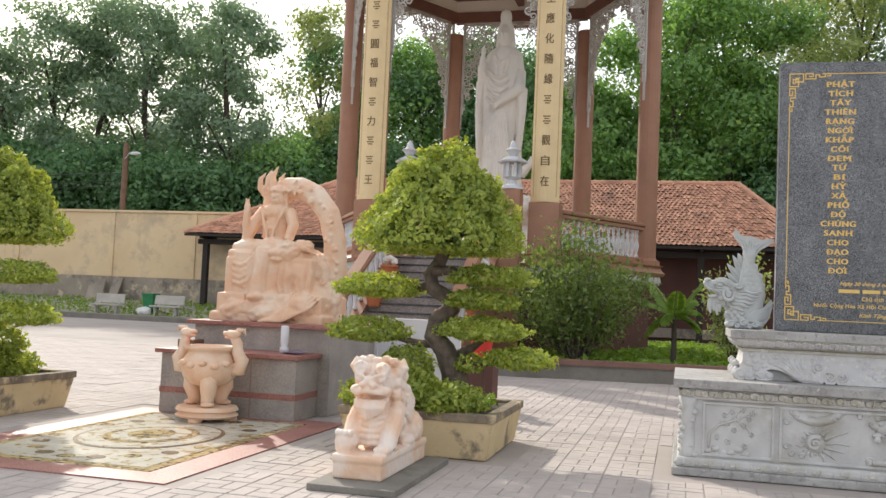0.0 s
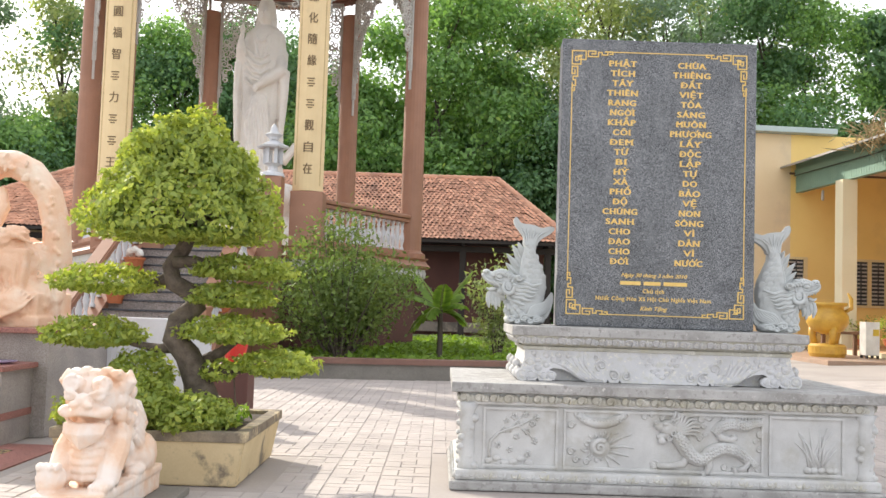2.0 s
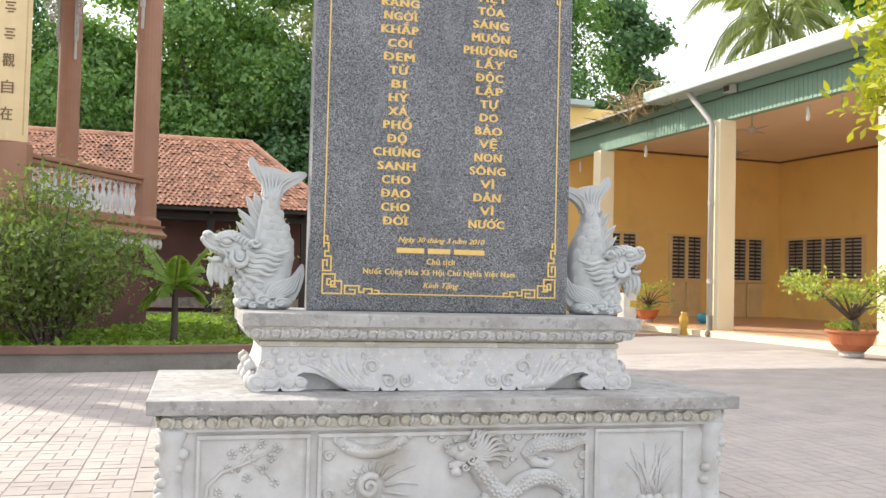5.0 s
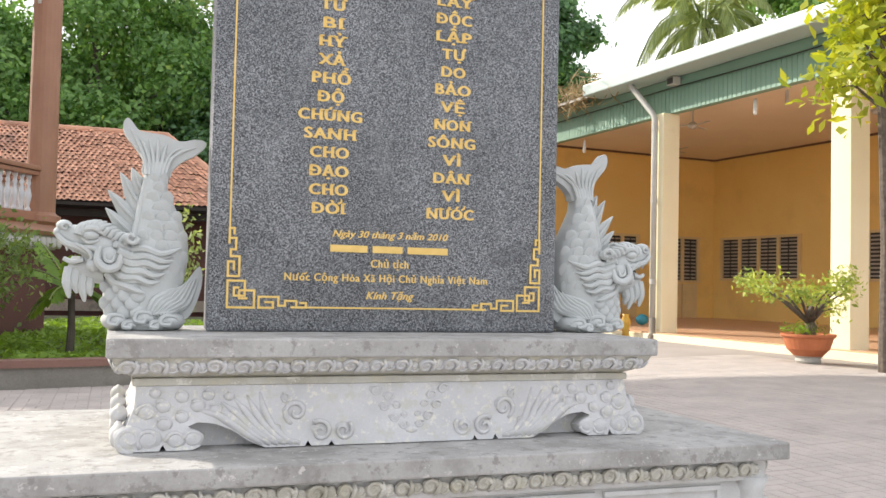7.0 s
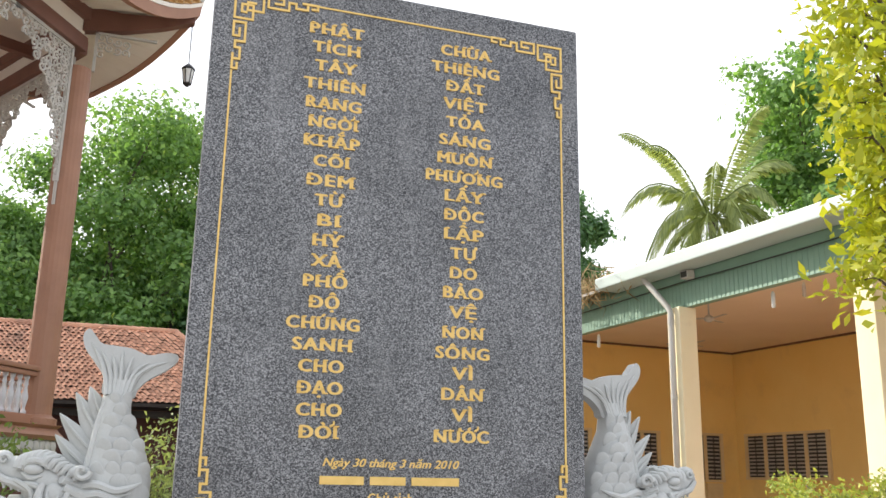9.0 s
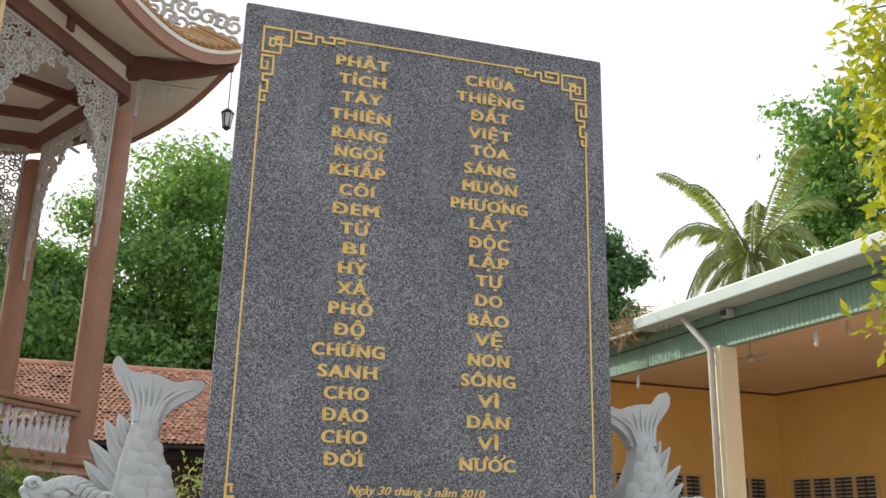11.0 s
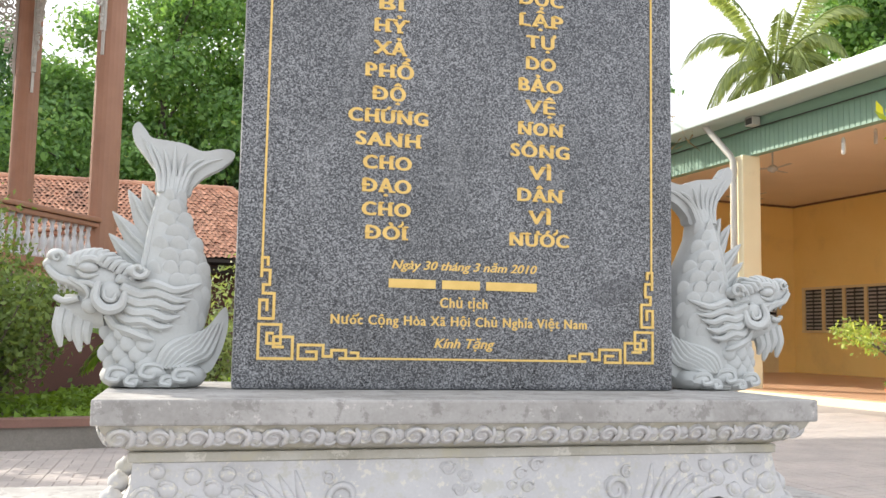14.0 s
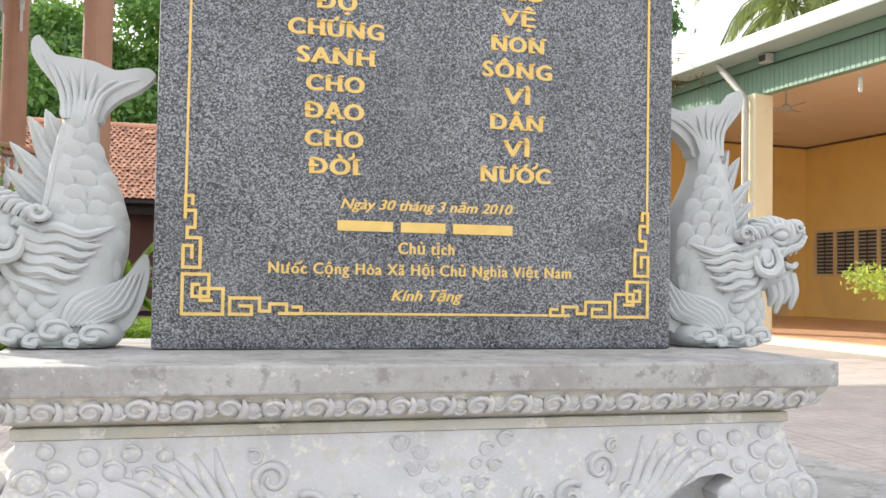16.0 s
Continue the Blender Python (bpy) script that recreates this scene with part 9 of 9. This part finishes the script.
for k in range(40):
    a = k * 2.399
    z = 4.4 + 5.6 * k / 40
    r = 0.98 * (0.6 + 0.5 * rng.random())
    e = (r * math.cos(a), r * math.sin(a), z - 0.15 + 0.3 * rng.random())
    tube(b, [(0, 0, z - 0.4), (e[0] * 0.5, e[1] * 0.5, z + 0.1), e], [0.035, 0.022, 0.008], 5)
    ends.append(e)
part("trunk", b, M_bark, yt, "thin grey trunk with branches")
pts = np.concatenate([np.array(e) * (f, f, 1) + rng.normal(size=(58, 3)) * (0.24, 0.24, 0.30) for e in ends for f in (1.0, 0.65)])
leaf_part("leaves", pts, 0.118, M_yleaf, yt, "large drooping yellow-green leaves", aspect=0.4)

# ---- paving tiles: square pressed tiles with a pinwheel pattern ----
TS = 0.40


def tile_mesh(name):
    b = bmesh.new()
    g = 0.006
    h = TS / 2 - g
    u = (2 * h) / 3
    w = 0.007

    def top(x0, y0, x1, y1):
        z0, z1, e = -0.006, 0.0, 0.004
        lo = [b.verts.new(p) for p in ((x0, y0, z0), (x1, y0, z0), (x1, y1, z0), (x0, y1, z0))]
        hi = [b.verts.new(p) for p in ((x0 + e, y0 + e, z1), (x1 - e, y0 + e, z1), (x1 - e, y1 - e, z1), (x0 + e, y1 - e, z1))]
        b.faces.new(hi)
        for i in range(4):
            j = (i + 1) % 4
            b.faces.new((lo[i], lo[j], hi[j], hi[i]))

    top(-h, -h, -h + u - w, -h + 2 * u - w)
    top(-h, -h + 2 * u, -h + 2 * u - w, h)
    top(-h + 2 * u, -h + u, h, h)
    top(-h + u, -h, h, -h + u - w)
    top(-h + u, -h + u, -h + 2 * u - w, -h + 2 * u - w)
    me = bpy.data.meshes.new(name)
    b.to_mesh(me)
    b.free()
    me.materials.append(M_tile)
    return me


paving = thing("pavement", "pale square patterned paving tiles of the courtyard", "pavement", (0, 0, 0.0), kind="structure")
tm = tile_mesh("paving_tile")
co = np.array([v.co[:] for v in tm.vertices])
fc = [tuple(p.vertices) for p in tm.polygons]
near, far = [], []
blocked = ((-5.08, 5.52, -2.58, 9.18), (-4.8, 8.9, -3.0, 11.6), (0.9, 7.8, 4.15, 9.35), (-2.0, 7.6, -0.7, 9.0))
for ix in range(-40, 33):
    for iy in range(6, 62):
        x, y = ix * TS + 0.13, iy * TS + 0.05
        if any(a - 0.19 < x < c + 0.19 and b0 - 0.19 < y < d + 0.19 for a, b0, c, d in blocked):
            continue
        if y > 17.0 + 0.2 * max(x + 2.9, 0) and x > -3.2 and x < 5:
            continue
        if y > 20.3 or x > 13.6 or (-6.2 < x < -2.7 and y > 16.4) or (x >= 5 and y > 19.3):
            continue
        (near if -2.9 < x < 2.7 and 9.2 < y < 15.4 else far).append((x, y))
for i, (x, y) in enumerate(near):
    if i < 300:
        piece("paving_tile", tm, paving, pose(x, y, rng.normal() * 0.0012, rng.normal() * 0.15, rng.normal() * 0.15, 90 * int(rng.integers(4))))
    else:
        far.append((x, y))
verts, faces = [], []
for x, y in far:
    q = 90 * int(rng.integers(4))
    c, s = round(math.cos(radians(q))), round(math.sin(radians(q)))
    base_i = len(verts) * len(co)
    verts.append(np.stack([co[:, 0] * c - co[:, 1] * s + x, co[:, 0] * s + co[:, 1] * c + y, co[:, 2] + rng.normal() * 0.0012 + 0.24 * np.clip((co[:, 0] * c - co[:, 1] * s + x - 6.0) / 6.5, 0, 1)], axis=1))
    faces.extend(tuple(k + base_i for k in f) for f in fc)
me = bpy.data.meshes.new("paving_tiles")
me.from_pydata(np.concatenate(verts).tolist(), [], faces)
me.materials.append(M_tile)
rest = new("paving_tiles", me)
rest.parent = paving
tagged(rest, "pale patterned paving tiles", kind="stuff")
